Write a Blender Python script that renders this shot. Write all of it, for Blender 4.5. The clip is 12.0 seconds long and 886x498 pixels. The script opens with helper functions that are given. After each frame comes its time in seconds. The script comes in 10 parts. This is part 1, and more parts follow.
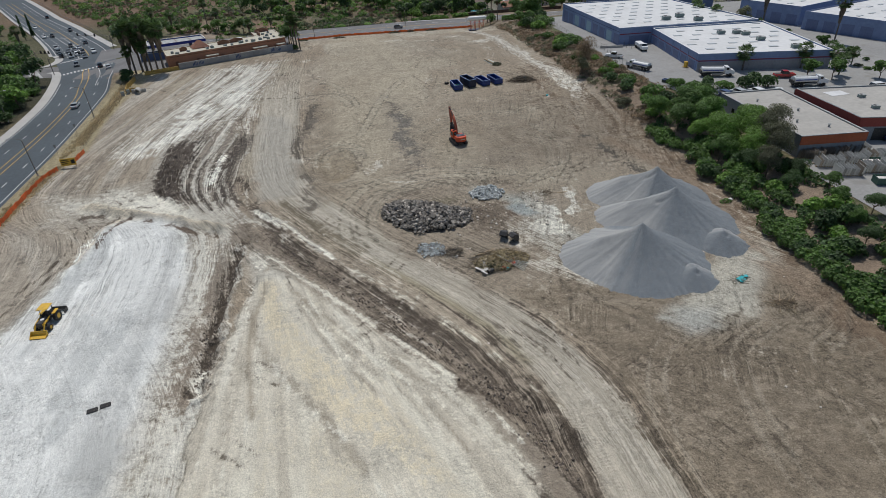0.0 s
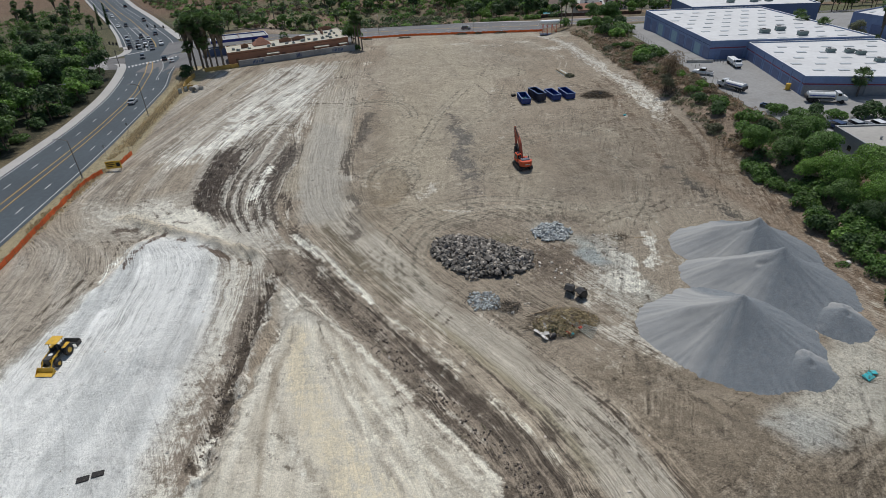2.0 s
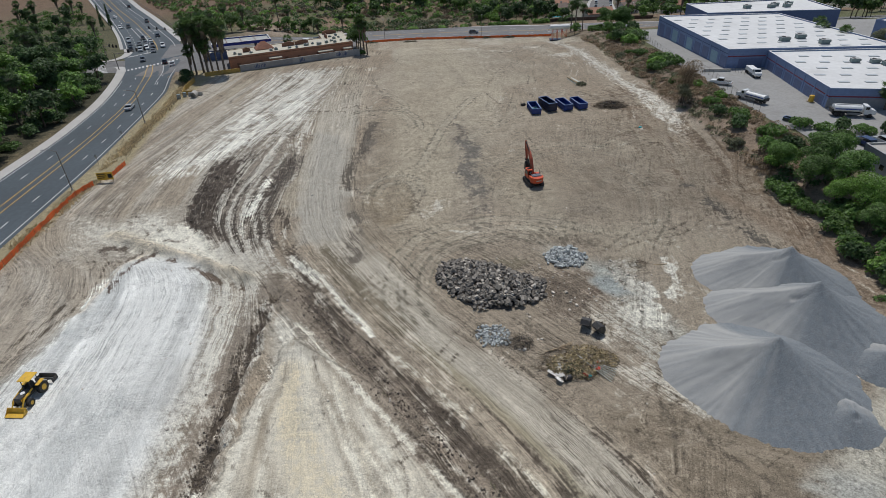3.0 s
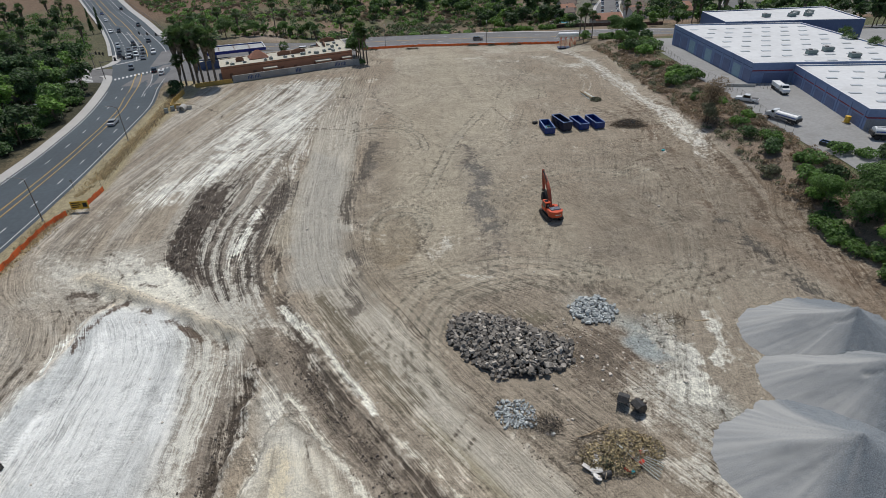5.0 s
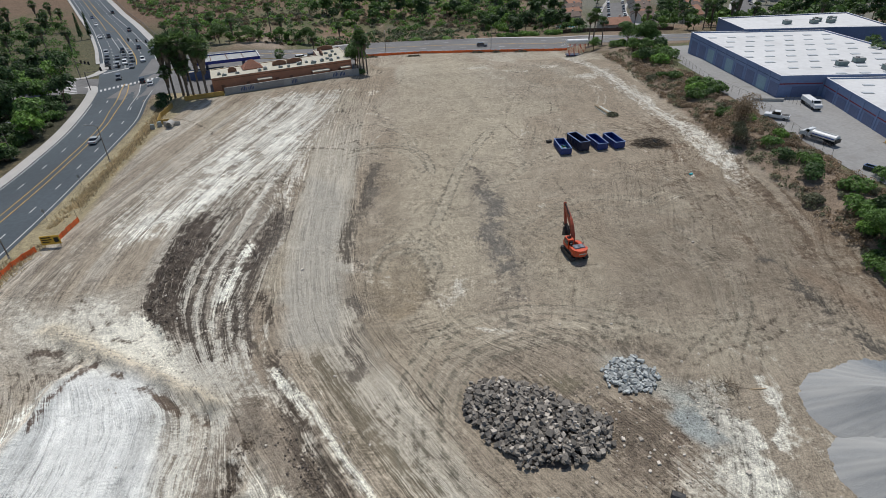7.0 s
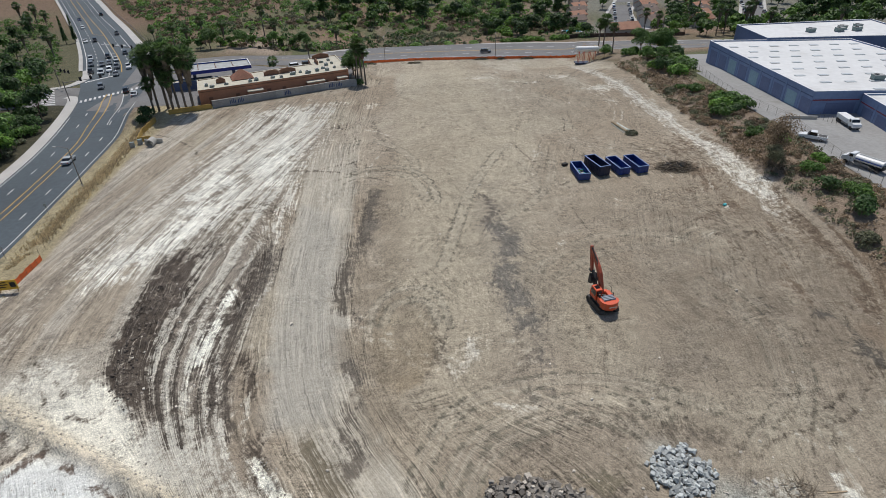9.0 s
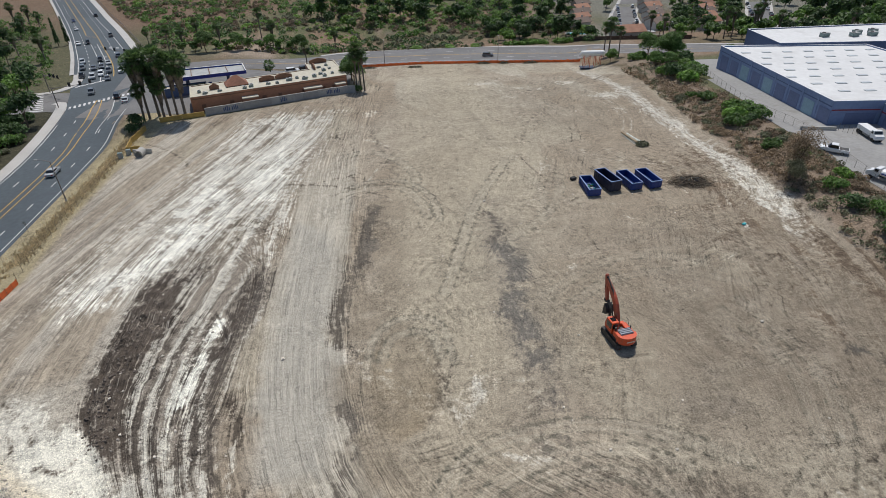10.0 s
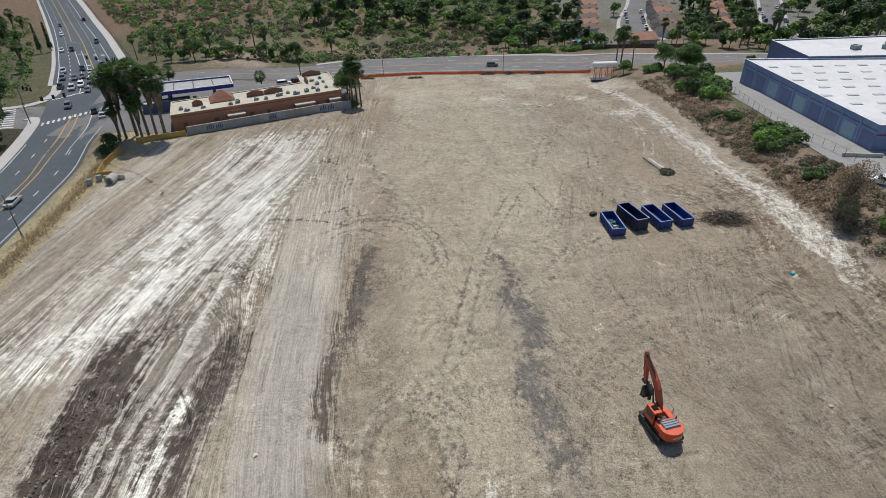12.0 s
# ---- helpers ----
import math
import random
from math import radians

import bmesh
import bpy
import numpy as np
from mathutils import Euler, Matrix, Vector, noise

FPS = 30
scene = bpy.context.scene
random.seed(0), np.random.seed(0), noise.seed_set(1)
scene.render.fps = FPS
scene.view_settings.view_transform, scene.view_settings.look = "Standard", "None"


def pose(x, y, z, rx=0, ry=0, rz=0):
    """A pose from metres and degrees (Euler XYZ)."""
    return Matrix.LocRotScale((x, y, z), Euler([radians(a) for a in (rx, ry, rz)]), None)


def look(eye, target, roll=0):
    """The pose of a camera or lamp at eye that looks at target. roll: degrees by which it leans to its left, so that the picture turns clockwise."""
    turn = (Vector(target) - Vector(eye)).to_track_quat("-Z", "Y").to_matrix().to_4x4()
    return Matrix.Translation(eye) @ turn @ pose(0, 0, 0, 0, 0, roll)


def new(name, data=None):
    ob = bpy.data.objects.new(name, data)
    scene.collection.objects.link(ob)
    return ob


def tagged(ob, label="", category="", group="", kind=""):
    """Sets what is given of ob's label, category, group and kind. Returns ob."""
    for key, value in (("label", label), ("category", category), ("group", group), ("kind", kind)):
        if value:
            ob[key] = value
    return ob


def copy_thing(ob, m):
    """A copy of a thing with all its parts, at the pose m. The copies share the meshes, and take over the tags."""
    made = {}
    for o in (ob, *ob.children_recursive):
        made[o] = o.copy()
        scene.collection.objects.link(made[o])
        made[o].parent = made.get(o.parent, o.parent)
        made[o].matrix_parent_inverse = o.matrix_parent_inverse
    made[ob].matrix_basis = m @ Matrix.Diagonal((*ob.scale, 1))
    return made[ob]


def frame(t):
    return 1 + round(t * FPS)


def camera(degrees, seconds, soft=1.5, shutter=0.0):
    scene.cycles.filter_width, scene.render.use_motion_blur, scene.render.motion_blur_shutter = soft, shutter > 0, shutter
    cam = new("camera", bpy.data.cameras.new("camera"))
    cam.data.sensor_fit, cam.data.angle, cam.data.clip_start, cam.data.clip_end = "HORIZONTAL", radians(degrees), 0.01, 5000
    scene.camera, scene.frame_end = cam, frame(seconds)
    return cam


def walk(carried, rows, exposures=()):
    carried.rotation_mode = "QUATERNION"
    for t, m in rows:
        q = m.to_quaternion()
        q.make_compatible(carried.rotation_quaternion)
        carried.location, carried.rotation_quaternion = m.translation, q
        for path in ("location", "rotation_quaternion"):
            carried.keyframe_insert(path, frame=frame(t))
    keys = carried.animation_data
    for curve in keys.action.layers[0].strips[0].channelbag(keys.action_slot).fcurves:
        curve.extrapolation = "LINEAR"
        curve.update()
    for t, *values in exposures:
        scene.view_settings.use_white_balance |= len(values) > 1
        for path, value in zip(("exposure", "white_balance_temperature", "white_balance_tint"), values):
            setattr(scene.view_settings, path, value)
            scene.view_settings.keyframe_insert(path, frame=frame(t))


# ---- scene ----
cam = camera(76.1, 12.0, soft=0.5)
PATH = [
    (0, (0.406, 0.097, 49.487), (1.716, 8.472, 44.182), -3.2),
    (0.5, (1.058, 3.774, 49.458), (2.213, 12.172, 44.154), -3.0),
    (1, (1.645, 7.378, 49.473), (2.54, 15.804, 44.162), -2.9),
    (1.5, (2.092, 10.952, 49.515), (2.642, 19.402, 44.195), -2.7),
    (2, (2.359, 14.33, 49.561), (2.734, 22.789, 44.241), -2.6),
    (2.5, (2.583, 17.928, 49.63), (2.883, 26.393, 44.315), -2.4),
    (3, (2.538, 21.466, 49.637), (2.838, 29.935, 44.328), -2.3),
    (5, (1.443, 34.391, 50.239), (1.773, 42.855, 44.924), -2.0),
    (5.5, (1.093, 37.484, 50.281), (1.423, 45.948, 44.966), -2.0),
    (6, (0.743, 40.645, 50.369), (1.088, 49.108, 45.052), -2.0),
    (6.5, (0.455, 43.855, 50.449), (0.8, 52.315, 45.129), -2.0),
    (7, (0.179, 46.974, 50.555), (0.534, 55.434, 45.235), -2.0),
    (9, (-0.696, 60.753, 50.708), (-0.301, 69.198, 45.368), -1.8),
    (9.5, (-0.755, 64.26, 50.813), (-0.36, 72.699, 45.463), -1.7),
    (10, (-0.77, 67.84, 50.826), (-0.37, 76.279, 45.476), -1.7),
    (10.5, (-0.844, 71.52, 50.824), (-0.434, 79.96, 45.477), -1.6),
    (11, (-0.858, 75.13, 50.779), (-0.448, 83.573, 45.435), -1.6),
    (11.5, (-0.78, 78.912, 50.716), (-0.37, 87.357, 45.376), -1.5),
    (12, (-0.62, 82.776, 50.665), (-0.21, 91.221, 45.325), -1.5),
]
walk(cam, [(t, look(eye, target, roll)) for t, eye, target, roll in PATH], exposures=[(0.0, -0.15, 6400, 9.0), (6.5, -0.01, 6430, 9.3), (12.0, 0.14, 6500, 10.0)])

# ---- light ----
SUN_EL, SUN_AZ = 64.0, 8.0          # degrees; azimuth from +y towards +x
world = bpy.data.worlds.new("world")
scene.world = world
world.use_nodes = True
wn = world.node_tree.nodes
sky = wn.new("ShaderNodeTexSky")
sky.sky_type, sky.sun_disc = "NISHITA", False
sky.sun_elevation, sky.sun_rotation = radians(SUN_EL), radians(SUN_AZ)
world.node_tree.links.new(sky.outputs[0], wn["Background"].inputs[0])
wn["Background"].inputs[1].default_value = 0.085
sun = new("sun", bpy.data.lights.new("sun", "SUN"))
sun.data.energy, sun.data.angle, sun.data.color = 3.3, radians(0.55), (1.0, 0.955, 0.90)
sun_way = Vector((math.sin(radians(SUN_AZ)) * math.cos(radians(SUN_EL)), math.cos(radians(SUN_AZ)) * math.cos(radians(SUN_EL)), math.sin(radians(SUN_EL))))
sun.matrix_world = look(sun_way * 400, (0, 0, 0))
scene.view_settings.exposure = 0.0


# ---- arithmetic ----
def lattice(ix, iy, seed):
    h = (ix.astype(np.int64) * 374761393 + iy.astype(np.int64) * 668265263 + seed * 2246822519) & 0xFFFFFFFF
    h = ((h ^ (h >> 13)) * 1274126177) & 0xFFFFFFFF
    return ((h ^ (h >> 16)) & 0xFFFF) / 65535.0


def vnoise(x, y, seed=0):
    """Smooth value noise, 0 to 1, one lattice step a unit."""
    x, y = np.asarray(x, float), np.asarray(y, float)
    ix, iy = np.floor(x), np.floor(y)
    fx, fy = x - ix, y - iy
    fx, fy = fx * fx * (3 - 2 * fx), fy * fy * (3 - 2 * fy)
    a, b = lattice(ix, iy, seed), lattice(ix + 1, iy, seed)
    c, d = lattice(ix, iy + 1, seed), lattice(ix + 1, iy + 1, seed)
    return (a + (b - a) * fx) * (1 - fy) + (c + (d - c) * fx) * fy


def fbm(x, y, seed=0, octaves=4):
    total, amp, norm = 0.0, 1.0, 0.0
    for k in range(octaves):
        total = total + amp * vnoise(x * 2 ** k + 17.3 * k, y * 2 ** k - 9.1 * k, seed + k)
        norm, amp = norm + amp, amp * 0.5
    return total / norm


def step(a, b, x):
    t = np.clip((x - a) / (b - a), 0, 1)
    return t * t * (3 - 2 * t)


def smooth_line(points, n=8):
    """A Catmull-Rom curve through a few points."""
    p = np.array(points, float)
    p = np.vstack([2 * p[0] - p[1], p, 2 * p[-1] - p[-2]])
    out = []
    for i in range(1, len(p) - 2):
        for t in np.linspace(0, 1, n, endpoint=False):
            out.append(0.5 * (2 * p[i] + (p[i + 1] - p[i - 1]) * t + (2 * p[i - 1] - 5 * p[i] + 4 * p[i + 1] - p[i + 2]) * t * t + (3 * p[i] - p[i - 1] - 3 * p[i + 1] + p[i + 2]) * t ** 3))
    out.append(p[-2])
    return np.array(out)


def to_line(x, y, points, n=6):
    """Signed distance to a curve (positive on its right) and the length along it."""
    c = smooth_line(points, n) if n else np.array(points, float)
    best = np.full(x.shape, 1e9)
    side, along, run = np.zeros(x.shape), np.zeros(x.shape), 0.0
    last = len(c) - 2
    for i in range(len(c) - 1):
        (ax, ay), (bx, by) = c[i], c[i + 1]
        dx, dy = bx - ax, by - ay
        ln = math.hypot(dx, dy)
        raw = ((x - ax) * dx + (y - ay) * dy) / ln ** 2
        t = np.clip(raw, 0, 1)
        d = np.hypot(x - ax - t * dx, y - ay - t * dy)
        m = d < best
        best = np.where(m, d, best)
        side = np.where(m, np.sign((x - ax) * dy - (y - ay) * dx), side)
        tt = raw if i in (0, last) else t
        along = np.where(m, run + tt * ln, along)
        run += ln
    return best * side, along


def in_poly(x, y, points, soft=1.0):
    """1 inside a closed outline, 0 outside, over an edge of that softness."""
    p = np.array(points, float)
    inside, dist = np.zeros(x.shape, bool), np.full(x.shape, 1e9)
    for (ax, ay), (bx, by) in zip(p, np.roll(p, -1, 0)):
        dx, dy = bx - ax, by - ay
        t = np.clip(((x - ax) * dx + (y - ay) * dy) / (dx * dx + dy * dy), 0, 1)
        dist = np.minimum(dist, np.hypot(x - ax - t * dx, y - ay - t * dy))
        with np.errstate(divide="ignore", invalid="ignore"):
            inside ^= ((ay > y) != (by > y)) & (x < dx * (y - ay) / (dy if dy else 1e-9) + ax)
    return step(-soft, soft, np.where(inside, dist, -dist))


def height(x, y):
    """The lie of the land, without the small relief of the site."""
    x, y = np.asarray(x, float), np.asarray(y, float)
    mid = np.interp(y, [-100, 236, 258, 276, 300, 330, 350, 385, 450, 600, 3000], [0, 0, -2.6, -6.6, -8.2, -9.2, -13, -15.5, -15, -4, 120])
    west = np.interp(y, [-100, 120, 176, 236, 290, 335, 440, 600, 3000], [1, 0.3, -0.8, -2, -4.2, -5.5, -8, -4, 90])
    east = np.interp(y, [-100, 60, 140, 180, 232, 262, 290, 330, 385, 450, 600, 3000], [1, 1.6, 2.6, 2.6, 1.9, 0, -5, -9.2, -15, -15, -8, 90])
    shop = step(-92, -78, x) * (1 - step(-20, -12, x)) * step(205, 222, y) * (1 - step(262, 285, y))
    w = 1 - step(-92, -52, x - 0.12 * (y - 200))
    e = step(65, 80, x + 2.5 * np.sin(y * 0.05))
    z = mid * (1 - w) * (1 - e) + west * w + east * e
    return z * (1 - shop) + 0.5 * shop


def hz(x, y):
    return float(height(np.array([x]), np.array([y]))[0])


# ---- mesh helpers ----
def part(name, bm, material, parent=None, label=""):
    """Links a bmesh as one mesh object, under a thing or a part."""
    me = bpy.data.meshes.new(name)
    bm.to_mesh(me)
    bm.free()
    me.materials.append(material)
    ob = new(name, me)
    if parent:
        ob.parent = parent
    return tagged(ob, label)


def mesh_part(name, verts, faces, material, parent=None, label="", smooth=False):
    me = bpy.data.meshes.new(name)
    me.from_pydata([tuple(v) for v in verts], [], [tuple(f) for f in faces])
    if smooth:
        me.polygons.foreach_set("use_smooth", [True] * len(me.polygons))
    me.materials.append(material)
    ob = new(name, me)
    if parent:
        ob.parent = parent
    return tagged(ob, label)


def twin(ob, m, parent):
    """Another object on the same mesh, under the same or another thing."""
    o = new(ob.name.split(".")[0], ob.data)
    o.parent, o.matrix_basis = parent, m
    return o


def thing(name, m, label, category, group="", kind=""):
    e = new(name)
    e.empty_display_size = 0.2
    e.matrix_basis = m
    return tagged(e, label, category, group, kind)


def box(bm, x0, y0, z0, x1, y1, z1, bevel=0.0, m=None):
    made = bmesh.ops.create_cube(bm, size=1.0)["verts"]
    for v in made:
        v.co = Vector((x0 + (v.co.x + 0.5) * (x1 - x0), y0 + (v.co.y + 0.5) * (y1 - y0), z0 + (v.co.z + 0.5) * (z1 - z0)))
    if bevel:
        edges = list({e for v in made for e in v.link_edges})
        made = list({v for f in bmesh.ops.bevel(bm, geom=edges, offset=bevel, segments=1, affect="EDGES")["faces"] for v in f.verts} | {v for v in made if v.is_valid})
    if m is not None:
        bmesh.ops.transform(bm, matrix=m, verts=[v for v in made if v.is_valid])
    return made


def boxes(*rows, bevel=0.0, m=None):
    bm = bmesh.new()
    for r in rows:
        box(bm, *r, bevel=bevel, m=m)
    return bm


def prism(bm, outline, z0, z1):
    """A closed solid on a flat outline given counter-clockwise."""
    lo = [bm.verts.new((x, y, z0)) for x, y in outline]
    hi = [bm.verts.new((x, y, z1)) for x, y in outline]
    n = len(lo)
    bm.faces.new(hi)
    bm.faces.new(lo[::-1])
    for i in range(n):
        bm.faces.new((lo[i], lo[(i + 1) % n], hi[(i + 1) % n], hi[i]))


def side_prism(bm, outline, y0, y1):
    """A solid whose outline lies in x and z, from y0 to y1."""
    a = [bm.verts.new((x, y0, z)) for x, z in outline]
    b = [bm.verts.new((x, y1, z)) for x, z in outline]
    n = len(a)
    bm.faces.new(a)
    bm.faces.new(b[::-1])
    for i in range(n):
        bm.faces.new((a[(i + 1) % n], a[i], b[i], b[(i + 1) % n]))


def tube(bm, p, q, r0, r1=None, n=8):
    """A tapered rod between two points."""
    p, q = Vector(p), Vector(q)
    r1 = r0 if r1 is None else r1
    turn = (q - p).to_track_quat("Z", "Y")
    rings = []
    for c, r in ((p, r0), (q, r1)):
        rings.append([bm.verts.new(c + turn @ Vector((r * math.cos(2 * math.pi * k / n), r * math.sin(2 * math.pi * k / n), 0))) for k in range(n)])
    for k in range(n):
        bm.faces.new((rings[0][k], rings[0][(k + 1) % n], rings[1][(k + 1) % n], rings[1][k]))
    bm.faces.new(rings[0][::-1])
    bm.faces.new(rings[1])


def tubes(*rows, n=8):
    bm = bmesh.new()
    for p, q, *r in rows:
        tube(bm, p, q, *r, n=n)
    return bm


# ---- materials ----
def material(name, colour, rough=0.7, metal=0.0, vary=0.25, coarse=0.4, fine=6.0, bump=0.3, second=None, spec=0.5, islands=0.0, objects=0.0, stain=None, through_light=0.0):
    """A procedural surface: two scales of variation, relief, and a random shift by piece where asked."""
    m = bpy.data.materials.new(name)
    m.use_nodes = True
    nt = m.node_tree
    n, ln = nt.nodes, nt.links.new
    bsdf = n["Principled BSDF"]
    bsdf.inputs["Roughness"].default_value, bsdf.inputs["Metallic"].default_value = rough, metal
    bsdf.inputs["Specular IOR Level"].default_value = spec
    bsdf.inputs["Diffuse Roughness"].default_value = 0.3 if rough >= 0.85 else 0.0
    co = n.new("ShaderNodeTexCoord")
    big, small = n.new("ShaderNodeTexNoise"), n.new("ShaderNodeTexNoise")
    for t, sc, d in ((big, coarse, 5), (small, fine, 3)):
        t.inputs["Scale"].default_value, t.inputs["Detail"].default_value = sc, d
        ln(co.outputs["Object"], t.inputs["Vector"])
    mix = n.new("ShaderNodeMix")
    mix.data_type = "RGBA"
    mix.inputs["A"].default_value = (*colour, 1)
    two = second or tuple(c * (1 - vary) for c in colour)
    mix.inputs["B"].default_value = (*two, 1)
    ramp = n.new("ShaderNodeMapRange")
    ramp.inputs["From Min"].default_value, ramp.inputs["From Max"].default_value = 0.35, 0.68
    ln(big.outputs["Fac"], ramp.inputs["Value"])
    ln(ramp.outputs["Result"], mix.inputs["Factor"])
    last = mix.outputs["Result"]
    hsv = n.new("ShaderNodeHueSaturation")
    gain = n.new("ShaderNodeMapRange")
    gain.inputs["To Min"].default_value, gain.inputs["To Max"].default_value = 1 - vary * 0.8, 1 + vary * 0.8
    gain.inputs["From Min"].default_value, gain.inputs["From Max"].default_value = 0.25, 0.75
    ln(small.outputs["Fac"], gain.inputs["Value"])
    value = gain.outputs["Result"]
    for amount, kind, out in ((islands, "ShaderNodeNewGeometry", "Random Per Island"), (objects, "ShaderNodeObjectInfo", "Random")):
        if amount:
            src, rng_, mul = n.new(kind), n.new("ShaderNodeMapRange"), n.new("ShaderNodeMath")
            rng_.inputs["To Min"].default_value, rng_.inputs["To Max"].default_value = 1 - amount, 1 + amount
            mul.operation = "MULTIPLY"
            ln(src.outputs[out], rng_.inputs["Value"])
            ln(value, mul.inputs[0])
            ln(rng_.outputs["Result"], mul.inputs[1])
            value = mul.outputs[0]
    ln(value, hsv.inputs["Value"])
    ln(last, hsv.inputs["Color"])
    last = hsv.outputs["Color"]
    if stain:
        wear, sm, wr = n.new("ShaderNodeTexNoise"), n.new("ShaderNodeMix"), n.new("ShaderNodeMapRange")
        sm.data_type = "RGBA"
        wear.inputs["Scale"].default_value, wear.inputs["Detail"].default_value = coarse * 3.1, 8
        wr.inputs["From Min"].default_value, wr.inputs["From Max"].default_value = 0.56, 0.7
        wr.inputs["To Max"].default_value = 0.8
        ln(co.outputs["Object"], wear.inputs["Vector"])
        ln(wear.outputs["Fac"], wr.inputs["Value"])
        ln(wr.outputs["Result"], sm.inputs["Factor"])
        ln(last, sm.inputs["A"])
        sm.inputs["B"].default_value = (*stain, 1)
        last = sm.outputs["Result"]
    ln(last, bsdf.inputs["Base Color"])
    if through_light:
        thin, both = n.new("ShaderNodeBsdfTranslucent"), n.new("ShaderNodeMixShader")
        both.inputs[0].default_value = through_light
        ln(last, thin.inputs["Color"])
        ln(bsdf.outputs[0], both.inputs[1])
        ln(thin.outputs[0], both.inputs[2])
        ln(both.outputs[0], n["Material Output"].inputs["Surface"])
    if bump:
        b = n.new("ShaderNodeBump")
        b.inputs["Strength"].default_value, b.inputs["Distance"].default_value = bump, 0.05
        ln(small.outputs["Fac"], b.inputs["Height"])
        ln(b.outputs["Normal"], bsdf.inputs["Normal"])
    return m


def glass(name, tint):
    m = bpy.data.materials.new(name)
    m.use_nodes = True
    b = m.node_tree.nodes["Principled BSDF"]
    b.inputs["Base Color"].default_value = (*tint, 1)
    b.inputs["Roughness"].default_value, b.inputs["Specular IOR Level"].default_value = 0.06, 0.8
    return m


def gravel_material():
    """Crushed stone, bluish where fresh, paler where fines lie on it; coarse speckle."""
    m = material("gravel", (0.18, 0.203, 0.22), 0.95, vary=0.6, coarse=1.4, fine=9.0, bump=1.0, second=(0.215, 0.232, 0.242), stain=(0.13, 0.147, 0.158))
    nt = m.node_tree
    n, ln = nt.nodes, nt.links.new
    bsdf = n["Principled BSDF"]
    base = bsdf.inputs["Base Color"].links[0].from_socket
    fines, mix = n.new("ShaderNodeAttribute"), n.new("ShaderNodeMix")
    fines.attribute_name = "dust"
    mix.data_type = "RGBA"
    mix.inputs["B"].default_value = (0.39, 0.388, 0.37, 1)
    ln(fines.outputs["Fac"], mix.inputs["Factor"])
    ln(base, mix.inputs["A"])
    ln(mix.outputs["Result"], bsdf.inputs["Base Color"])
    return m


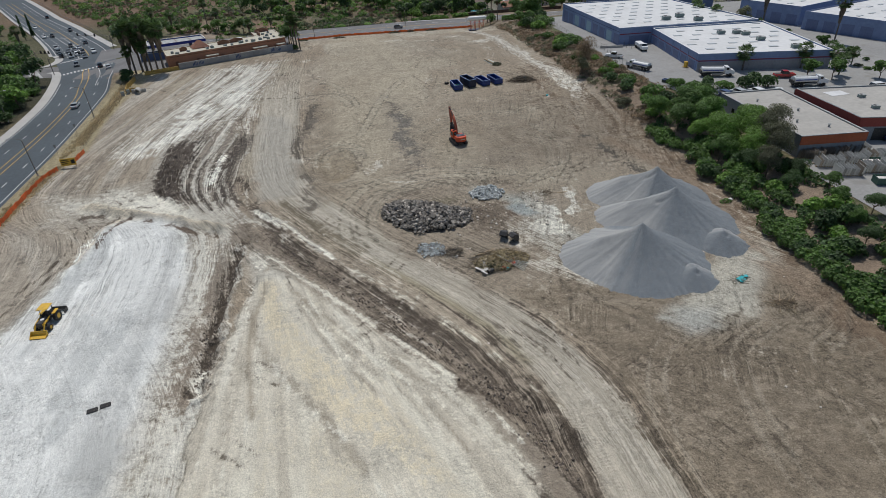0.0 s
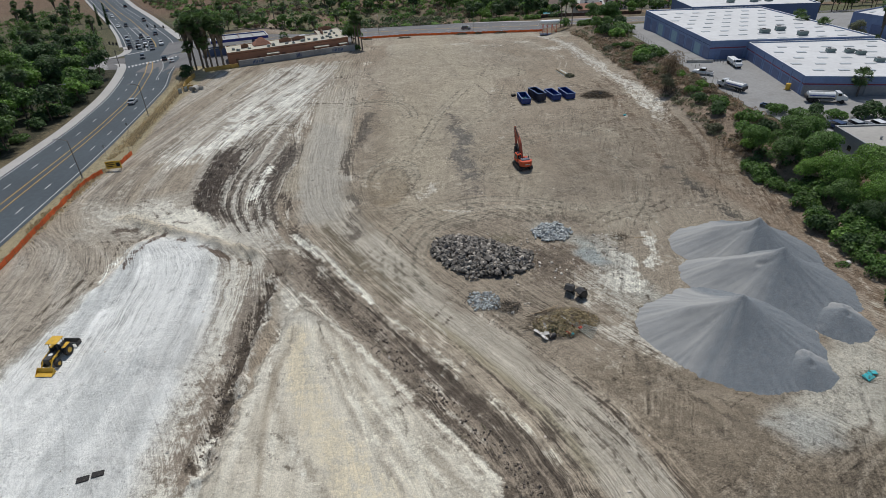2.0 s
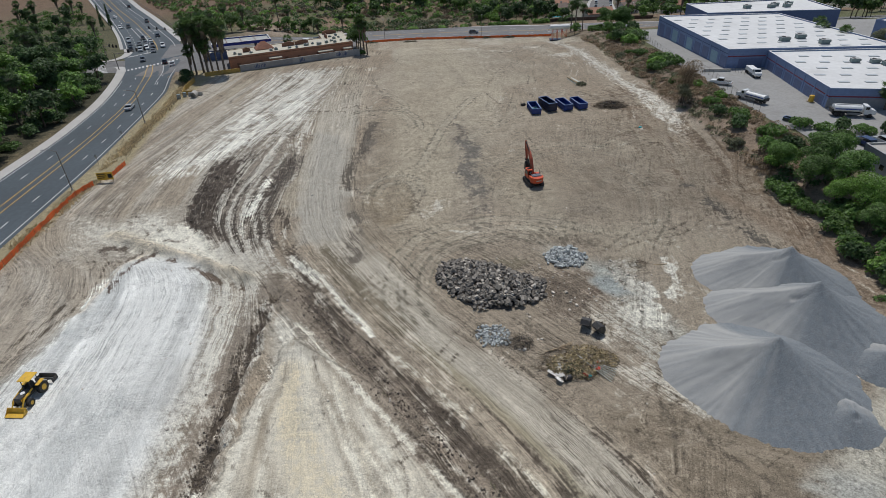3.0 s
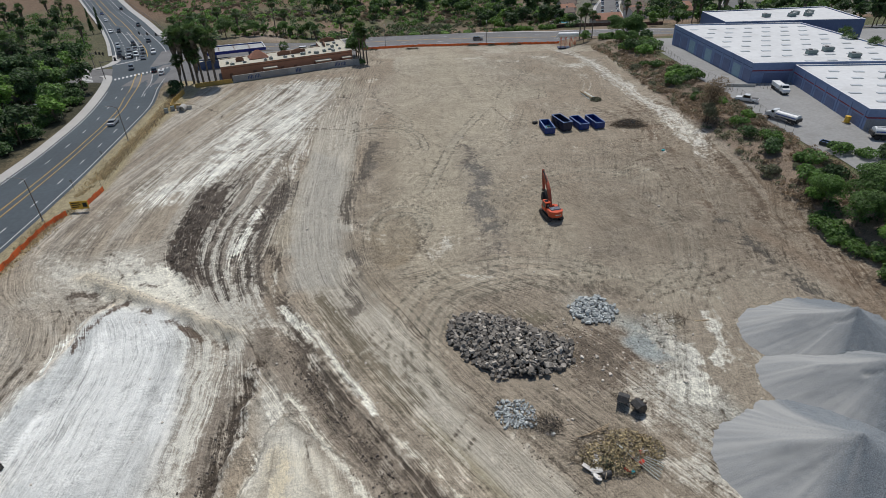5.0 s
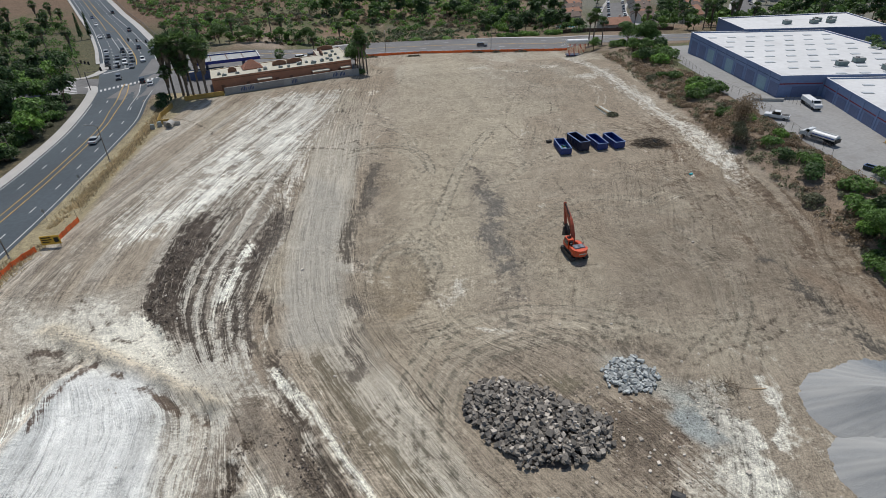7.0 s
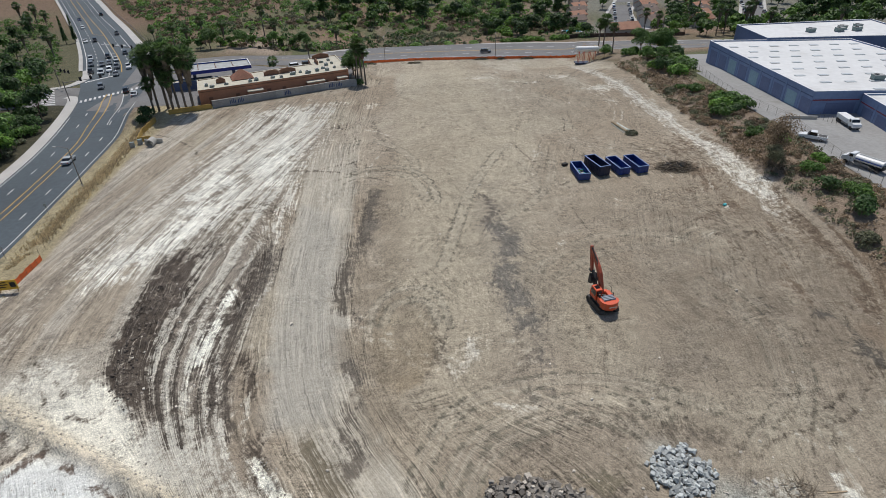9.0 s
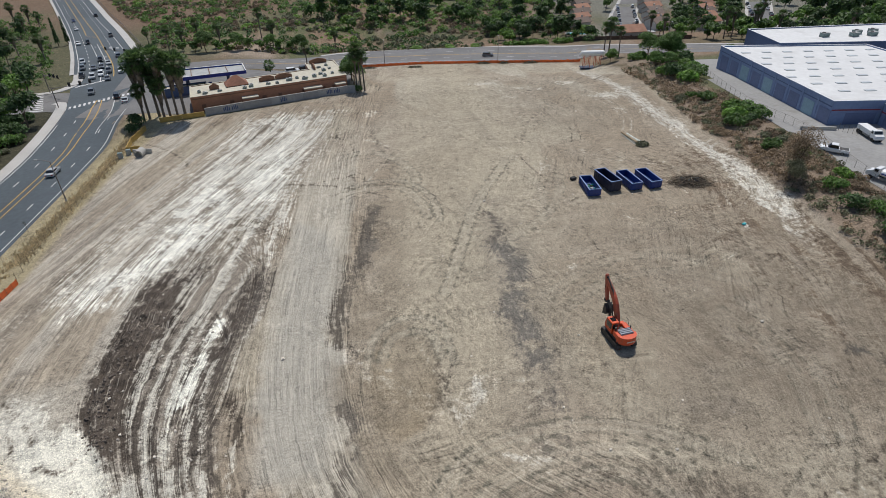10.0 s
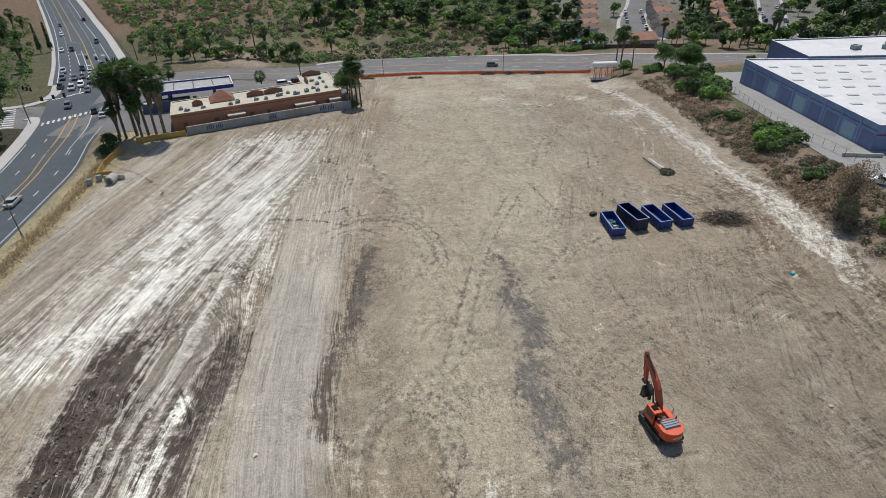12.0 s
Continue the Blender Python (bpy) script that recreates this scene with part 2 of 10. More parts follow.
M = {
    "asphalt": material("asphalt", (0.072, 0.091, 0.104), 0.85, vary=0.18, coarse=0.05, fine=1.2, bump=0.15, stain=(0.064, 0.076, 0.088)),
    "old_asphalt": material("old_asphalt", (0.19, 0.185, 0.18), 0.9, vary=0.2, coarse=0.08, fine=2.0, bump=0.15, stain=(0.13, 0.125, 0.12)),
    "concrete": material("concrete", (0.47, 0.45, 0.41), 0.9, vary=0.15, coarse=0.12, fine=2.5, bump=0.15, stain=(0.36, 0.33, 0.29)),
    "sidewalk": material("sidewalk", (0.50, 0.485, 0.455), 0.9, vary=0.12, coarse=0.2, fine=3.0, bump=0.15, stain=(0.48, 0.44, 0.4)),
    "yard": material("yard", (0.325, 0.32, 0.305), 0.9, vary=0.14, coarse=0.09, fine=1.6, bump=0.1, stain=(0.245, 0.235, 0.215)),
    "paint_white": material("paint_white", (0.58, 0.58, 0.57), 0.7, vary=0.2, coarse=0.4, fine=4.0, bump=0.0),
    "paint_yellow": material("paint_yellow", (0.50, 0.32, 0.08), 0.7, vary=0.25, coarse=0.4, fine=4.0, bump=0.0),
    "gravel": gravel_material(),
    "stone_dark": material("stone_dark", (0.42, 0.38, 0.325), 0.9, vary=0.25, coarse=1.3, fine=7.0, bump=0.6, objects=0.5, islands=0.3),
    # bed below the rubble; the shade between blocks is put into its colour
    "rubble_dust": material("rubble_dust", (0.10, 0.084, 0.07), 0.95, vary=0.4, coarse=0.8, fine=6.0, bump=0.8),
    "skip_green": material("skip_green", (0.03, 0.05, 0.042), 0.5, vary=0.3, coarse=0.8, fine=6.0, bump=0.1, stain=(0.07, 0.06, 0.05)),
    "stone_pale": material("stone_pale", (0.45, 0.47, 0.455), 0.9, vary=0.25, coarse=1.3, fine=7.0, bump=0.5, objects=0.38, islands=0.3),
    "orange_paint": material("orange_paint", (0.62, 0.075, 0.018), 0.42, vary=0.18, coarse=0.8, fine=6.0, bump=0.05, stain=(0.36, 0.08, 0.035)),
    "boom_paint": material("boom_paint", (0.40, 0.075, 0.035), 0.5, vary=0.25, coarse=0.8, fine=6.0, bump=0.05, stain=(0.22, 0.10, 0.07)),
    "black_steel": material("black_steel", (0.035, 0.034, 0.034), 0.6, vary=0.3, coarse=1.0, fine=8.0, bump=0.2, stain=(0.12, 0.10, 0.08)),
    "grey_steel": material("grey_steel", (0.25, 0.26, 0.27), 0.5, 0.5, vary=0.2, coarse=1.0, fine=8.0, bump=0.1),
    "dusty_panel": material("dusty_panel", (0.22, 0.25, 0.29), 0.5, vary=0.2, coarse=1.0, fine=5.0, bump=0.1),
    "yellow_paint": material("yellow_paint", (0.68, 0.41, 0.035), 0.5, vary=0.2, coarse=0.9, fine=6.0, bump=0.05, stain=(0.42, 0.28, 0.09)),
    "rubber": material("rubber", (0.028, 0.027, 0.027), 0.85, vary=0.3, coarse=2.0, fine=9.0, bump=0.3, stain=(0.1, 0.085, 0.07)),
    "bin_blue": material("bin_blue", (0.012, 0.045, 0.22), 0.45, vary=0.22, coarse=0.7, fine=5.0, bump=0.05, stain=(0.03, 0.06, 0.18)),
    "bin_navy": material("bin_navy", (0.014, 0.022, 0.06), 0.5, vary=0.25, coarse=0.7, fine=5.0, bump=0.05, stain=(0.04, 0.045, 0.07)),
    "rim_pale": material("rim_pale", (0.16, 0.25, 0.48), 0.5, vary=0.25, coarse=1.0, fine=6.0, bump=0.05),
    "orange_net": material("orange_net", (0.85, 0.17, 0.04), 0.7, vary=0.2, coarse=0.6, fine=6.0, bump=0.2),
    "bark": material("bark", (0.16, 0.12, 0.085), 0.95, vary=0.3, coarse=1.0, fine=8.0, bump=0.8),
    "palm_bark": material("palm_bark", (0.17, 0.145, 0.12), 0.95, vary=0.3, coarse=1.0, fine=9.0, bump=0.8),
    "thatch": material("thatch", (0.185, 0.148, 0.11), 0.95, vary=0.3, coarse=0.8, fine=6.0, bump=0.5, islands=0.4),
    "dry_wood": material("dry_wood", (0.26, 0.21, 0.15), 0.95, vary=0.3, coarse=1.5, fine=8.0, bump=0.5, islands=0.5),
    "dark_wood": material("dark_wood", (0.10, 0.078, 0.058), 0.95, vary=0.3, coarse=1.5, fine=8.0, bump=0.5, islands=0.5),
    "clod": material("clod", (0.19, 0.155, 0.125), 0.95, vary=0.4, coarse=0.8, fine=6.0, bump=0.6, islands=0.5),
    "clod_pale": material("clod_pale", (0.47, 0.43, 0.375), 0.95, vary=0.3, coarse=0.8, fine=6.0, bump=0.6, islands=0.4),
    "straw": material("straw", (0.40, 0.32, 0.175), 0.95, vary=0.3, coarse=1.2, fine=8.0, bump=0.5, islands=0.45),
    "leaf_bright": material("leaf_bright", (0.175, 0.315, 0.055), 0.6, vary=0.3, coarse=0.25, fine=2.0, bump=0.0, islands=0.5, objects=0.2, through_light=0.4),
    "leaf_mid": material("leaf_mid", (0.115, 0.215, 0.045), 0.6, vary=0.3, coarse=0.25, fine=2.0, bump=0.0, islands=0.5, objects=0.25, through_light=0.4),
    "leaf_dark": material("leaf_dark", (0.066, 0.125, 0.036), 0.6, vary=0.3, coarse=0.25, fine=2.0, bump=0.0, islands=0.5, objects=0.25, through_light=0.4),
    "leaf_grey": material("leaf_grey", (0.185, 0.195, 0.115), 0.7, vary=0.3, coarse=0.25, fine=2.0, bump=0.0, islands=0.5, objects=0.25, through_light=0.4),
    "leaf_dry": material("leaf_dry", (0.27, 0.205, 0.135), 0.8, vary=0.3, coarse=0.25, fine=2.0, bump=0.0, islands=0.5, objects=0.25, through_light=0.4),
    "palm_leaf": material("palm_leaf", (0.105, 0.175, 0.055), 0.55, vary=0.3, coarse=0.4, fine=2.0, bump=0.0, islands=0.5, objects=0.2, through_light=0.4),
    "dry_grass": material("dry_grass", (0.62, 0.51, 0.32), 0.95, vary=0.3, coarse=0.3, fine=4.0, bump=0.0, islands=0.4, through_light=0.45),
    "roof_white": material("roof_white", (0.60, 0.605, 0.60), 0.75, vary=0.09, coarse=0.06, fine=0.7, bump=0.05, stain=(0.49, 0.49, 0.48)),
    "skylight": material("skylight", (0.42, 0.45, 0.46), 0.4, vary=0.1, coarse=0.5, fine=3.0, bump=0.0),
    "wall_blue": material("wall_blue", (0.19, 0.255, 0.42), 0.8, vary=0.12, coarse=0.1, fine=1.5, bump=0.1, stain=(0.22, 0.285, 0.43)),
    "band_blue": material("band_blue", (0.10, 0.14, 0.25), 0.8, vary=0.12, coarse=0.1, fine=1.5, bump=0.05),
    "stripe_red": material("stripe_red", (0.24, 0.05, 0.06), 0.8, vary=0.12, coarse=0.2, fine=2.0, bump=0.0),
    "door_blue": material("door_blue", (0.13, 0.17, 0.30), 0.6, vary=0.12, coarse=0.3, fine=2.0, bump=0.05),
    "door_teal": material("door_teal", (0.25, 0.38, 0.46), 0.6, vary=0.12, coarse=0.3, fine=2.0, bump=0.05),
    "unit_green": material("unit_green", (0.20, 0.26, 0.25), 0.6, vary=0.25, coarse=0.8, fine=4.0, bump=0.1),
    "unit_grey": material("unit_grey", (0.36, 0.37, 0.36), 0.6, vary=0.25, coarse=0.8, fine=4.0, bump=0.1),
    "stucco": material("stucco", (0.42, 0.20, 0.12), 0.9, vary=0.15, coarse=0.2, fine=3.0, bump=0.2, stain=(0.36, 0.18, 0.115)),
    "stucco_dark": material("stucco_dark", (0.22, 0.115, 0.075), 0.9, vary=0.15, coarse=0.2, fine=3.0, bump=0.2),
    "roof_beige": material("roof_beige", (0.58, 0.54, 0.43), 0.85, vary=0.15, coarse=0.15, fine=1.5, bump=0.1, stain=(0.46, 0.42, 0.33)),
    "tile_red": material("tile_red", (0.27, 0.12, 0.075), 0.85, vary=0.25, coarse=0.3, fine=3.0, bump=0.4, objects=0.2),
    "tile_orange": material("tile_orange", (0.40, 0.205, 0.13), 0.85, vary=0.25, coarse=0.3, fine=3.0, bump=0.4, objects=0.3),
    "tile_brown": material("tile_brown", (0.24, 0.175, 0.14), 0.85, vary=0.25, coarse=0.3, fine=3.0, bump=0.4, objects=0.2),
    "house_wall": material("house_wall", (0.56, 0.52, 0.465), 0.9, vary=0.15, coarse=0.3, fine=3.0, bump=0.1, objects=0.2),
    "block_wall": material("block_wall", (0.34, 0.335, 0.33), 0.9, vary=0.15, coarse=0.4, fine=3.0, bump=0.2, objects=0.14, stain=(0.25, 0.25, 0.25)),
    "graffiti": material("graffiti", (0.06, 0.09, 0.20), 0.8, vary=0.2, coarse=0.6, fine=3.0, bump=0.0),
    "wall_yellow": material("wall_yellow", (0.50, 0.33, 0.09), 0.85, vary=0.2, coarse=0.4, fine=3.0, bump=0.1, stain=(0.38, 0.25, 0.1)),
    "canopy_blue": material("canopy_blue", (0.012, 0.04, 0.29), 0.4, vary=0.1, coarse=0.4, fine=3.0, bump=0.0),
    "white_metal": material("white_metal", (0.72, 0.73, 0.73), 0.45, vary=0.1, coarse=0.5, fine=4.0, bump=0.0, stain=(0.55, 0.54, 0.5)),
    "lamp_steel": material("lamp_steel", (0.20, 0.18, 0.165), 0.6, 0.3, vary=0.15, coarse=0.8, fine=5.0, bump=0.0),
    "roof_tan": material("roof_tan", (0.44, 0.42, 0.38), 0.85, vary=0.12, coarse=0.12, fine=1.2, bump=0.1, stain=(0.34, 0.32, 0.29)),
    "wall_grey": material("wall_grey", (0.30, 0.31, 0.325), 0.85, vary=0.12, coarse=0.2, fine=2.0, bump=0.1),
    "band_orange": material("band_orange", (0.50, 0.13, 0.055), 0.8, vary=0.12, coarse=0.3, fine=2.0, bump=0.05),
    "band_maroon": material("band_maroon", (0.30, 0.06, 0.045), 0.8, vary=0.12, coarse=0.3, fine=2.0, bump=0.05),
    "slab_pale": material("slab_pale", (0.34, 0.35, 0.34), 0.5, vary=0.2, coarse=0.8, fine=4.0, bump=0.0, objects=0.35),
    "slab_brown": material("slab_brown", (0.25, 0.22, 0.18), 0.5, vary=0.2, coarse=0.8, fine=4.0, bump=0.0, objects=0.3),
    "dumpster_green": material("dumpster_green", (0.035, 0.10, 0.075), 0.5, vary=0.2, coarse=0.8, fine=4.0, bump=0.05),
    "timber": material("timber", (0.36, 0.28, 0.18), 0.9, vary=0.25, coarse=1.5, fine=7.0, bump=0.2, islands=0.3),
    "pipe_pale": material("pipe_pale", (0.55, 0.58, 0.52), 0.6, vary=0.2, coarse=1.5, fine=7.0, bump=0.0, islands=0.3),
    "teal_plastic": material("teal_plastic", (0.05, 0.42, 0.46), 0.5, vary=0.2, coarse=1.0, fine=6.0, bump=0.05),
    "red_plastic": material("red_plastic", (0.55, 0.06, 0.03), 0.5, vary=0.2, coarse=1.0, fine=6.0, bump=0.05),
    "white_scrap": material("white_scrap", (0.62, 0.60, 0.56), 0.7, vary=0.2, coarse=1.0, fine=6.0, bump=0.1, islands=0.3),
    "tarp_grey": material("tarp_grey", (0.10, 0.12, 0.13), 0.7, vary=0.3, coarse=1.0, fine=6.0, bump=0.2),
    "pool_water": material("pool_water", (0.06, 0.42, 0.52), 0.1, vary=0.1, coarse=0.5, fine=3.0, bump=0.05),
    "lawn": material("lawn", (0.10, 0.17, 0.045), 0.9, vary=0.3, coarse=0.3, fine=4.0, bump=0.3),
    "fence_wood": material("fence_wood", (0.115, 0.075, 0.055), 0.9, vary=0.25, coarse=0.6, fine=4.0, bump=0.2),
    "tinted_glass": glass("tinted_glass", (0.012, 0.015, 0.018)),
    "mirror_panel": material("mirror_panel", (0.05, 0.06, 0.09), 0.3, vary=0.1, coarse=1.0, fine=4.0, bump=0.0),
}
CAR_PAINT = {
    "white": (0.72, 0.73, 0.73), "silver": (0.42, 0.44, 0.45), "black": (0.018, 0.018, 0.02), "grey": (0.12, 0.13, 0.14), "navy": (0.03, 0.05, 0.12), "red": (0.36, 0.02, 0.02),
}
for paint, rgb in CAR_PAINT.items():
    M["car_" + paint] = material("car_" + paint, rgb, 0.25, 0.0, vary=0.06, coarse=0.5, fine=4.0, bump=0.0, spec=0.7)


# ---- the ground ----
def spread(a, b, pitch, far, grow=1.18):
    """Coordinates that are close together between a and b and widen outside."""
    mid = list(np.arange(a, b + pitch / 2, pitch))
    lo, hi, d = [], [], pitch
    p, q = mid[0], mid[-1]
    while q < far or p > -far:
        d = min(d * grow, 160)
        p, q = p - d, q + d
        lo.append(p)
        hi.append(q)
    return np.array(lo[::-1] + mid + hi)


gx, gy = np.meshgrid(spread(-74.0, 70.0, 0.335, 2600), spread(26.0, 250.0, 0.335, 2600))
wob = (fbm(gx * 0.11, gy * 0.11, 5) - 0.5) * 7
wob2 = (fbm(gx * 0.45, gy * 0.45, 9) - 0.5) * 3.0
wx, wy = gx + wob + wob2 * 0.7, gy + (fbm(gx * 0.11, gy * 0.11, 41) - 0.5) * 7 + wob2 * 0.5
sx, sy = gx + wob2 * 0.6, gy - wob2 * 0.6

SITE = [(-66, -90), (-67, 105), (-67, 130), (-63.5, 145), (-66, 165), (-67, 185), (-68, 203), (-66, 216), (-57, 220.5), (-40, 227), (-19, 239), (-21, 262), (-22, 300), (20, 300), (63, 292), (70, 270), (71, 240), (70, 200), (69, 160), (70, 120), (69, 95), (67, 75), (64, 55), (62, 20), (60, -90)]
site = in_poly(gx, gy, SITE, 1.2)

# the ways along which the machines drove
WEST_WAY = [(-24, 232), (-27, 205), (-33, 165), (-35, 142), (-32, 122), (-28, 108), (-25.5, 96), (-24.5, 78), (-24, 58), (-24, 30)]
HAUL = [(-17, 240), (-19, 192), (-18.2, 150), (-17.5, 130), (-14, 110), (-6.8, 95.5), (1, 83), (8, 73), (14, 64), (19, 55), (22.8, 43), (23.6, 26)]
EAST_WAY = [(62, 250), (63, 200), (64, 165), (61, 130), (55, 100), (52, 70), (51, 20)]
NEAR_EAST = [(10, 62), (22, 53), (34, 46), (48, 40), (66, 36)]
CENTRE = [(14, 250), (19.8, 184), (12.4, 166), (4.6, 141), (3.2, 120), (1, 100)]


def beside(points, flip=False):
    """The offset from a way at each place, and the distance along it; smooth everywhere."""
    c = smooth_line(points, 10)
    c = c[np.argsort(c[:, 1 - flip])]
    a, b = (gy, gx) if flip else (gx, gy)
    return a - np.interp(b, c[:, 1 - flip], c[:, 1 if flip else 0]), b


u1, v1 = beside(HAUL)
u2, v2 = beside(WEST_WAY)
u3, v3 = beside(EAST_WAY)
u4, v4 = beside(NEAR_EAST, True)
uc, vc = beside(CENTRE)
w2 = step(-1, -7, u2 - 8 - wob * 0.4) * (1 - 0.6 * step(80, 60, gy))
w4 = step(5, 8, u1 + wob * 0.3) * step(66, 58, gy + 0.25 * (gx - 40))
w3 = step(22, 34, gx + wob * 0.5) * (1 - w4) * step(70, 84, gy)
w1 = np.clip(1 - w2 - w3 - w4, 0, 1) * (1 - 0.25 * step(4, 10, np.abs(u1)))
w1 = w1 * (1 - 0.72 * step(5, 10, u1) * step(100, 114, gy))
w3, w4, near_east = w3 * 0.75, w4 * 0.12, w4
swirl = (fbm(gx * 0.03, gy * 0.03, 311, 2) - 0.5) * 22

# the lanes fan out and close up between four lines
def run_of(points):
    c = smooth_line(points, 10)
    c = c[np.argsort(c[:, 1])]
    return np.interp(gy, c[:, 1], c[:, 0])


line_w = run_of([(-40, 240), (-47.4, 206), (-56.3, 167), (-61.1, 139), (-61.7, 121), (-58, 110), (-50, 100), (-46, 85), (-46, 40)])
line_a = run_of([(-20, 240), (-26, 203), (-38.5, 165), (-42.7, 143), (-42.6, 127), (-40.8, 116), (-35.3, 106), (-30, 99), (-25.5, 92), (-24.5, 78), (-24, 58), (-24, 30)])
line_b = run_of([(-14, 240), (-19, 203), (-22.5, 165), (-25, 141.7), (-28, 125.8), (-28.1, 113.3), (-25.5, 104.1), (-21.5, 96.4), (-16.8, 89.7), (-11.3, 81.7), (-2, 69), (8, 54), (14, 42), (18, 30)])
line_c = run_of([(-4, 240), (-10, 203), (-13, 175), (-13.6, 147.7), (-13.9, 122.6), (-12.1, 107.7), (-8.1, 96.1), (-3.8, 85.4), (6, 72), (16, 57), (22, 44), (24, 30)])
lanes_u = np.where(gx < line_a, -18 + (gx - line_a) * 20 / (line_a - line_w), np.where(gx < line_b, -18 + 18 * (gx - line_a) / (line_b - line_a), np.where(gx < line_c, 12 * (gx - line_b) / (line_c - line_b), 12 + gx - line_c)))
u2 = lanes_u

# three soils at each place: the common one, a dark and a pale one, and how much of it the last two cover
tone, deep, chalk = np.zeros((*gx.shape, 3)), np.full((*gx.shape, 3), 0.1), np.full((*gx.shape, 3), 0.55)
k_deep, k_chalk = np.zeros(gx.shape), np.zeros(gx.shape)


def cover(field, other, colour, win, m, rgb):
    field[win] = field[win] + (1 - field[win]) * m
    other[win] = other[win] * (1 - m)
    share = (m / np.maximum(field[win], 1e-3))[..., None]
    colour[win] = colour[win] * (1 - share) + np.array(rgb) * share


def lay(mask, rgb, strength=1.0, win=(slice(None), slice(None))):
    """Spreads a soil; dark and pale ones keep edges of their own."""
    m = np.clip(mask * strength, 0, 1)
    lum = 0.3 * rgb[0] + 0.6 * rgb[1] + 0.1 * rgb[2]
    if lum < 0.185:
        cover(k_deep, k_chalk, deep, win, m, rgb)
    elif lum > 0.42:
        cover(k_chalk, k_deep, chalk, win, m, rgb)
    else:
        k_deep[win] *= 1 - m
        k_chalk[win] *= 1 - m
        tone[win] = tone[win] * (1 - m[..., None]) + np.array(rgb) * m[..., None]


def streak(u, v, seed, a=0.9, b=0.05, lo=0.48, hi=0.66):
    n = 0.65 * vnoise(u * a, v * b, seed) + 0.35 * vnoise(u * a * 2.7, v * b * 2, seed + 3)
    return step(lo, hi, n)


BEIGE, WARM, PALE, WHITE, CREAM = (0.345, 0.285, 0.225), (0.29, 0.228, 0.17), (0.445, 0.395, 0.345), (0.60, 0.565, 0.525), (0.475, 0.405, 0.305)
BROWN, DARK, BLACK, BLUE_WHITE, GREY = (0.195, 0.15, 0.112), (0.118, 0.092, 0.073), (0.06, 0.047, 0.04), (0.65, 0.645, 0.612), (0.33, 0.30, 0.27)

# surroundings: dry slopes, grass verges, bare soil, very dark ground under the western woods
scrub = fbm(gx * 0.02, gy * 0.02, 60)
tone[:] = (0.15, 0.118, 0.066)
lay(step(0.42, 0.55, scrub), (0.12, 0.125, 0.055))
lay(step(0.5, 0.66, fbm(gx * 0.035, gy * 0.035, 66)), (0.26, 0.165, 0.105), 0.8)
lay(step(0.64, 0.72, fbm(gx * 0.05, gy * 0.05, 69)), (0.25, 0.19, 0.135), 0.8)
lay(step(-96, -104, gx) * step(-60, -75, gx + 0.45 * (gy - 250)) * step(460, 400, gy), (0.105, 0.10, 0.05), 0.9)
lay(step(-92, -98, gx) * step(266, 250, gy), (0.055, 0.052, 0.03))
lay(step(-100, -70, gx) * step(-50, -62, gx) * step(314, 322, gy + 0.2 * (gx + 80)) * step(352, 340, gy), (0.33, 0.255, 0.19), 0.9)
lay(step(-80, -74, gx) * step(-60, -66, gx) * step(250, 230, gy), (0.34, 0.28, 0.16))
lay(step(64, 68, gx) * step(86, 80, gx) * step(265, 245, gy), (0.25, 0.185, 0.13))
lay(step(-50, -95, gx) * step(372, 398, gy) * step(0.30, 0.48, fbm(gx * 0.03, gy * 0.03, 63)), (0.185, 0.115, 0.072), 0.9)
# the site
lay(site, BEIGE)
lay(site * step(0.42, 0.62, fbm(gx * 0.045, gy * 0.045, 12)), WARM, 0.75)
lay(site * step(0.55, 0.7, fbm(gx * 0.09, gy * 0.05, 15)), (0.40, 0.345, 0.27), 0.6)
lay(site * step(195, 250, gy) * step(0.42, 0.6, fbm(gx * 0.08, gy * 0.03, 18)), (0.43, 0.38, 0.315), 0.8)
# centre strip of trodden soil
lay(site * np.exp(-(uc / 9.0) ** 2) * step(92, 110, gy), (0.385, 0.325, 0.25), 0.8)
# north-west stripes of pale silt
nw = in_poly(wx, wy, [(-45, 216), (-24, 219), (-22, 195), (-26, 160), (-28, 143), (-43, 142), (-58, 138), (-56, 158), (-47, 182)], 5)
lay(nw, (0.49, 0.45, 0.405), 0.75)
lay(nw * streak(u2, v2, 21, 0.5, 0.02, 0.46, 0.56), (0.60, 0.565, 0.525), 0.6)
lay(nw * streak(u2, v2, 27, 0.8, 0.025, 0.54, 0.6), (0.24, 0.20, 0.168), 0.7)
lay(site * step(-36, -46, gx) * step(110, 130, gy) * streak(u2, v2, 33, 0.4, 0.03), PALE, 0.8)
lay(site * step(-52, -60, wx) * step(205, 150, gy) * streak(u2, v2, 35, 0.5, 0.03, 0.5, 0.6), (0.24, 0.20, 0.165), 0.7)
west_field = site * step(-44, -50, sx) * step(112, 96, gy)
lay(west_field, (0.36, 0.31, 0.26), 0.8)
lay(west_field * streak(u2 + 0.35 * gy, v2, 38, 0.35, 0.05), PALE, 0.7)
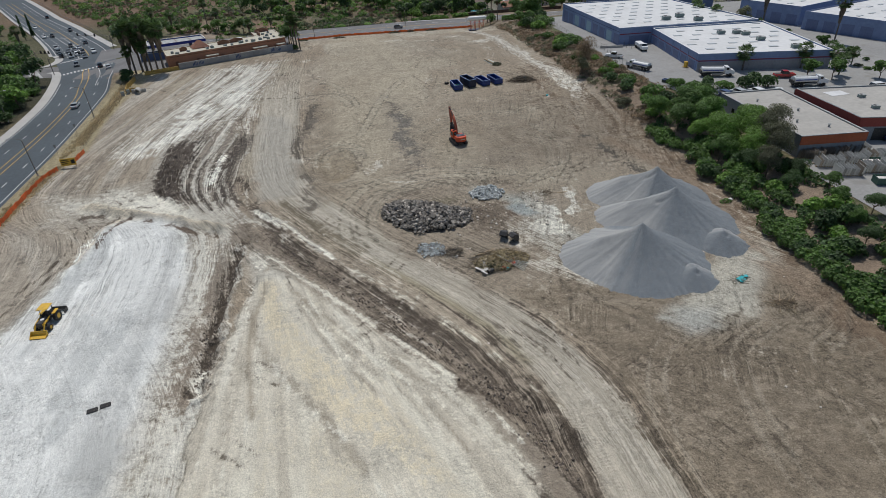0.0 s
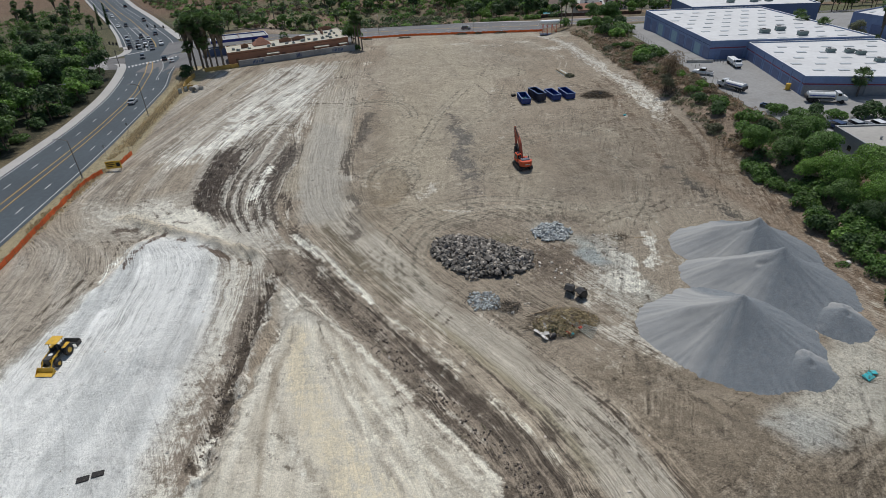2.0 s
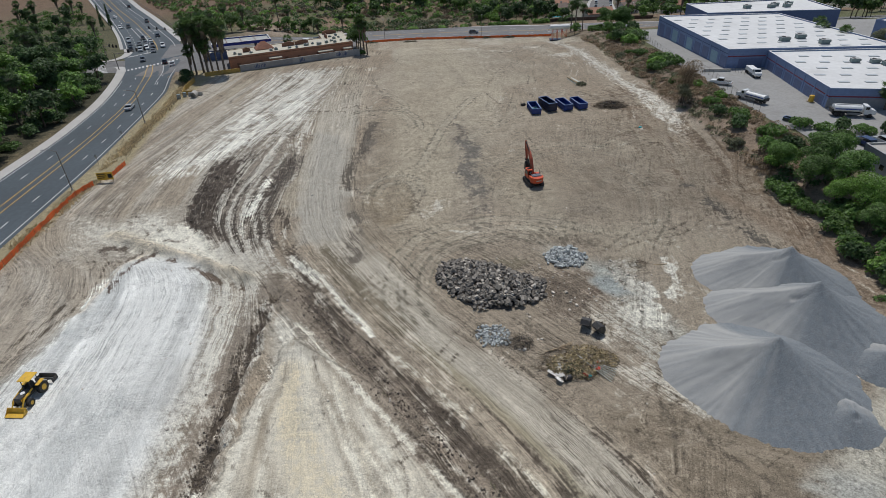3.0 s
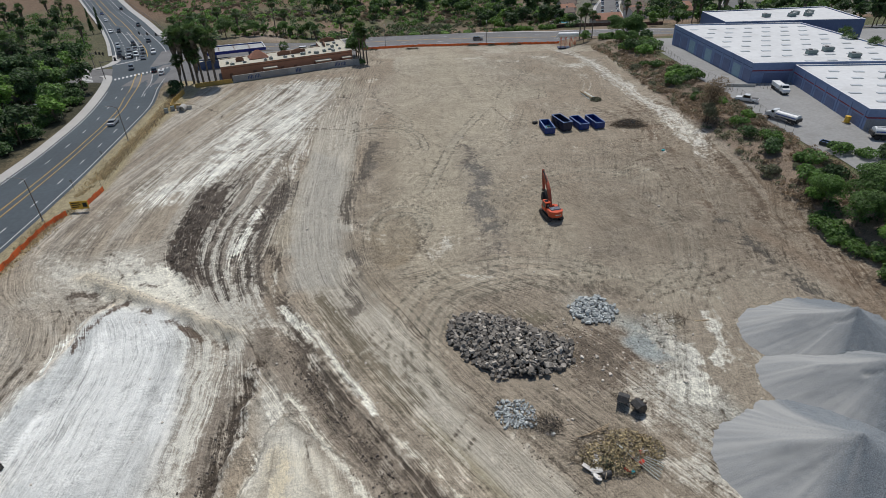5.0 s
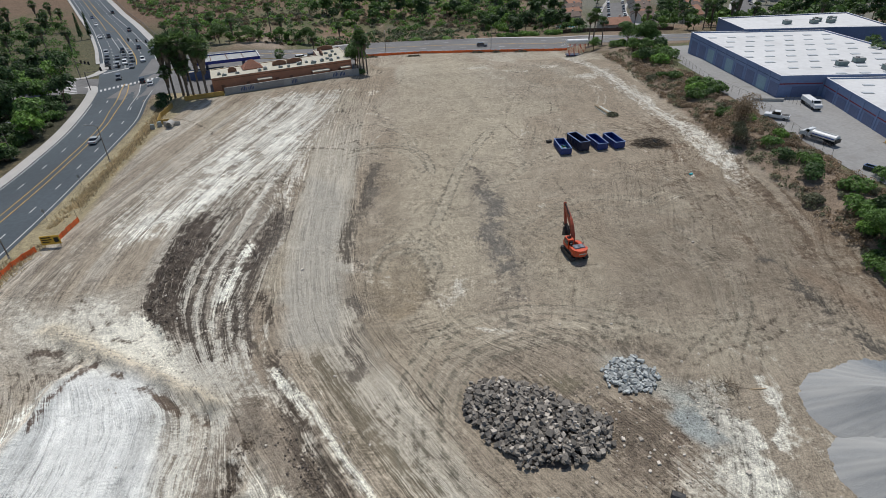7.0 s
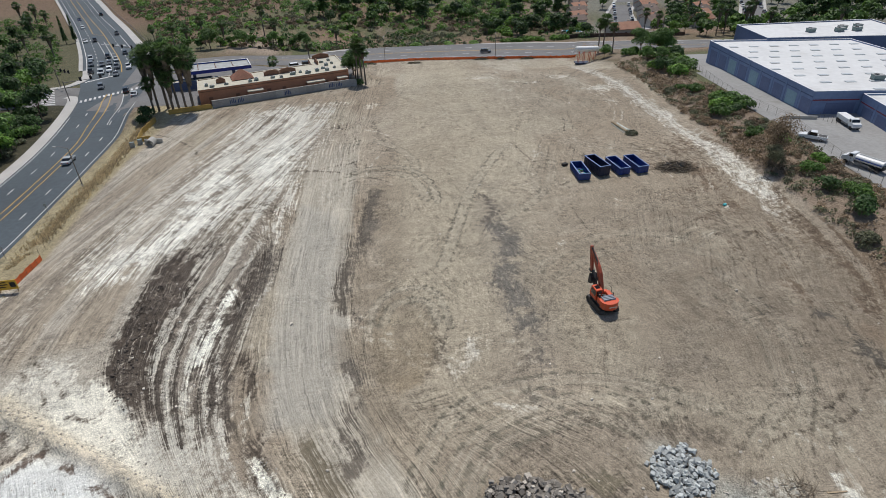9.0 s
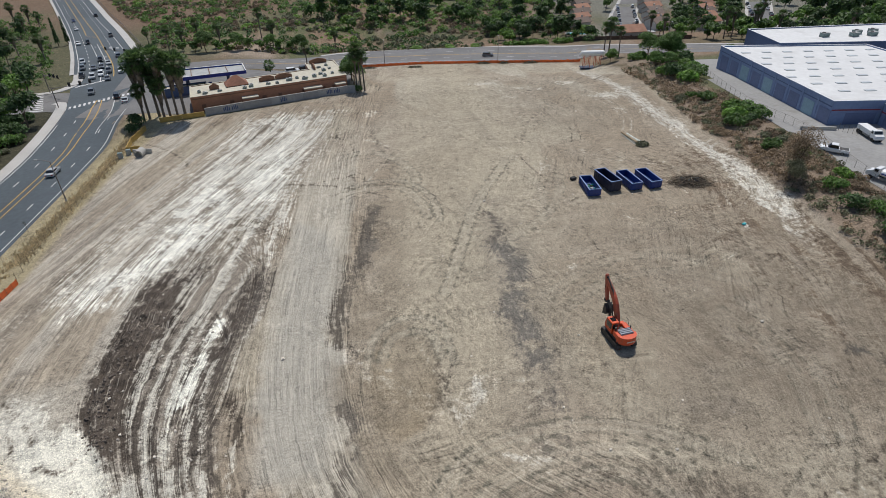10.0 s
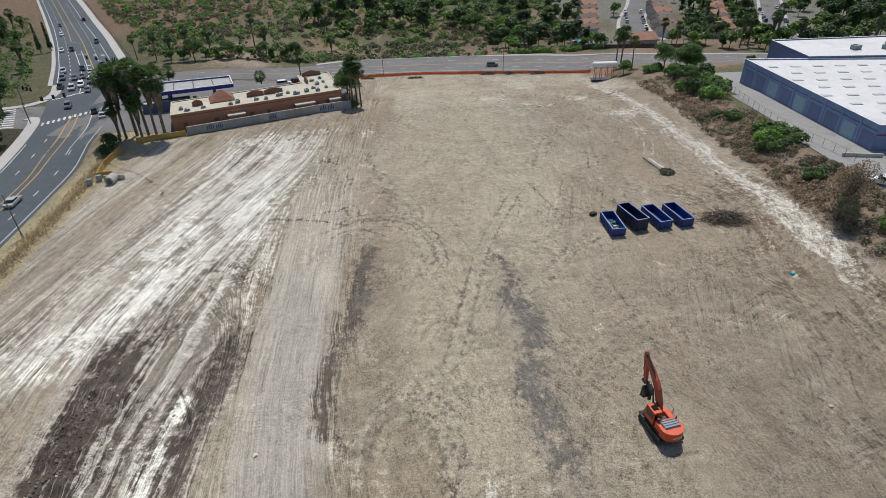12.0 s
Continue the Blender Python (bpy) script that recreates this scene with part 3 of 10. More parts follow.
# black earth with windrows
edge_u = u2 + wob2 * 0.7
black = step(-21, -17.5, edge_u) * step(3.5, 0.5, edge_u) * step(98, 111, gy + wob2 * 2) * step(152, 138, gy + wob2 * 3)
lay(black, (0.26, 0.222, 0.19), 0.85)
lay(black * streak(u2, v2, 43, 0.6, 0.010, 0.45, 0.55), (0.13, 0.108, 0.092), 0.85)
lay(black * streak(u2, v2, 48, 0.75, 0.010, 0.50, 0.58), (0.46, 0.425, 0.38), 0.85)
core = step(-20, -17.5, edge_u) * step(-7.5, -11, edge_u + step(128, 142, gy) * 3) * step(104, 109, gy + wob2 * 2) * step(148, 140, gy + wob2 * 2)
lay(core * step(0.24, 0.46, fbm(u2 * 0.4, v2 * 0.05, 50)), (0.078, 0.06, 0.05), 0.92)
lay(core * streak(u2, v2, 53, 0.8, 0.012, 0.6, 0.66), (0.30, 0.255, 0.22), 0.7)
lay(np.exp(-((u2 + 1.5) / 1.1) ** 2) * step(98, 104, gy) * step(134, 116, gy), (0.095, 0.075, 0.064), 0.8)
lay(np.exp(-((u2 + 4.2) / 0.7) ** 2) * step(106, 112, gy) * step(134, 130, gy) * streak(u2, v2, 55, 0.3, 0.15, 0.35, 0.6), (0.66, 0.63, 0.58), 0.9)
# churned pale ground by the junction
junction = in_poly(wx, wy, [(-62, 118), (-44, 122), (-38, 113), (-30, 104), (-24, 100), (-33, 99), (-45, 103), (-60, 104)], 2.5)
lay(junction, (0.43, 0.385, 0.335), 0.85)
lay(in_poly(sx, sy, [(-47, 119), (-43.5, 112), (-36.5, 104), (-32, 99), (-40, 102), (-50, 108), (-58, 113)], 2.0), (0.60, 0.565, 0.515), 0.8)
lay(junction * streak(u2 + 0.9 * gy, v2 - 0.5 * gx, 58, 0.35, 0.05, 0.46, 0.62), (0.56, 0.525, 0.475), 0.4)
lay(np.exp(-((to_line(sx, sy, [(-52, 112), (-42, 105), (-33, 101.5), (-25.5, 97)])[0]) / 1.5) ** 2), (0.55, 0.485, 0.39), 0.9)
lay(np.exp(-(np.hypot(sx + 46.5, (sy - 103) * 1.6) / 2.6) ** 2), (0.115, 0.085, 0.068), 0.85)
w2 = w2 * (1 - 0.7 * junction)
# the compacted blue-white pad
pad = in_poly(sx, sy, [(-53, 64), (-51, 72), (-48.4, 84), (-46.2, 101), (-42.5, 102.8), (-36, 101), (-32, 97), (-29, 87), (-27.6, 75), (-27.8, 62), (-28, 40), (-28, -60), (-62, -60), (-60, 50)], 2.4)
tone[:] = tone * (1 - pad[..., None]) + np.array((0.50, 0.496, 0.468)) * pad[..., None]
lay(pad, BLUE_WHITE)
lay(pad * step(0.5, 0.66, fbm(gx * 0.13, gy * 0.06, 71)), (0.76, 0.755, 0.718), 0.8)
lay(pad * step(0.55, 0.7, fbm(gx * 0.22, gy * 0.09, 74)), (0.47, 0.475, 0.455), 0.7)
lay(pad * step(-36, -29, gx + wob * 0.5) * step(0.3, 0.6, fbm(gx * 0.3, gy * 0.07, 77)), (0.43, 0.425, 0.40), 0.85)
# lane beside the pad, ditch, pale seam
lane = step(5.6, 4.2, np.abs(to_line(sx, sy, [(-28, 103), (-25.3, 92), (-24.9, 75), (-25, 58), (-24.5, 40), (-24, -60)])[0])) * (1 - pad)
lay(lane, (0.55, 0.52, 0.478), 0.95)
lay(lane * step(0.4, 0.6, fbm(u2 * 0.5, v2 * 0.06, 83)), (0.56, 0.525, 0.48), 0.6)
lay(lane * streak(u2, v2, 81, 1.0, 0.04), (0.38, 0.35, 0.315), 0.4)
lay(lane * streak(u2, v2, 86, 0.8, 0.03), PALE, 0.6)
ditch_u, ditch_v = to_line(sx, sy, [(-20.6, 91), (-21.4, 82), (-21.8, 74), (-22.1, 67), (-22.3, 58), (-22.6, 54)])
ditch = np.exp(-(ditch_u / 1.15) ** 2) * step(0.22, 0.42, fbm(gx * 0.5, gy * 0.25, 88))
lay(np.exp(-((ditch_u - 2.0) / 1.6) ** 2), (0.24, 0.195, 0.16), 0.8)
lay(ditch, (0.088, 0.069, 0.055), 0.92)
seam = np.exp(-((to_line(sx, sy, [(-22.3, 58), (-22.6, 47), (-23.6, 38), (-24.2, 20)])[0]) / 0.55) ** 2)
lay(seam * step(0.3, 0.5, fbm(gx * 0.4, gy * 0.2, 91)), (0.66, 0.63, 0.585), 0.9)
# the cream fan
fan = in_poly(sx, sy, [(-16.2, 80.5), (-9, 74.5), (-4, 70.4), (2.6, 58.5), (11.4, 46), (15, 37.6), (18.3, 29), (24, -60), (-22, -60), (-21.5, 45), (-20.3, 56), (-18.6, 68)], 0.7)
lay(fan, (0.41, 0.36, 0.30), 0.97)
tone[:] = tone * (1 - fan[..., None]) + np.array((0.575, 0.525, 0.455)) * fan[..., None]
fan_u = np.degrees(np.arctan2(gx + 17.0, 96 - gy))
fan_r = np.hypot(gx + 17, gy - 96)
lay(fan * streak(fan_u * 0.33, fan_r, 95, 1.0, 0.035, 0.45, 0.6), (0.53, 0.475, 0.39), 0.5)
lay(fan * streak(fan_u * 0.42, fan_r, 99, 1.0, 0.03, 0.56, 0.66), (0.60, 0.565, 0.505), 0.5)
lay(fan * streak(fan_u * 0.5, fan_r, 104, 1.0, 0.04, 0.6, 0.68), (0.40, 0.35, 0.29), 0.55)
lay(fan * np.exp(-((to_line(sx, sy, [(-15.6, 78), (-14, 68), (-8.5, 57), (-2, 47), (3, 37)])[0]) / 1.5) ** 2), (0.58, 0.505, 0.385), 0.6)
lay(np.exp(-((to_line(sx, sy, [(-17.2, 80), (-17.4, 68), (-14, 58), (-8, 48), (-3, 38)])[0]) / 0.8) ** 2), (0.27, 0.22, 0.165), 0.6)
link = in_poly(sx, sy, [(-25, 99), (-19.5, 94), (-13.5, 84), (-9.5, 76.5), (-17, 74), (-19.3, 82), (-19, 90), (-22, 94)], 1.4)
lay(link, (0.44, 0.405, 0.36), 0.85)
lay(link * streak(lanes_u, gy, 108, 0.7, 0.03, 0.46, 0.6), (0.56, 0.525, 0.475), 0.7)
# dark shoulder between fan and haul road
dark_u, dark_v = to_line(sx, sy, [(-25, 116), (-21.5, 104), (-15.8, 92), (-9.5, 81.5), (-3, 72.5), (4.5, 62), (11, 52.5), (15.5, 43), (18.4, 34), (19.5, 20)])
shoulder = step(-3.2, -1.6, dark_u) * step(6.4, 3.4, dark_u) * (1 - 0.8 * step(96, 106, gy))
lay(shoulder, (0.225, 0.18, 0.142), 0.92)
lay(shoulder * streak(dark_u, dark_v, 111, 0.8, 0.05), (0.125, 0.098, 0.078), 0.85)
lay(shoulder * streak(dark_u, dark_v, 115, 0.7, 0.06, 0.6, 0.7), (0.34, 0.28, 0.225), 0.75)
lay(np.exp(-((dark_u + 1.2) / 0.9) ** 2) * step(0.3, 0.5, fbm(gx * 0.3, gy * 0.3, 118)), (0.10, 0.078, 0.062), 0.85)
lay(np.exp(-((dark_u + 2.7) / 0.5) ** 2) * step(0.35, 0.55, fbm(gx * 0.3, gy * 0.3, 119)) * step(100, 90, gy), (0.56, 0.52, 0.45), 0.8)
lay(np.exp(-((to_line(sx, sy, [(-19.8, 101), (-16, 96.5), (-13.2, 93.3), (-10, 87.5), (-6, 81.3)])[0]) / 0.5) ** 2) * step(0.28, 0.42, fbm(gx * 0.5, gy * 0.5, 121)), (0.64, 0.605, 0.54), 0.95)
# the haul road
road_w = np.interp(gy, [20, 60, 95, 130, 200], [3.6, 3.4, 4.4, 5.2, 5.0])
haul = step(road_w + 1, road_w - 0.6, np.abs(u1 + wob2 * 0.35)) * step(215, 160, gy)
lay(haul, (0.455, 0.405, 0.345), 0.97)
lay(haul * streak(u1, v1, 125, 0.9, 0.03), (0.50, 0.45, 0.395), 0.35)
lay(haul * streak(u1, v1, 129, 1.1, 0.03, 0.55, 0.66), (0.33, 0.285, 0.235), 0.45)
for off, near in ((road_w + 0.9, 1), (-road_w - 0.9, 1)):
    lay(np.exp(-((u1 - off) / 0.55) ** 2) * step(105, 90, gy) * step(0.3, 0.5, fbm(gx * 0.25, gy * 0.25, 133)), (0.135, 0.105, 0.082), 0.8)
# olive-brown ground beside the haul road
lay(np.exp(-((to_line(sx, sy, [(0.5, 78), (8, 68), (14.5, 58), (18, 50)])[0]) / 0.8) ** 2), (0.24, 0.20, 0.12), 0.7)
# near east field
field = site * step(4.8, 6.6, u1) * step(74, 66, gy + 0.2 * (gx - 30)) * step(12, 18, gx)
lay(field, (0.245, 0.195, 0.145), 0.9)
lay(field * streak(u4, v4, 141, 0.3, 0.03, 0.45, 0.62), (0.31, 0.255, 0.20), 0.45)
lay(field * streak(u4, v4, 146, 0.45, 0.035, 0.55, 0.66), (0.18, 0.14, 0.105), 0.35)
lay(field * step(0.56, 0.7, fbm(gx * 0.08, gy * 0.11, 149)), (0.17, 0.135, 0.095), 0.4)
# yard round the heaps
yard = in_poly(wx, wy, [(2, 99), (20, 104), (33, 102), (35, 90), (31, 70), (25, 64), (17, 66), (6, 78), (-1, 90)], 2.5)
lay(yard, (0.28, 0.228, 0.178), 0.9)
lay(np.exp(-(np.hypot(wx - 24.5, (wy - 87)) / 5.0) ** 2), (0.18, 0.13, 0.10), 0.7)
lay(np.exp(-((to_line(wx, wy, [(26, 97), (30, 91), (33, 85), (33.5, 77)])[0]) / 2.2) ** 2), (0.41, 0.40, 0.37), 0.75)
lay(np.exp(-(np.hypot(sx - 29.8, sy - 91) / 2.2) ** 2), (0.34, 0.37, 0.37), 0.7)
lay(in_poly(sx, sy, [(32.5, 89), (35.2, 88), (36, 80), (34, 77), (31.8, 81)], 0.8) * step(0.4, 0.52, fbm(gx * 0.3, gy * 0.3, 153)), (0.66, 0.63, 0.58), 0.9)
lay(np.exp(-((to_line(sx, sy, [(40, 94), (39, 88), (36.5, 84)])[0]) / 0.7) ** 2) * step(0.4, 0.55, fbm(gx * 0.4, gy * 0.4, 157)), (0.66, 0.63, 0.58), 0.9)
# spilled gravel dust round the heaps
apron = in_poly(wx, wy, [(36, 53), (50, 51), (60, 60), (66, 71), (62, 78), (58, 70), (50, 62), (42, 58)], 1.6)
lay(apron, (0.43, 0.40, 0.35), 0.85)
lay(np.exp(-((to_line(wx, wy, [(34, 92), (31, 84), (29, 74), (31, 66)])[0]) / 2.6) ** 2), (0.47, 0.44, 0.395), 0.65)
# oval pit, dark patches in the middle field
pit = np.hypot((sx + wob * 0.25 + 4.0) / 4.2, (sy + wob * 0.3 - 118.5) / 9.8)
lay(step(1.05, 0.85, pit), (0.265, 0.208, 0.145), 0.9)
lay(np.exp(-((pit - 1.0) / 0.13) ** 2) * step(108, 116, gy), (0.17, 0.135, 0.102), 0.7)
for line, wide, rgb, k in (
    ([(13.2, 150), (12.6, 138), (13.8, 124), (12.8, 107)], 2.4, (0.16, 0.138, 0.122), 0.75),
    ([(-8.6, 164), (-10.6, 148), (-12.4, 136)], 1.5, (0.155, 0.125, 0.10), 0.85),
    ([(-10.5, 124), (-9, 112), (-10.5, 103)], 1.3, (0.16, 0.135, 0.115), 0.75),
    ([(-7, 158), (-6, 148)], 1.6, (0.20, 0.165, 0.135), 0.7),
    ([(13.5, 168), (14.5, 158), (12.8, 150)], 1.2, (0.19, 0.155, 0.125), 0.7),
    ([(48, 150), (54, 140), (60, 124), (60, 108)], 4.5, (0.17, 0.125, 0.09), 0.7),
    ([(52, 145), (57, 138), (62, 130)], 1.6, (0.105, 0.085, 0.068), 0.8),
    ([(-12, 206), (-8, 190), (-4, 176)], 1.2, (0.21, 0.175, 0.14), 0.5),
    ([(8, 235), (14, 215), (17, 195)], 1.6, (0.22, 0.185, 0.15), 0.55),
    ([(30, 150), (36, 148), (44, 152)], 2.0, (0.225, 0.185, 0.15), 0.5),
    ([(8, 100), (20, 103), (30, 100)], 2.2, (0.19, 0.155, 0.122), 0.7),
    ([(10, 110), (22, 108), (34, 112)], 2.5, (0.225, 0.185, 0.15), 0.55),
):
    d, along = to_line(sx, sy, line)
    lay(site * np.exp(-(d / wide) ** 2) * step(0.3, 0.52, fbm(gx * 0.3, gy * 0.2, int(wide * 97))), rgb, k)
brown_east = site * step(46, 60, wx) * step(194, 160, gy - 0.3 * (gx - 50)) * step(102, 116, gy)
lay(brown_east, (0.215, 0.155, 0.11), 0.85)
lay(brown_east * streak(u3, v3, 191, 0.5, 0.03, 0.46, 0.6), (0.16, 0.115, 0.082), 0.8)
lay(brown_east * streak(u3, v3, 195, 0.7, 0.03, 0.56, 0.66), (0.32, 0.262, 0.21), 0.7)
# pale strip along the east bank, pale smears
east_u, east_v = to_line(wx * 0.5 + sx * 0.5, sy, [(57, 262), (61, 235), (63, 210), (64.6, 190), (65.3, 172), (64.8, 155), (63, 138)])
strip = step(4.2, 1.0, np.abs(east_u)) * step(132, 160, gy)
lay(strip * step(0.25, 0.5, fbm(east_u * 0.35, east_v * 0.04, 161)), (0.46, 0.42, 0.375), 0.6)
lay(strip * streak(east_u, east_v, 165, 0.8, 0.03, 0.5, 0.64), (0.60, 0.565, 0.525), 0.6)
for px, py, a, b, turn in ((50.5, 152, 0.8, 3.2, 0.1), (46, 242, 3.5, 4, 0), (34, 236, 4, 2.5, 0.2), (56, 150, 0.5, 2.5, 0.5), (55, 226, 4, 3, 0), (20, 246, 6, 2.5, 0), (5, 116, 0.8, 2.4, 0.2), (9, 106, 2.6, 0.35, 0.1), (60, 139, 1.0, 0.7, 0.0), (63.5, 132, 1.2, 0.6, 0.3)):
    dx, dy = sx - px, sy - py
    c, s = math.cos(turn), math.sin(turn)
    lay(np.exp(-((dx * c - dy * s) / a) ** 2 - ((dx * s + dy * c) / b) ** 2), (0.54, 0.50, 0.45), 0.75)
# reddish soil under the trees
bank = step(58, 64, wx) * step(118, 96, wy) * site
lay(bank, (0.215, 0.15, 0.105), 0.85)
lay(bank * step(0.5, 0.65, fbm(gx * 0.3, gy * 0.3, 171)), (0.30, 0.22, 0.165), 0.7)
# wheel ruts
for line, wide in (
    ([(19.8, 186), (12.4, 167), (6.5, 150), (4.6, 138)], 1.9), ([(34, 168), (22, 158), (14, 144)], 1.8), ([(-2, 232), (6, 218), (10, 200), (9, 182)], 1.8),
    ([(45, 120), (52, 135), (55, 155), (54, 175)], 1.9), ([(30, 95), (36, 100), (47, 103), (57, 116), (58, 140)], 1.9), ([(25, 52), (30, 58), (29, 66), (33, 74)], 1.9),
    ([(-12, 178), (-4, 172), (2, 180)], 1.8), ([(-12, 168), (0, 163), (6, 172)], 1.8), ([(-13, 160), (0, 156), (5, 148)], 1.8), 
    ([(30, 48), (36, 44), (44, 46), (48, 53)], 1.9), ([(24, 66), (31, 58), (37, 47), (40, 36), (41, 24)], 2.0), ([(30, 62), (38, 52), (46, 44), (58, 38)], 2.0), ([(34, 57), (44, 50), (56, 49), (63, 54)], 2.0), ([(28, 52), (33, 44), (35, 34), (34, 24)], 2.0), ([(45, 40), (43, 46), (46, 52), (52, 54)], 1.9), ([(-60, 112), (-52, 104), (-50, 92), (-55, 76)], 1.9), ([(-55, 120), (-46, 112), (-44, 104)], 1.9),
):
    d, along = to_line(gx + wob2 * 0.15, gy, line)
    rut = (np.exp(-((np.abs(d) - wide / 2) / 0.38) ** 2)) * step(0.2, 0.42, fbm(gx * 0.2, gy * 0.2, 181)) * step(0, 5, along) * step(along.max(), along.max() - 5, along)
    lay(site * rut, (0.14, 0.112, 0.086), 0.55)

# single passes of wheels and blades, at all angles
pass_rng = random.Random(902)
cols_x, rows_y = gx[0], gy[:, 0]
for k in range(300):
    px, py = pass_rng.uniform(-62, 62), pass_rng.uniform(34, 250)
    if px < -18 and pass_rng.random() < 0.6:
        continue
    turn, bend = pass_rng.gauss(1.57, 0.55), pass_rng.gauss(0, 0.03)
    if px > 20 and py > 95:
        turn = pass_rng.gauss(1.75, 0.7)
    length, pts = pass_rng.uniform(10, 42), []
    for s in np.linspace(0, length, 6):
        pts.append((px, py))
        px, py, turn = px + math.cos(turn) * length / 5, py + math.sin(turn) * length / 5, turn + bend * length / 5
    lo_x, hi_x = min(p[0] for p in pts) - 3, max(p[0] for p in pts) + 3
    lo_y, hi_y = min(p[1] for p in pts) - 3, max(p[1] for p in pts) + 3
    j0, j1 = np.searchsorted(cols_x, (lo_x, hi_x))
    i0, i1 = np.searchsorted(rows_y, (lo_y, hi_y))
    if j1 - j0 < 4 or i1 - i0 < 4:
        continue
    win = (slice(i0, i1), slice(j0, j1))
    d, along = to_line(gx[win] + wob2[win] * 0.1, gy[win], pts, 3)
    ends = step(0, 4, along) * step(length, length - 4, along)
    gap = step(0.3, 0.5, vnoise(along * 0.2, d * 0.2, k)) * ends * site[win] * (1 - pad[win])
    kind = pass_rng.random()
    if kind < 0.55:
        mask = np.exp(-((np.abs(d) - 1.0) / 0.3) ** 2) * gap
        gain = pass_rng.choice((0.68, 0.76, 1.22))
    elif kind < 0.8:
        mask = step(1.9, 1.5, np.abs(d)) * gap * 0.7
        gain = pass_rng.choice((0.82, 1.14, 1.2))
    else:
        mask = np.exp(-((d - 1.6) / 0.3) ** 2) * gap
        gain = pass_rng.choice((0.6, 0.7, 1.3))
    lay(mask, (0.155, 0.127, 0.10) if gain < 1 else (0.50, 0.455, 0.40), min(0.75, 1.7 * abs(gain - 1)), win)

# single marks of the machines: plates of soil, spoil lines and ruts, each at its place
def window(points, margin):
    p = np.array(points, float)
    j0, j1 = np.searchsorted(cols_x, (p[:, 0].min() - margin, p[:, 0].max() + margin))
    i0, i1 = np.searchsorted(rows_y, (p[:, 1].min() - margin, p[:, 1].max() + margin))
    return slice(i0, i1), slice(j0, j1)


def plate(outline, rgb, k, soft=1.0, holes=0.35, seed=1):
    win = window(outline, 4)
    gap = step(holes - 0.14, holes + 0.1, fbm(gx[win] * 0.35, gy[win] * 0.35, 700 + seed))
    lay(in_poly(sx[win], sy[win], outline, soft) * gap, rgb, k, win)


def stroke(points, wide, rgb, k, holes=0.3, seed=1, pair=0.0):
    """A band along a line, or with pair two narrow bands that far apart."""
    win = window(points, wide * 2 + pair + 3)
    d, along = to_line(gx[win] + wob2[win] * 0.12, gy[win], points)
    gap = step(holes - 0.14, holes + 0.1, fbm(gx[win] * 0.3, gy[win] * 0.3, 740 + seed))
    ends = step(-1.0, 2.5, along) * step(along.max() + 1.0, along.max() - 2.5, along) if pair else 1.0
    lay(np.exp(-((np.abs(d) - pair / 2 if pair else d) / wide) ** 2) * gap * ends, rgb, k, win)


SMUDGE, SPOIL = (0.17, 0.143, 0.12), (0.09, 0.07, 0.058)
# smooth trodden ground in the middle and the grey lane beside it
lay(site * step(-9, -4, gx - 0.02 * (gy - 120) + wob * 0.4) * step(30, 12, gx + wob) * step(112, 128, gy), (0.39, 0.332, 0.255), 0.6)
plate([(-23, 160), (-17, 156), (-14, 146), (-13.4, 130), (-11, 118), (-12, 106), (-19, 104), (-21.5, 116), (-21, 130), (-22.5, 146)], (0.40, 0.365, 0.325), 0.9, 1.6, 0.2, 2)
# browner, mottled soil on both sides of the trodden middle
plate([(20, 168), (44, 178), (66, 176), (66, 108), (34, 106), (17, 112), (19, 140)], (0.29, 0.238, 0.182), 0.6, 6.0, 0.46, 23)
plate([(34, 150), (64, 160), (66, 112), (48, 104), (30, 118)], (0.235, 0.185, 0.14), 0.6, 6.0, 0.54, 24)
plate([(-12, 168), (-4, 168), (-2.5, 130), (0, 106), (-7, 99), (-13, 116), (-13.4, 146)], (0.262, 0.212, 0.16), 0.75, 2.5, 0.42, 25)
plate([(8, 168), (17, 166), (19, 140), (18, 116), (9, 114), (8.5, 140)], (0.275, 0.232, 0.185), 0.65, 3.0, 0.44, 26)
plate([(22, 240), (48, 246), (54, 215), (44, 196), (24, 204)], (0.30, 0.25, 0.195), 0.6, 6.0, 0.46, 27)
plate([(24, 66), (36, 58), (38, 48), (60, 44), (60, 24), (26, 24), (26, 50)], (0.215, 0.17, 0.126), 0.7, 3.0, 0.46, 28)
for k in range(7):
    stroke([(28 + 5 * k, 26), (29 + 5.2 * k, 36 - k), (34 + 4.6 * k, 47 - 1.2 * k), (44 + 3.2 * k, 53 - 2 * k)], 0.3, (0.23, 0.186, 0.142) if k % 2 else (0.33, 0.28, 0.225), 0.6, 0.32, 110 + k, 1.9)
# the white silt field in the north-west
plate([(-43.4, 150), (-45, 169), (-45.5, 186), (-43, 204), (-37.5, 222), (-29.5, 216), (-27.5, 190), (-31, 174), (-30.5, 161), (-36.5, 155)], (0.60, 0.57, 0.53), 0.6, 3.0, 0.42, 3)
plate([(-47, 153), (-49, 166), (-46, 180), (-40, 178), (-37, 165), (-39, 152), (-44, 143), (-52, 133), (-54, 140)], (0.72, 0.695, 0.655), 0.65, 3.0, 0.45, 4)
plate([(-37, 190), (-32, 196), (-28, 186), (-29, 170), (-33, 168), (-36, 178)], (0.72, 0.695, 0.655), 0.8, 1.5, 0.46, 5)
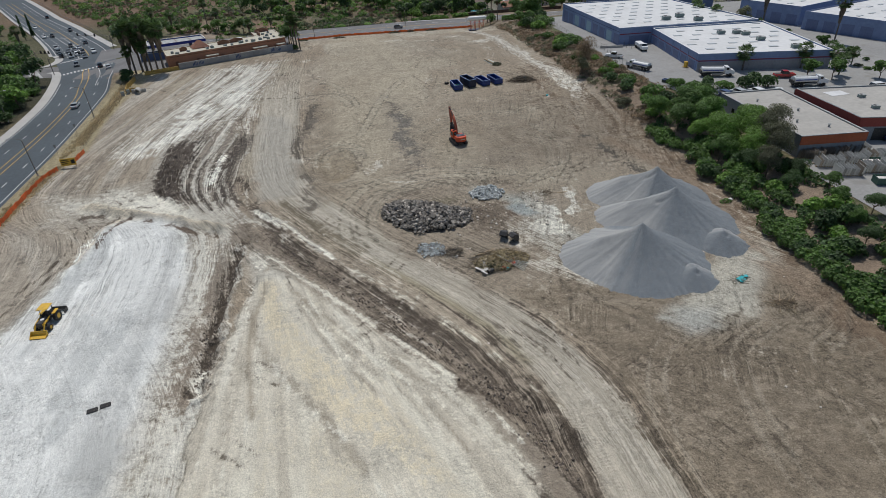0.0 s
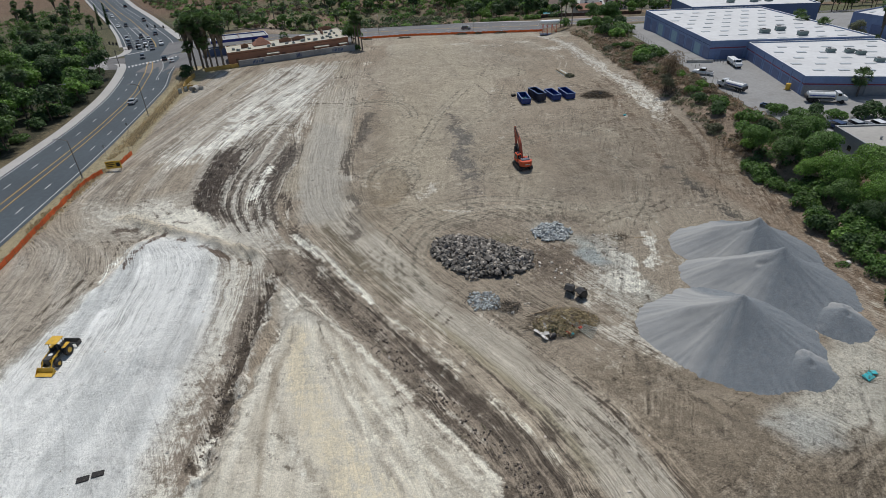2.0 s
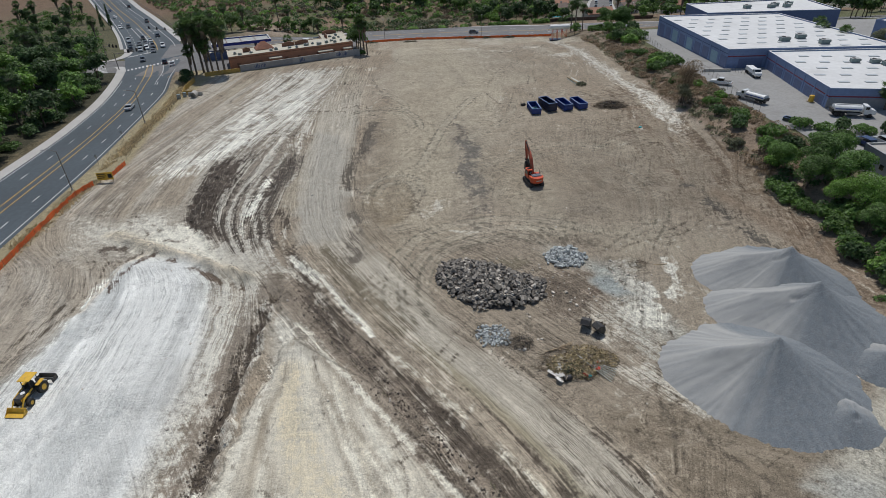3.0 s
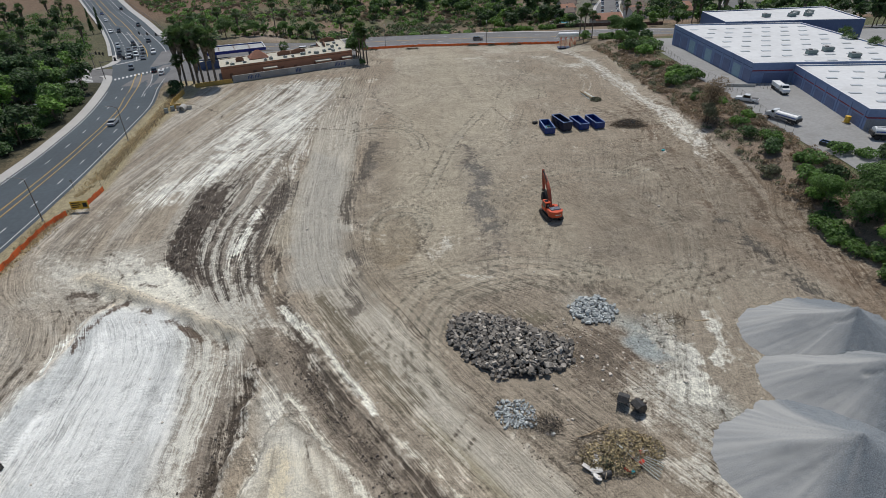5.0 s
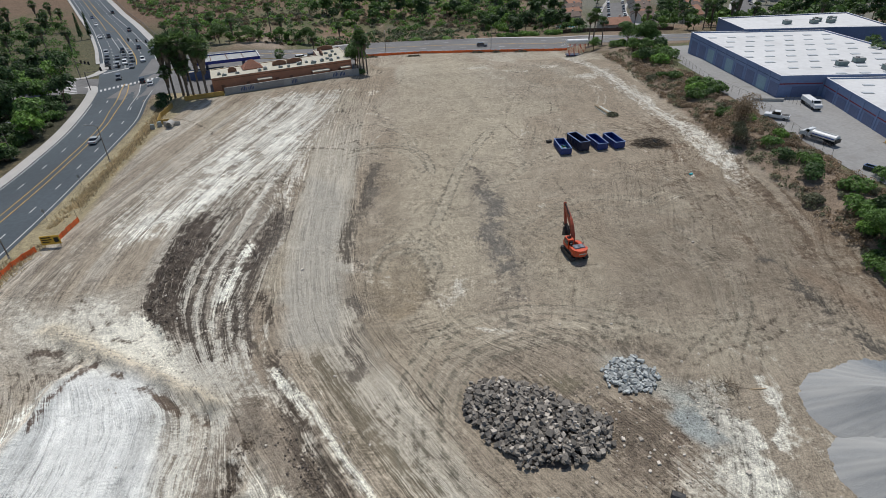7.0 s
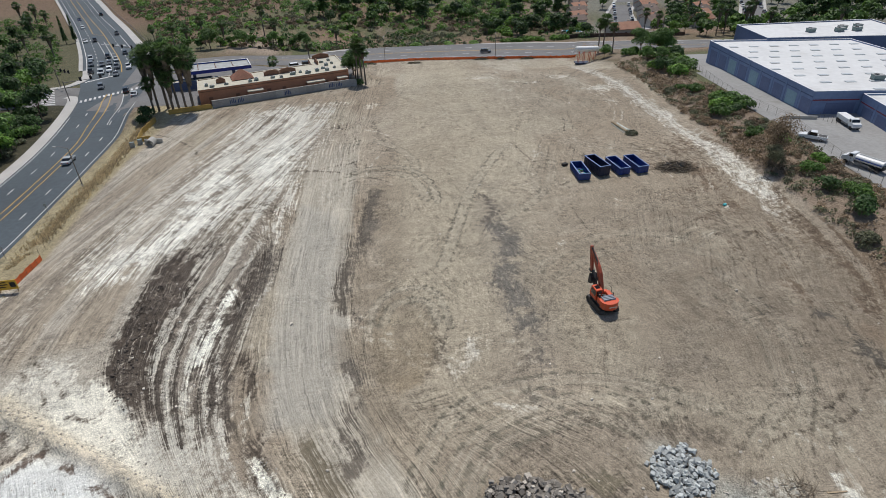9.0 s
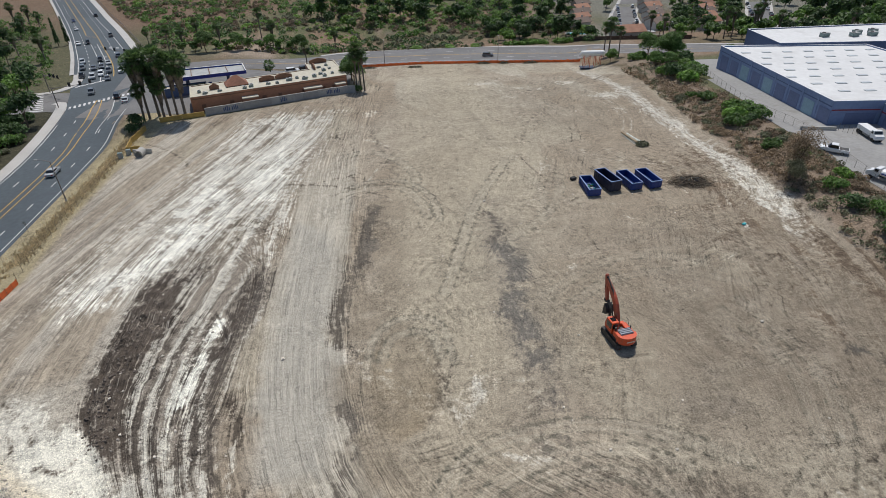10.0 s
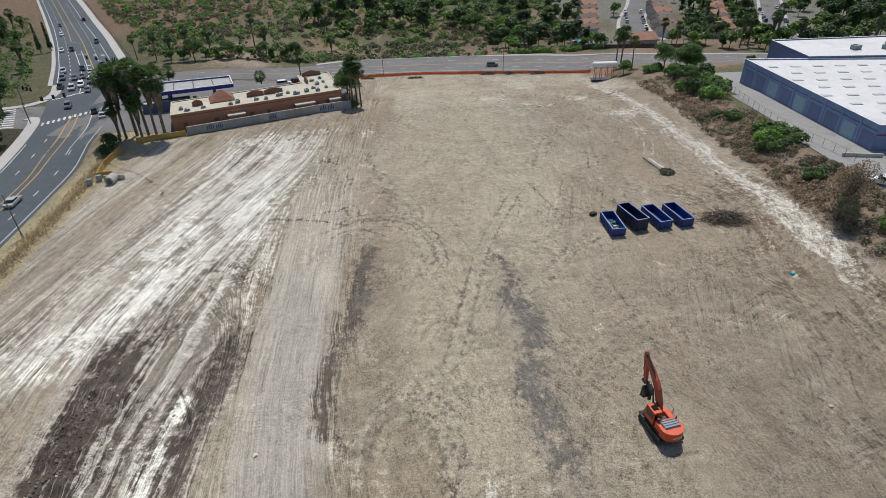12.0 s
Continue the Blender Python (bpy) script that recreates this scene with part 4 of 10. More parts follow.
# black earth, spoil ridges and pale strips between them
plate([(-38.2, 132), (-40.6, 131), (-42.2, 125), (-42.4, 119), (-40.6, 113.6), (-37.4, 109.8), (-34.6, 106.6), (-35.3, 112), (-37.0, 120)], SPOIL, 0.97, 0.8, 0.18, 6)
plate([(-38.4, 142), (-41.3, 138), (-42.0, 131), (-38.6, 127), (-37.2, 135)], (0.12, 0.095, 0.08), 0.9, 1.0, 0.32, 7)
for k, shift_ in enumerate((0.0, 2.0, 4.2, 6.4, 8.2)):
    bent = [(-36.2 + shift_ * 1.05, 134), (-36.4 + shift_ * 1.02, 122), (-34.6 + shift_, 112), (-30.5 + shift_ * 0.8, 103.5), (-26.0 + shift_ * 0.7, 97)]
    stroke(bent, 0.5, (0.50, 0.465, 0.42), 0.6, 0.42, 20 + k)
    stroke([(x + 0.95, y) for x, y in bent[:4]], 0.45, (0.105, 0.085, 0.072), 0.85, 0.36, 30 + k)
stroke([(-29.8, 132), (-30.2, 124), (-30.6, 117)], 0.9, (0.74, 0.72, 0.67), 0.9, 0.34, 40)
stroke([(-27.0, 143), (-27.6, 133), (-28.3, 125)], 0.8, SPOIL, 0.85, 0.34, 41)
# berm north of the pad, shade painted dark along its foot, the white wedge and the cream line
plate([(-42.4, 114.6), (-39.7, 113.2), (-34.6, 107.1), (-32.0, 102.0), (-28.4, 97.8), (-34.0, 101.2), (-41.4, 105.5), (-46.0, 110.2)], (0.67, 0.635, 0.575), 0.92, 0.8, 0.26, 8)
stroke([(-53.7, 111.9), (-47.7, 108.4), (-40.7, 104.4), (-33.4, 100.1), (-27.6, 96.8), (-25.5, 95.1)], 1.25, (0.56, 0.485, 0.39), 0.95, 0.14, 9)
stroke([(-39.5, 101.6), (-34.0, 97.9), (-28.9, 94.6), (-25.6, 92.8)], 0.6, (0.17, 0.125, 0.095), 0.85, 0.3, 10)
stroke([(-47.2, 88), (-47.0, 91.2), (-46.8, 96.9), (-46.2, 101.5), (-43.6, 106)], 0.42, (0.60, 0.525, 0.44), 0.95, 0.1, 11)
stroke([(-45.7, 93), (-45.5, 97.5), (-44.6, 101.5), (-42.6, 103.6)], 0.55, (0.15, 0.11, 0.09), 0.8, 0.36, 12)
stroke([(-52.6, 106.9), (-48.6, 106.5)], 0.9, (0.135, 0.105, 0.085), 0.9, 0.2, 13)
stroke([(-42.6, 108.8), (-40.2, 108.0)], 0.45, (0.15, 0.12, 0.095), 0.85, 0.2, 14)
# white seam and olive band down to the haul road, dark smudges beside it
stroke([(-14.2, 101.6), (-10.8, 96.0), (-7.8, 90.2), (-3.9, 84.8), (-1.7, 81.3)], 1.9, (0.215, 0.178, 0.13), 0.92, 0.1, 15)
stroke([(-19.3, 100.1), (-17.0, 97.0), (-15.0, 94.6), (-13.0, 91.9)], 0.55, (0.74, 0.71, 0.65), 0.97, 0.24, 16)
stroke([(-13.0, 91.9), (-10.7, 88.5), (-9.3, 86.3), (-7.4, 83.7), (-6.4, 81.7), (-5.2, 79.4)], 0.27, (0.76, 0.73, 0.67), 0.97, 0.16, 17)
stroke([(-10.5, 114.4), (-9.0, 110.9), (-10.2, 105.6), (-8.4, 101.1), (-10.1, 97.3)], 1.15, SMUDGE, 0.85, 0.42, 18)
stroke([(-8.9, 164.0), (-10.0, 157.3), (-10.1, 148.6), (-11.3, 141.3), (-12.9, 133.2), (-12.4, 126.3)], 1.35, (0.135, 0.112, 0.092), 0.95, 0.24, 19)
plate([(-10.6, 152), (-8.0, 152.4), (-7.4, 148.4), (-10.4, 147.4)], SMUDGE, 0.9, 0.5, 0.2, 20)
stroke([(12.3, 147.9), (14.6, 142.6), (13.2, 135.9), (11.3, 131.2), (12.6, 127.5), (13.4, 121)], 2.2, (0.165, 0.147, 0.132), 0.9, 0.36, 21)
stroke([(12.0, 160.2), (13.3, 153.6), (11.3, 149.4)], 1.1, (0.16, 0.135, 0.115), 0.85, 0.34, 22)
# wheel ruts and turning circles on the smooth ground
for k, (line, apart) in enumerate((
    ([(19.9, 184.7), (13.6, 171.4), (9.3, 160.4), (6.2, 148.5), (2.7, 135.8)], 2.0), ([(-17.6, 188.7), (-12.0, 191.4), (-6.0, 187.5), (-1.6, 179.6), (-0.7, 170.8)], 2.1),
    ([(-17.5, 168.5), (-12.9, 172.0), (-4.7, 172.2), (-0.8, 166.8), (0.9, 159.5)], 2.1), ([(-16.5, 171), (-11.5, 175), (-3.6, 175), (1.6, 168), (3.2, 158)], 1.4),
    ([(-6.7, 120.7), (-5.6, 125.7), (-3.1, 127.5), (0.1, 126.5), (1.1, 122.2)], 1.1), ([(-8.6, 119), (-7.4, 127), (-3.3, 130.4), (1.4, 128.6), (2.8, 121)], 0.9),
    ([(4.4, 80.8), (2.1, 87.1), (2.6, 94.3), (5.9, 99.8), (12.2, 102.9), (18.4, 103.5), (22.3, 101.4)], 1.7), ([(1.6, 81.1), (0.0, 87.3), (0.7, 95.4), (4.7, 102.0), (12.0, 105.8), (19.8, 106.3), (25.9, 103.3)], 1.9),
    ([(-2.0, 82), (-3.0, 90), (-1.6, 99), (3.4, 106.4), (12.0, 109.4), (22, 109.0), (32, 104)], 2.1), ([(16, 132), (24, 139), (33, 143), (44, 141)], 2.0), ([(19, 130), (28, 136.5), (38, 138), (48, 134)], 1.7),
    ([(40, 100), (45, 108), (47, 118), (45, 130)], 1.9), ([(33, 98), (41, 106), (44, 118), (41, 128)], 1.6), ([(22, 178), (24, 168), (22, 158)], 1.8), ([(30, 178), (27, 166), (22, 157), (15, 150)], 1.8),
)):
    faint = 0.42 if k > 8 else 0.62
    stroke(line, 0.27, (0.20, 0.178, 0.14), faint, 0.12, 50 + k, apart)
    stroke(line, 0.22, (0.42, 0.372, 0.305), faint * 0.7, 0.2, 150 + k, apart * 0.45)
# the corner where stone was tipped: brown crumbs, blue-grey grit, white powder
plate([(20.7, 91.4), (26.8, 90.6), (25.6, 84.4), (22.9, 80.6), (18.1, 81.6), (17.7, 85.8)], (0.185, 0.145, 0.112), 0.85, 1.2, 0.3, 70)
plate([(27.4, 90.4), (30.3, 89.6), (31.9, 85.7), (29.0, 85.0), (26.8, 86.9)], (0.33, 0.36, 0.37), 0.9, 0.8, 0.28, 71)
plate([(30.9, 84.2), (32.6, 83.0), (34.6, 80.3), (32.8, 77.6), (29.7, 78.5), (29.3, 80.7)], (0.70, 0.67, 0.61), 0.8, 1.0, 0.36, 72)
plate([(38.6, 87.8), (39.9, 87.4), (39.1, 84.0), (37.4, 82.5), (37.3, 84.1)], (0.70, 0.67, 0.615), 0.6, 0.8, 0.3, 73)
plate([(14.0, 96.4), (16.7, 96.9), (19.2, 95.1), (16.0, 93.7)], (0.19, 0.16, 0.115), 0.85, 0.6, 0.2, 74)
plate([(40.2, 55.0), (47.5, 60.5), (50.3, 63.4), (53.0, 61.8), (59.1, 69.6), (60.0, 64.6), (55.4, 57.2), (50.3, 52.0), (45.3, 50.0), (39.9, 50.2)], (0.42, 0.392, 0.345), 0.8, 2.0, 0.3, 75)
plate([(38, 53.5), (41, 55.5), (45, 54), (44, 50.2), (40, 50)], (0.36, 0.36, 0.35), 0.75, 1.6, 0.2, 76)
# the fan: cream stripe, dark scratches, white run-off, broken edge
stroke([(-15.5, 74.7), (-13.7, 64.8), (-10.9, 57.3), (-7.4, 50.8), (-3.7, 45.1), (-1.1, 41.5)], 1.25, (0.60, 0.52, 0.395), 0.7, 0.2, 80)
for k in range(9):
    stroke([(-12.4 + k * 0.55, 74.0 - k * 0.9), (-8.6 + k * 0.85, 63.6 - k * 0.55), (-4.6 + k * 1.15, 54.6 - k * 0.3), (0.2 + k * 1.35, 46.4), (3.6 + k * 1.45, 38)], 0.28, ((0.24, 0.195, 0.15), (0.64, 0.60, 0.53), (0.30, 0.25, 0.195))[k % 3], 0.62, 0.42, 81 + k)
stroke([(-13.5, 56.9), (-11.1, 51.4), (-7.8, 46.5), (-4.9, 42.4)], 0.6, (0.62, 0.59, 0.54), 0.6, 0.34, 91)
stroke([(-17.3, 77), (-17.5, 68.8), (-18.3, 62.5), (-19.0, 55.2)], 0.7, (0.62, 0.58, 0.52), 0.6, 0.3, 92)
stroke([(-15.8, 80.4), (-15.6, 72.2), (-16.6, 65.4), (-16.4, 57.4), (-15, 48)], 0.5, (0.30, 0.245, 0.185), 0.7, 0.34, 93)
stroke([(-15.9, 83.6), (-9.9, 75.0), (-3.5, 66.2), (0.6, 60.1), (6.5, 52.1), (8.9, 47.6)], 0.5, (0.64, 0.60, 0.53), 0.85, 0.32, 94)
stroke([(9.2, 48), (12.2, 44.9), (14.6, 42.3), (15.7, 40.0), (16.4, 36)], 0.85, (0.13, 0.10, 0.078), 0.9, 0.22, 95)
# stony foot of the bank
stroke([(58.4, 114.3), (61.1, 104.7), (63.2, 93.9), (62.6, 85.0), (61.4, 75.8), (60, 64), (59.5, 52)], 2.2, (0.27, 0.195, 0.14), 0.75, 0.3, 96)
stroke([(54, 118), (55.5, 106), (57, 97)], 1.8, (0.13, 0.115, 0.10), 0.75, 0.4, 97)
# among the houses: grey yards and lawns
lay(step(84, 92, gx) * step(336, 348, gy) * step(0.35, 0.55, fbm(gx * 0.06, gy * 0.06, 98)), (0.19, 0.185, 0.15), 0.9)

# the soil is browner and damper towards the east
damp = site * step(10, 46, gx + wob) * step(165, 110, gy) * (1 - 0.75 * strip) * (1 - 0.6 * apron)
shift = (1 - 0.17 * damp) * (1 + site * (np.interp(gy, [60, 120, 165, 250], [1.06, 0.99, 1.03, 0.98]) - 1))
for soil in (tone, deep, chalk):
    grey_ = soil.mean(-1, keepdims=True)
    soil[:] = (soil * 0.86 + grey_ * 0.14) * 1.09 * shift[..., None] * np.stack([np.ones_like(shift), 1.01 + 0 * shift, 1.0 - 0.06 * site * (1 - pad)], -1)

# relief
relief = (fbm(gx * 0.06, gy * 0.06, 200) - 0.5) * 0.5 + (fbm(gx * 0.8, gy * 0.8, 203, 3) - 0.5) * 0.10
relief = relief + (streak(u2, v2, 43, 0.55, 0.025, 0.3, 0.8) - 0.5) * 0.5 * black
relief = relief + (streak(u1, v1, 210, 0.9, 0.03, 0.2, 0.8) - 0.5) * 0.14 * w1 + (streak(u2, v2, 214, 0.8, 0.03, 0.2, 0.8) - 0.5) * 0.16 * w2
relief = relief + pad * 0.45 - ditch * 0.9 + 0.85 * np.exp(-((ditch_u + 1.7) / 0.8) ** 2) * step(0.35, 0.6, fbm(gx * 0.4, gy * 0.4, 220))
relief = relief + np.exp(-((dark_u + 1.9) / 0.9) ** 2) * 0.55 * step(0.25, 0.6, fbm(gx * 0.25, gy * 0.25, 222)) - 0.2 * shoulder + fan * 0.35
relief = relief + core * (fbm(gx * 0.7, gy * 0.7, 225, 3) - 0.3) * 1.1
relief = relief + 1.1 * np.exp(-((to_line(sx, sy, [(-52, 111), (-47.7, 108.2), (-40.7, 104.2), (-33.4, 99.9), (-27.6, 96.6), (-25.5, 95)])[0]) / 1.1) ** 2) * (0.5 + vnoise(gx * 0.4, gy * 0.4, 226)) + np.exp(-((to_line(sx, sy, [(-47.3, 84), (-46.4, 98), (-46, 102)])[0]) / 0.6) ** 2) * 0.5
relief = relief + 0.9 * np.exp(-(np.hypot(wx - 24.5, wy - 87) / 4.0) ** 2) * 0.7 - 0.35 * step(1.05, 0.7, pit)
axis_d, axis_v = to_line(gx, gy, [(-80, 0), (-80, 150), (-85, 200), (-98, 250), (-118, 300), (-170, 400), (-235, 512), (-330, 665)])
near = step(700, 380, gy) * step(-400, -200, gx) * step(400, 200, gx)
rough = (fbm(gx * 0.05, gy * 0.05, 230) - 0.5) * 2.0 * near * (1 - site)
ROADSIDE = step(-64, -70, gx) * step(300, 240, gy)
flat = ROADSIDE + step(84, 92, gx) * step(336, 346, gy) * step(620, 560, gy) + step(72, 80, gx) * step(300, 240, gy) + step(285, 295, gy) * step(348, 336, gy) * step(-140, -120, gx) + step(-92, -80, gx) * step(200, 215, gy) * (1 - site) * step(-10, -18, gx)
gz = height(gx, gy) + relief * site + rough * np.clip(1 - flat, 0, 1) * step(20, 45, np.abs(axis_d)) * step(338, 360, np.abs(gy - 310) + 310)

# the bed of the upper road lies below its paving
gz = gz - step(15, 10.5, np.abs(axis_d)) * (0.1 + 0.8 * step(290, 380, gy)) * step(250, 275, gy)
rows_, cols_ = gx.shape
index = np.arange(rows_ * cols_).reshape(rows_, cols_)
quads = np.stack([index[:-1, :-1], index[:-1, 1:], index[1:, 1:], index[1:, :-1]], -1).reshape(-1, 4)
ground_mesh = bpy.data.meshes.new("ground")
ground_mesh.vertices.add(rows_ * cols_)
ground_mesh.vertices.foreach_set("co", np.stack([gx, gy, gz], -1).ravel())
ground_mesh.loops.add(quads.size)
ground_mesh.loops.foreach_set("vertex_index", quads.ravel().astype(np.int32))
ground_mesh.polygons.add(len(quads))
ground_mesh.polygons.foreach_set("loop_start", np.arange(0, quads.size, 4, dtype=np.int32))
ground_mesh.polygons.foreach_set("use_smooth", np.ones(len(quads), bool))
ground_mesh.update(calc_edges=True)


def store(name, a, b, c):
    at = ground_mesh.attributes.new(name, "FLOAT_VECTOR", "POINT")
    at.data.foreach_set("vector", np.stack([a, b, c], -1).ravel())


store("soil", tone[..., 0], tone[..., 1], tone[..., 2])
# the dark soil also carries the shade painted at the berm's foot
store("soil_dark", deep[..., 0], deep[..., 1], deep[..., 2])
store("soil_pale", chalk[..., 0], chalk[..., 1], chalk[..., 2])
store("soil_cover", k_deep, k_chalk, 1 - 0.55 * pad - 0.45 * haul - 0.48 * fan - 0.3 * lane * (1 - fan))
store("drive_mid", np.where(fan > 0.5, fan_u * 0.55, u1 + swirl * step(5, 14, np.abs(u1)) * step(96, 112, gy)), np.where(fan > 0.5, fan_r, v1), w1 * site * (1 - 0.5 * fan))
store("drive_cross", np.clip(0.8 * w3 + 0.8 * near_east + 2.2 * w1 * step(6, 14, np.abs(u1)) * step(96, 112, gy), 0, 1) * site * (1 - fan), swirl * 0.7, 0 * gx)
store("drive_west", u2, v2, 0.85 * w2 * site)
store("drive_east", np.where(w4 > w3, u4, u3 + swirl), np.where(w4 > w3, v4, v3), np.where(w4 > w3, w4, w3 * 0.45) * site)


def soil_material():
    m = bpy.data.materials.new("soil")
    m.use_nodes = True
    nt = m.node_tree
    n, ln = nt.nodes, nt.links.new
    bsdf = n["Principled BSDF"]
    bsdf.inputs["Roughness"].default_value, bsdf.inputs["Specular IOR Level"].default_value = 0.95, 0.2
    bsdf.inputs["Diffuse Roughness"].default_value = 0.35

    def calc(op, a, b):
        node = n.new("ShaderNodeMath")
        node.operation = op
        for k, v in enumerate((a, b)):
            if isinstance(v, (int, float)):
                node.inputs[k].default_value = v
            else:
                ln(v, node.inputs[k])
        return node.outputs[0]

    def attr(name):
        node = n.new("ShaderNodeAttribute")
        node.attribute_name = name
        return node.outputs["Vector"]

    def noise_at(vector, scale, detail=4, rough=0.55):
        t = n.new("ShaderNodeTexNoise")
        t.inputs["Scale"].default_value, t.inputs["Detail"].default_value, t.inputs["Roughness"].default_value = scale, detail, rough
        ln(vector, t.inputs["Vector"])
        return t.outputs["Fac"]

    def cut(source, lo, hi, amount):
        node = n.new("ShaderNodeMapRange")
        node.inputs["From Min"].default_value, node.inputs["From Max"].default_value = lo, hi
        node.inputs["To Max"].default_value = amount
        ln(source, node.inputs["Value"])
        return node.outputs[0]

    def mid(source, k):
        return calc("MULTIPLY", calc("SUBTRACT", source, 0.5), k)

    def add(*terms):
        out = terms[0]
        for term in terms[1:]:
            out = calc("ADD", out, term)
        return out

    co = n.new("ShaderNodeTexCoord").outputs["Object"]
    wobble = mid(noise_at(co, 0.2, 2), 1.0)
    broad, lines, cleats, scores = [], [], [], []
    for name in ("drive_mid", "drive_west", "drive_east"):
        split = n.new("ShaderNodeSeparateXYZ")
        ln(attr(name), split.inputs[0])
        u, v, w = split.outputs
        u = calc("ADD", u, wobble)

        def along(a, b, detail, rough):
            j = n.new("ShaderNodeCombineXYZ")
            ln(calc("MULTIPLY", u, a), j.inputs[0])
            ln(calc("MULTIPLY", v, b), j.inputs[1])
            return noise_at(j.outputs[0], 1.0, detail, rough)

        broad.append(calc("MULTIPLY", add(mid(along(0.55, 0.022, 3, 0.6), 1.3), mid(along(1.7, 0.06, 3, 0.65), 1.3)), w))
        lines.append(calc("MULTIPLY", add(mid(along(2.6, 0.07, 3, 0.7), 2.4), mid(along(6.5, 0.22, 2, 0.7), 2.2)), w))
        # sparse scores: dark grooves and pale ridges
        thin_line = along(3.0, 0.03, 2, 0.55)
        scores.append(calc("MULTIPLY", calc("SUBTRACT", cut(thin_line, 0.40, 0.35, 0.26), cut(thin_line, 0.60, 0.65, 0.34)), w))
        # cleats of crawler tracks
        lanes = cut(along(0.4, 0.02, 1, 0.5), 0.58, 0.62, 1.0)
        ridge = calc("SINE", calc("MULTIPLY", calc("ADD", v, calc("MULTIPLY", wobble, 0.3)), 14.0), 0)
        cleats.append(calc("MULTIPLY", calc("MULTIPLY", ridge, w), calc("MULTIPLY", calc("MULTIPLY", lanes, cut(noise_at(co, 0.5, 4), 0.46, 0.56, 1.0)), 0.16)))
    # criss-cross passes over the open middle and east
    split = n.new("ShaderNodeSeparateXYZ")
    ln(attr("drive_cross"), split.inputs[0])
    for k, (tilt, lo) in enumerate(((0.35, 0.50), (-0.55, 0.52), (1.15, 0.53))):
        turn_ = n.new("ShaderNodeMapping")
        turn_.inputs["Location"].default_value = (31.0 * k, 17.0 * k, 0.0)
        turn_.inputs["Rotation"].default_value = (0.0, 0.0, tilt)
        warp = n.new("ShaderNodeVectorMath")
        warp.operation = "ADD"
        bend = n.new("ShaderNodeCombineXYZ")
        ln(calc("MULTIPLY", wobble, 1.5), bend.inputs[0])
        ln(split.outputs[1], bend.inputs[1])
        ln(co, warp.inputs[0])
        ln(bend.outputs[0], warp.inputs[1])
        ln(warp.outputs[0], turn_.inputs["Vector"])
        thin_ = n.new("ShaderNodeMapping")
        thin_.inputs["Scale"].default_value = (2.4, 0.06, 1.0)
        ln(turn_.outputs[0], thin_.inputs["Vector"])
        over = calc("MULTIPLY", cut(noise_at(turn_.outputs[0], 0.045, 4, 0.6), lo, lo + 0.07, 1.0), split.outputs[0])
        lines.append(calc("MULTIPLY", mid(noise_at(thin_.outputs[0], 1.0, 4, 0.72), 2.2), over))
        groove = noise_at(thin_.outputs[0], 0.8, 3, 0.6)
        scores.append(calc("MULTIPLY", calc("SUBTRACT", cut(groove, 0.42, 0.37, 0.2), cut(groove, 0.57, 0.62, 0.42)), over))
    broad, lines, cleats, scores = add(*broad), add(*lines), add(*cleats), add(*scores)
    worn = calc("ADD", 0.35, cut(noise_at(co, 0.13, 6, 0.65), 0.42, 0.6, 0.65))
    lines = calc("MULTIPLY", lines, worn)
    scores = calc("MULTIPLY", scores, cut(noise_at(co, 0.16, 5, 0.65), 0.40, 0.50, 1.0))
    patch = mid(noise_at(co, 0.22, 6, 0.62), 1.0)
    fine = mid(noise_at(co, 0.9, 8, 0.72), 1.5)
    crumb = mid(noise_at(co, 3.2, 4, 0.7), 1.5)
    grit = mid(noise_at(co, 8.0, 2, 0.6), 1.9)
    # where the surface is loose the crumbs are coarse, where it is rolled they vanish
    loose = cut(noise_at(co, 0.12, 5, 0.65), 0.40, 0.62, 1.0)
    loose = calc("ADD", 0.55, calc("MULTIPLY", loose, 0.8))
    # dark flecks where wheels have torn the crust
    stretched = n.new("ShaderNodeMapping")
    stretched.inputs["Scale"].default_value = (1.0, 0.45, 1.0)
    ln(co, stretched.inputs["Vector"])
    flecks = calc("MULTIPLY", cut(noise_at(stretched.outputs[0], 1.7, 6, 0.7), 0.59, 0.63, 0.32), cut(noise_at(co, 0.10, 6, 0.68), 0.47, 0.54, 1.0))
    value = add(calc("MULTIPLY", broad, 0.55), calc("MULTIPLY", lines, 0.75), scores, cleats, calc("MULTIPLY", patch, 0.6), calc("MULTIPLY", calc("ADD", fine, crumb), loose), grit)

    # scattered clods and small stones
    clod = n.new("ShaderNodeTexVoronoi")
    clod.inputs["Scale"].default_value = 1.3
    ln(co, clod.inputs["Vector"])
    spot = n.new("ShaderNodeMapRange")
    spot.inputs["From Min"].default_value, spot.inputs["From Max"].default_value = 0.17, 0.08
    spot.inputs["To Max"].default_value = 0.4
    ln(clod.outputs["Distance"], spot.inputs["Value"])
    clods = calc("MULTIPLY", spot.outputs[0], cut(noise_at(co, 0.25, 5, 0.7), 0.52, 0.62, 1.0))
    share = n.new("ShaderNodeSeparateXYZ")
    ln(attr("soil_cover"), share.inputs[0])
    gain = calc("ADD", 1.0, calc("MULTIPLY", calc("SUBTRACT", value, add(clods, flecks)), share.outputs[2]))
    mul = n.new("ShaderNodeVectorMath")
    mul.operation = "SCALE"
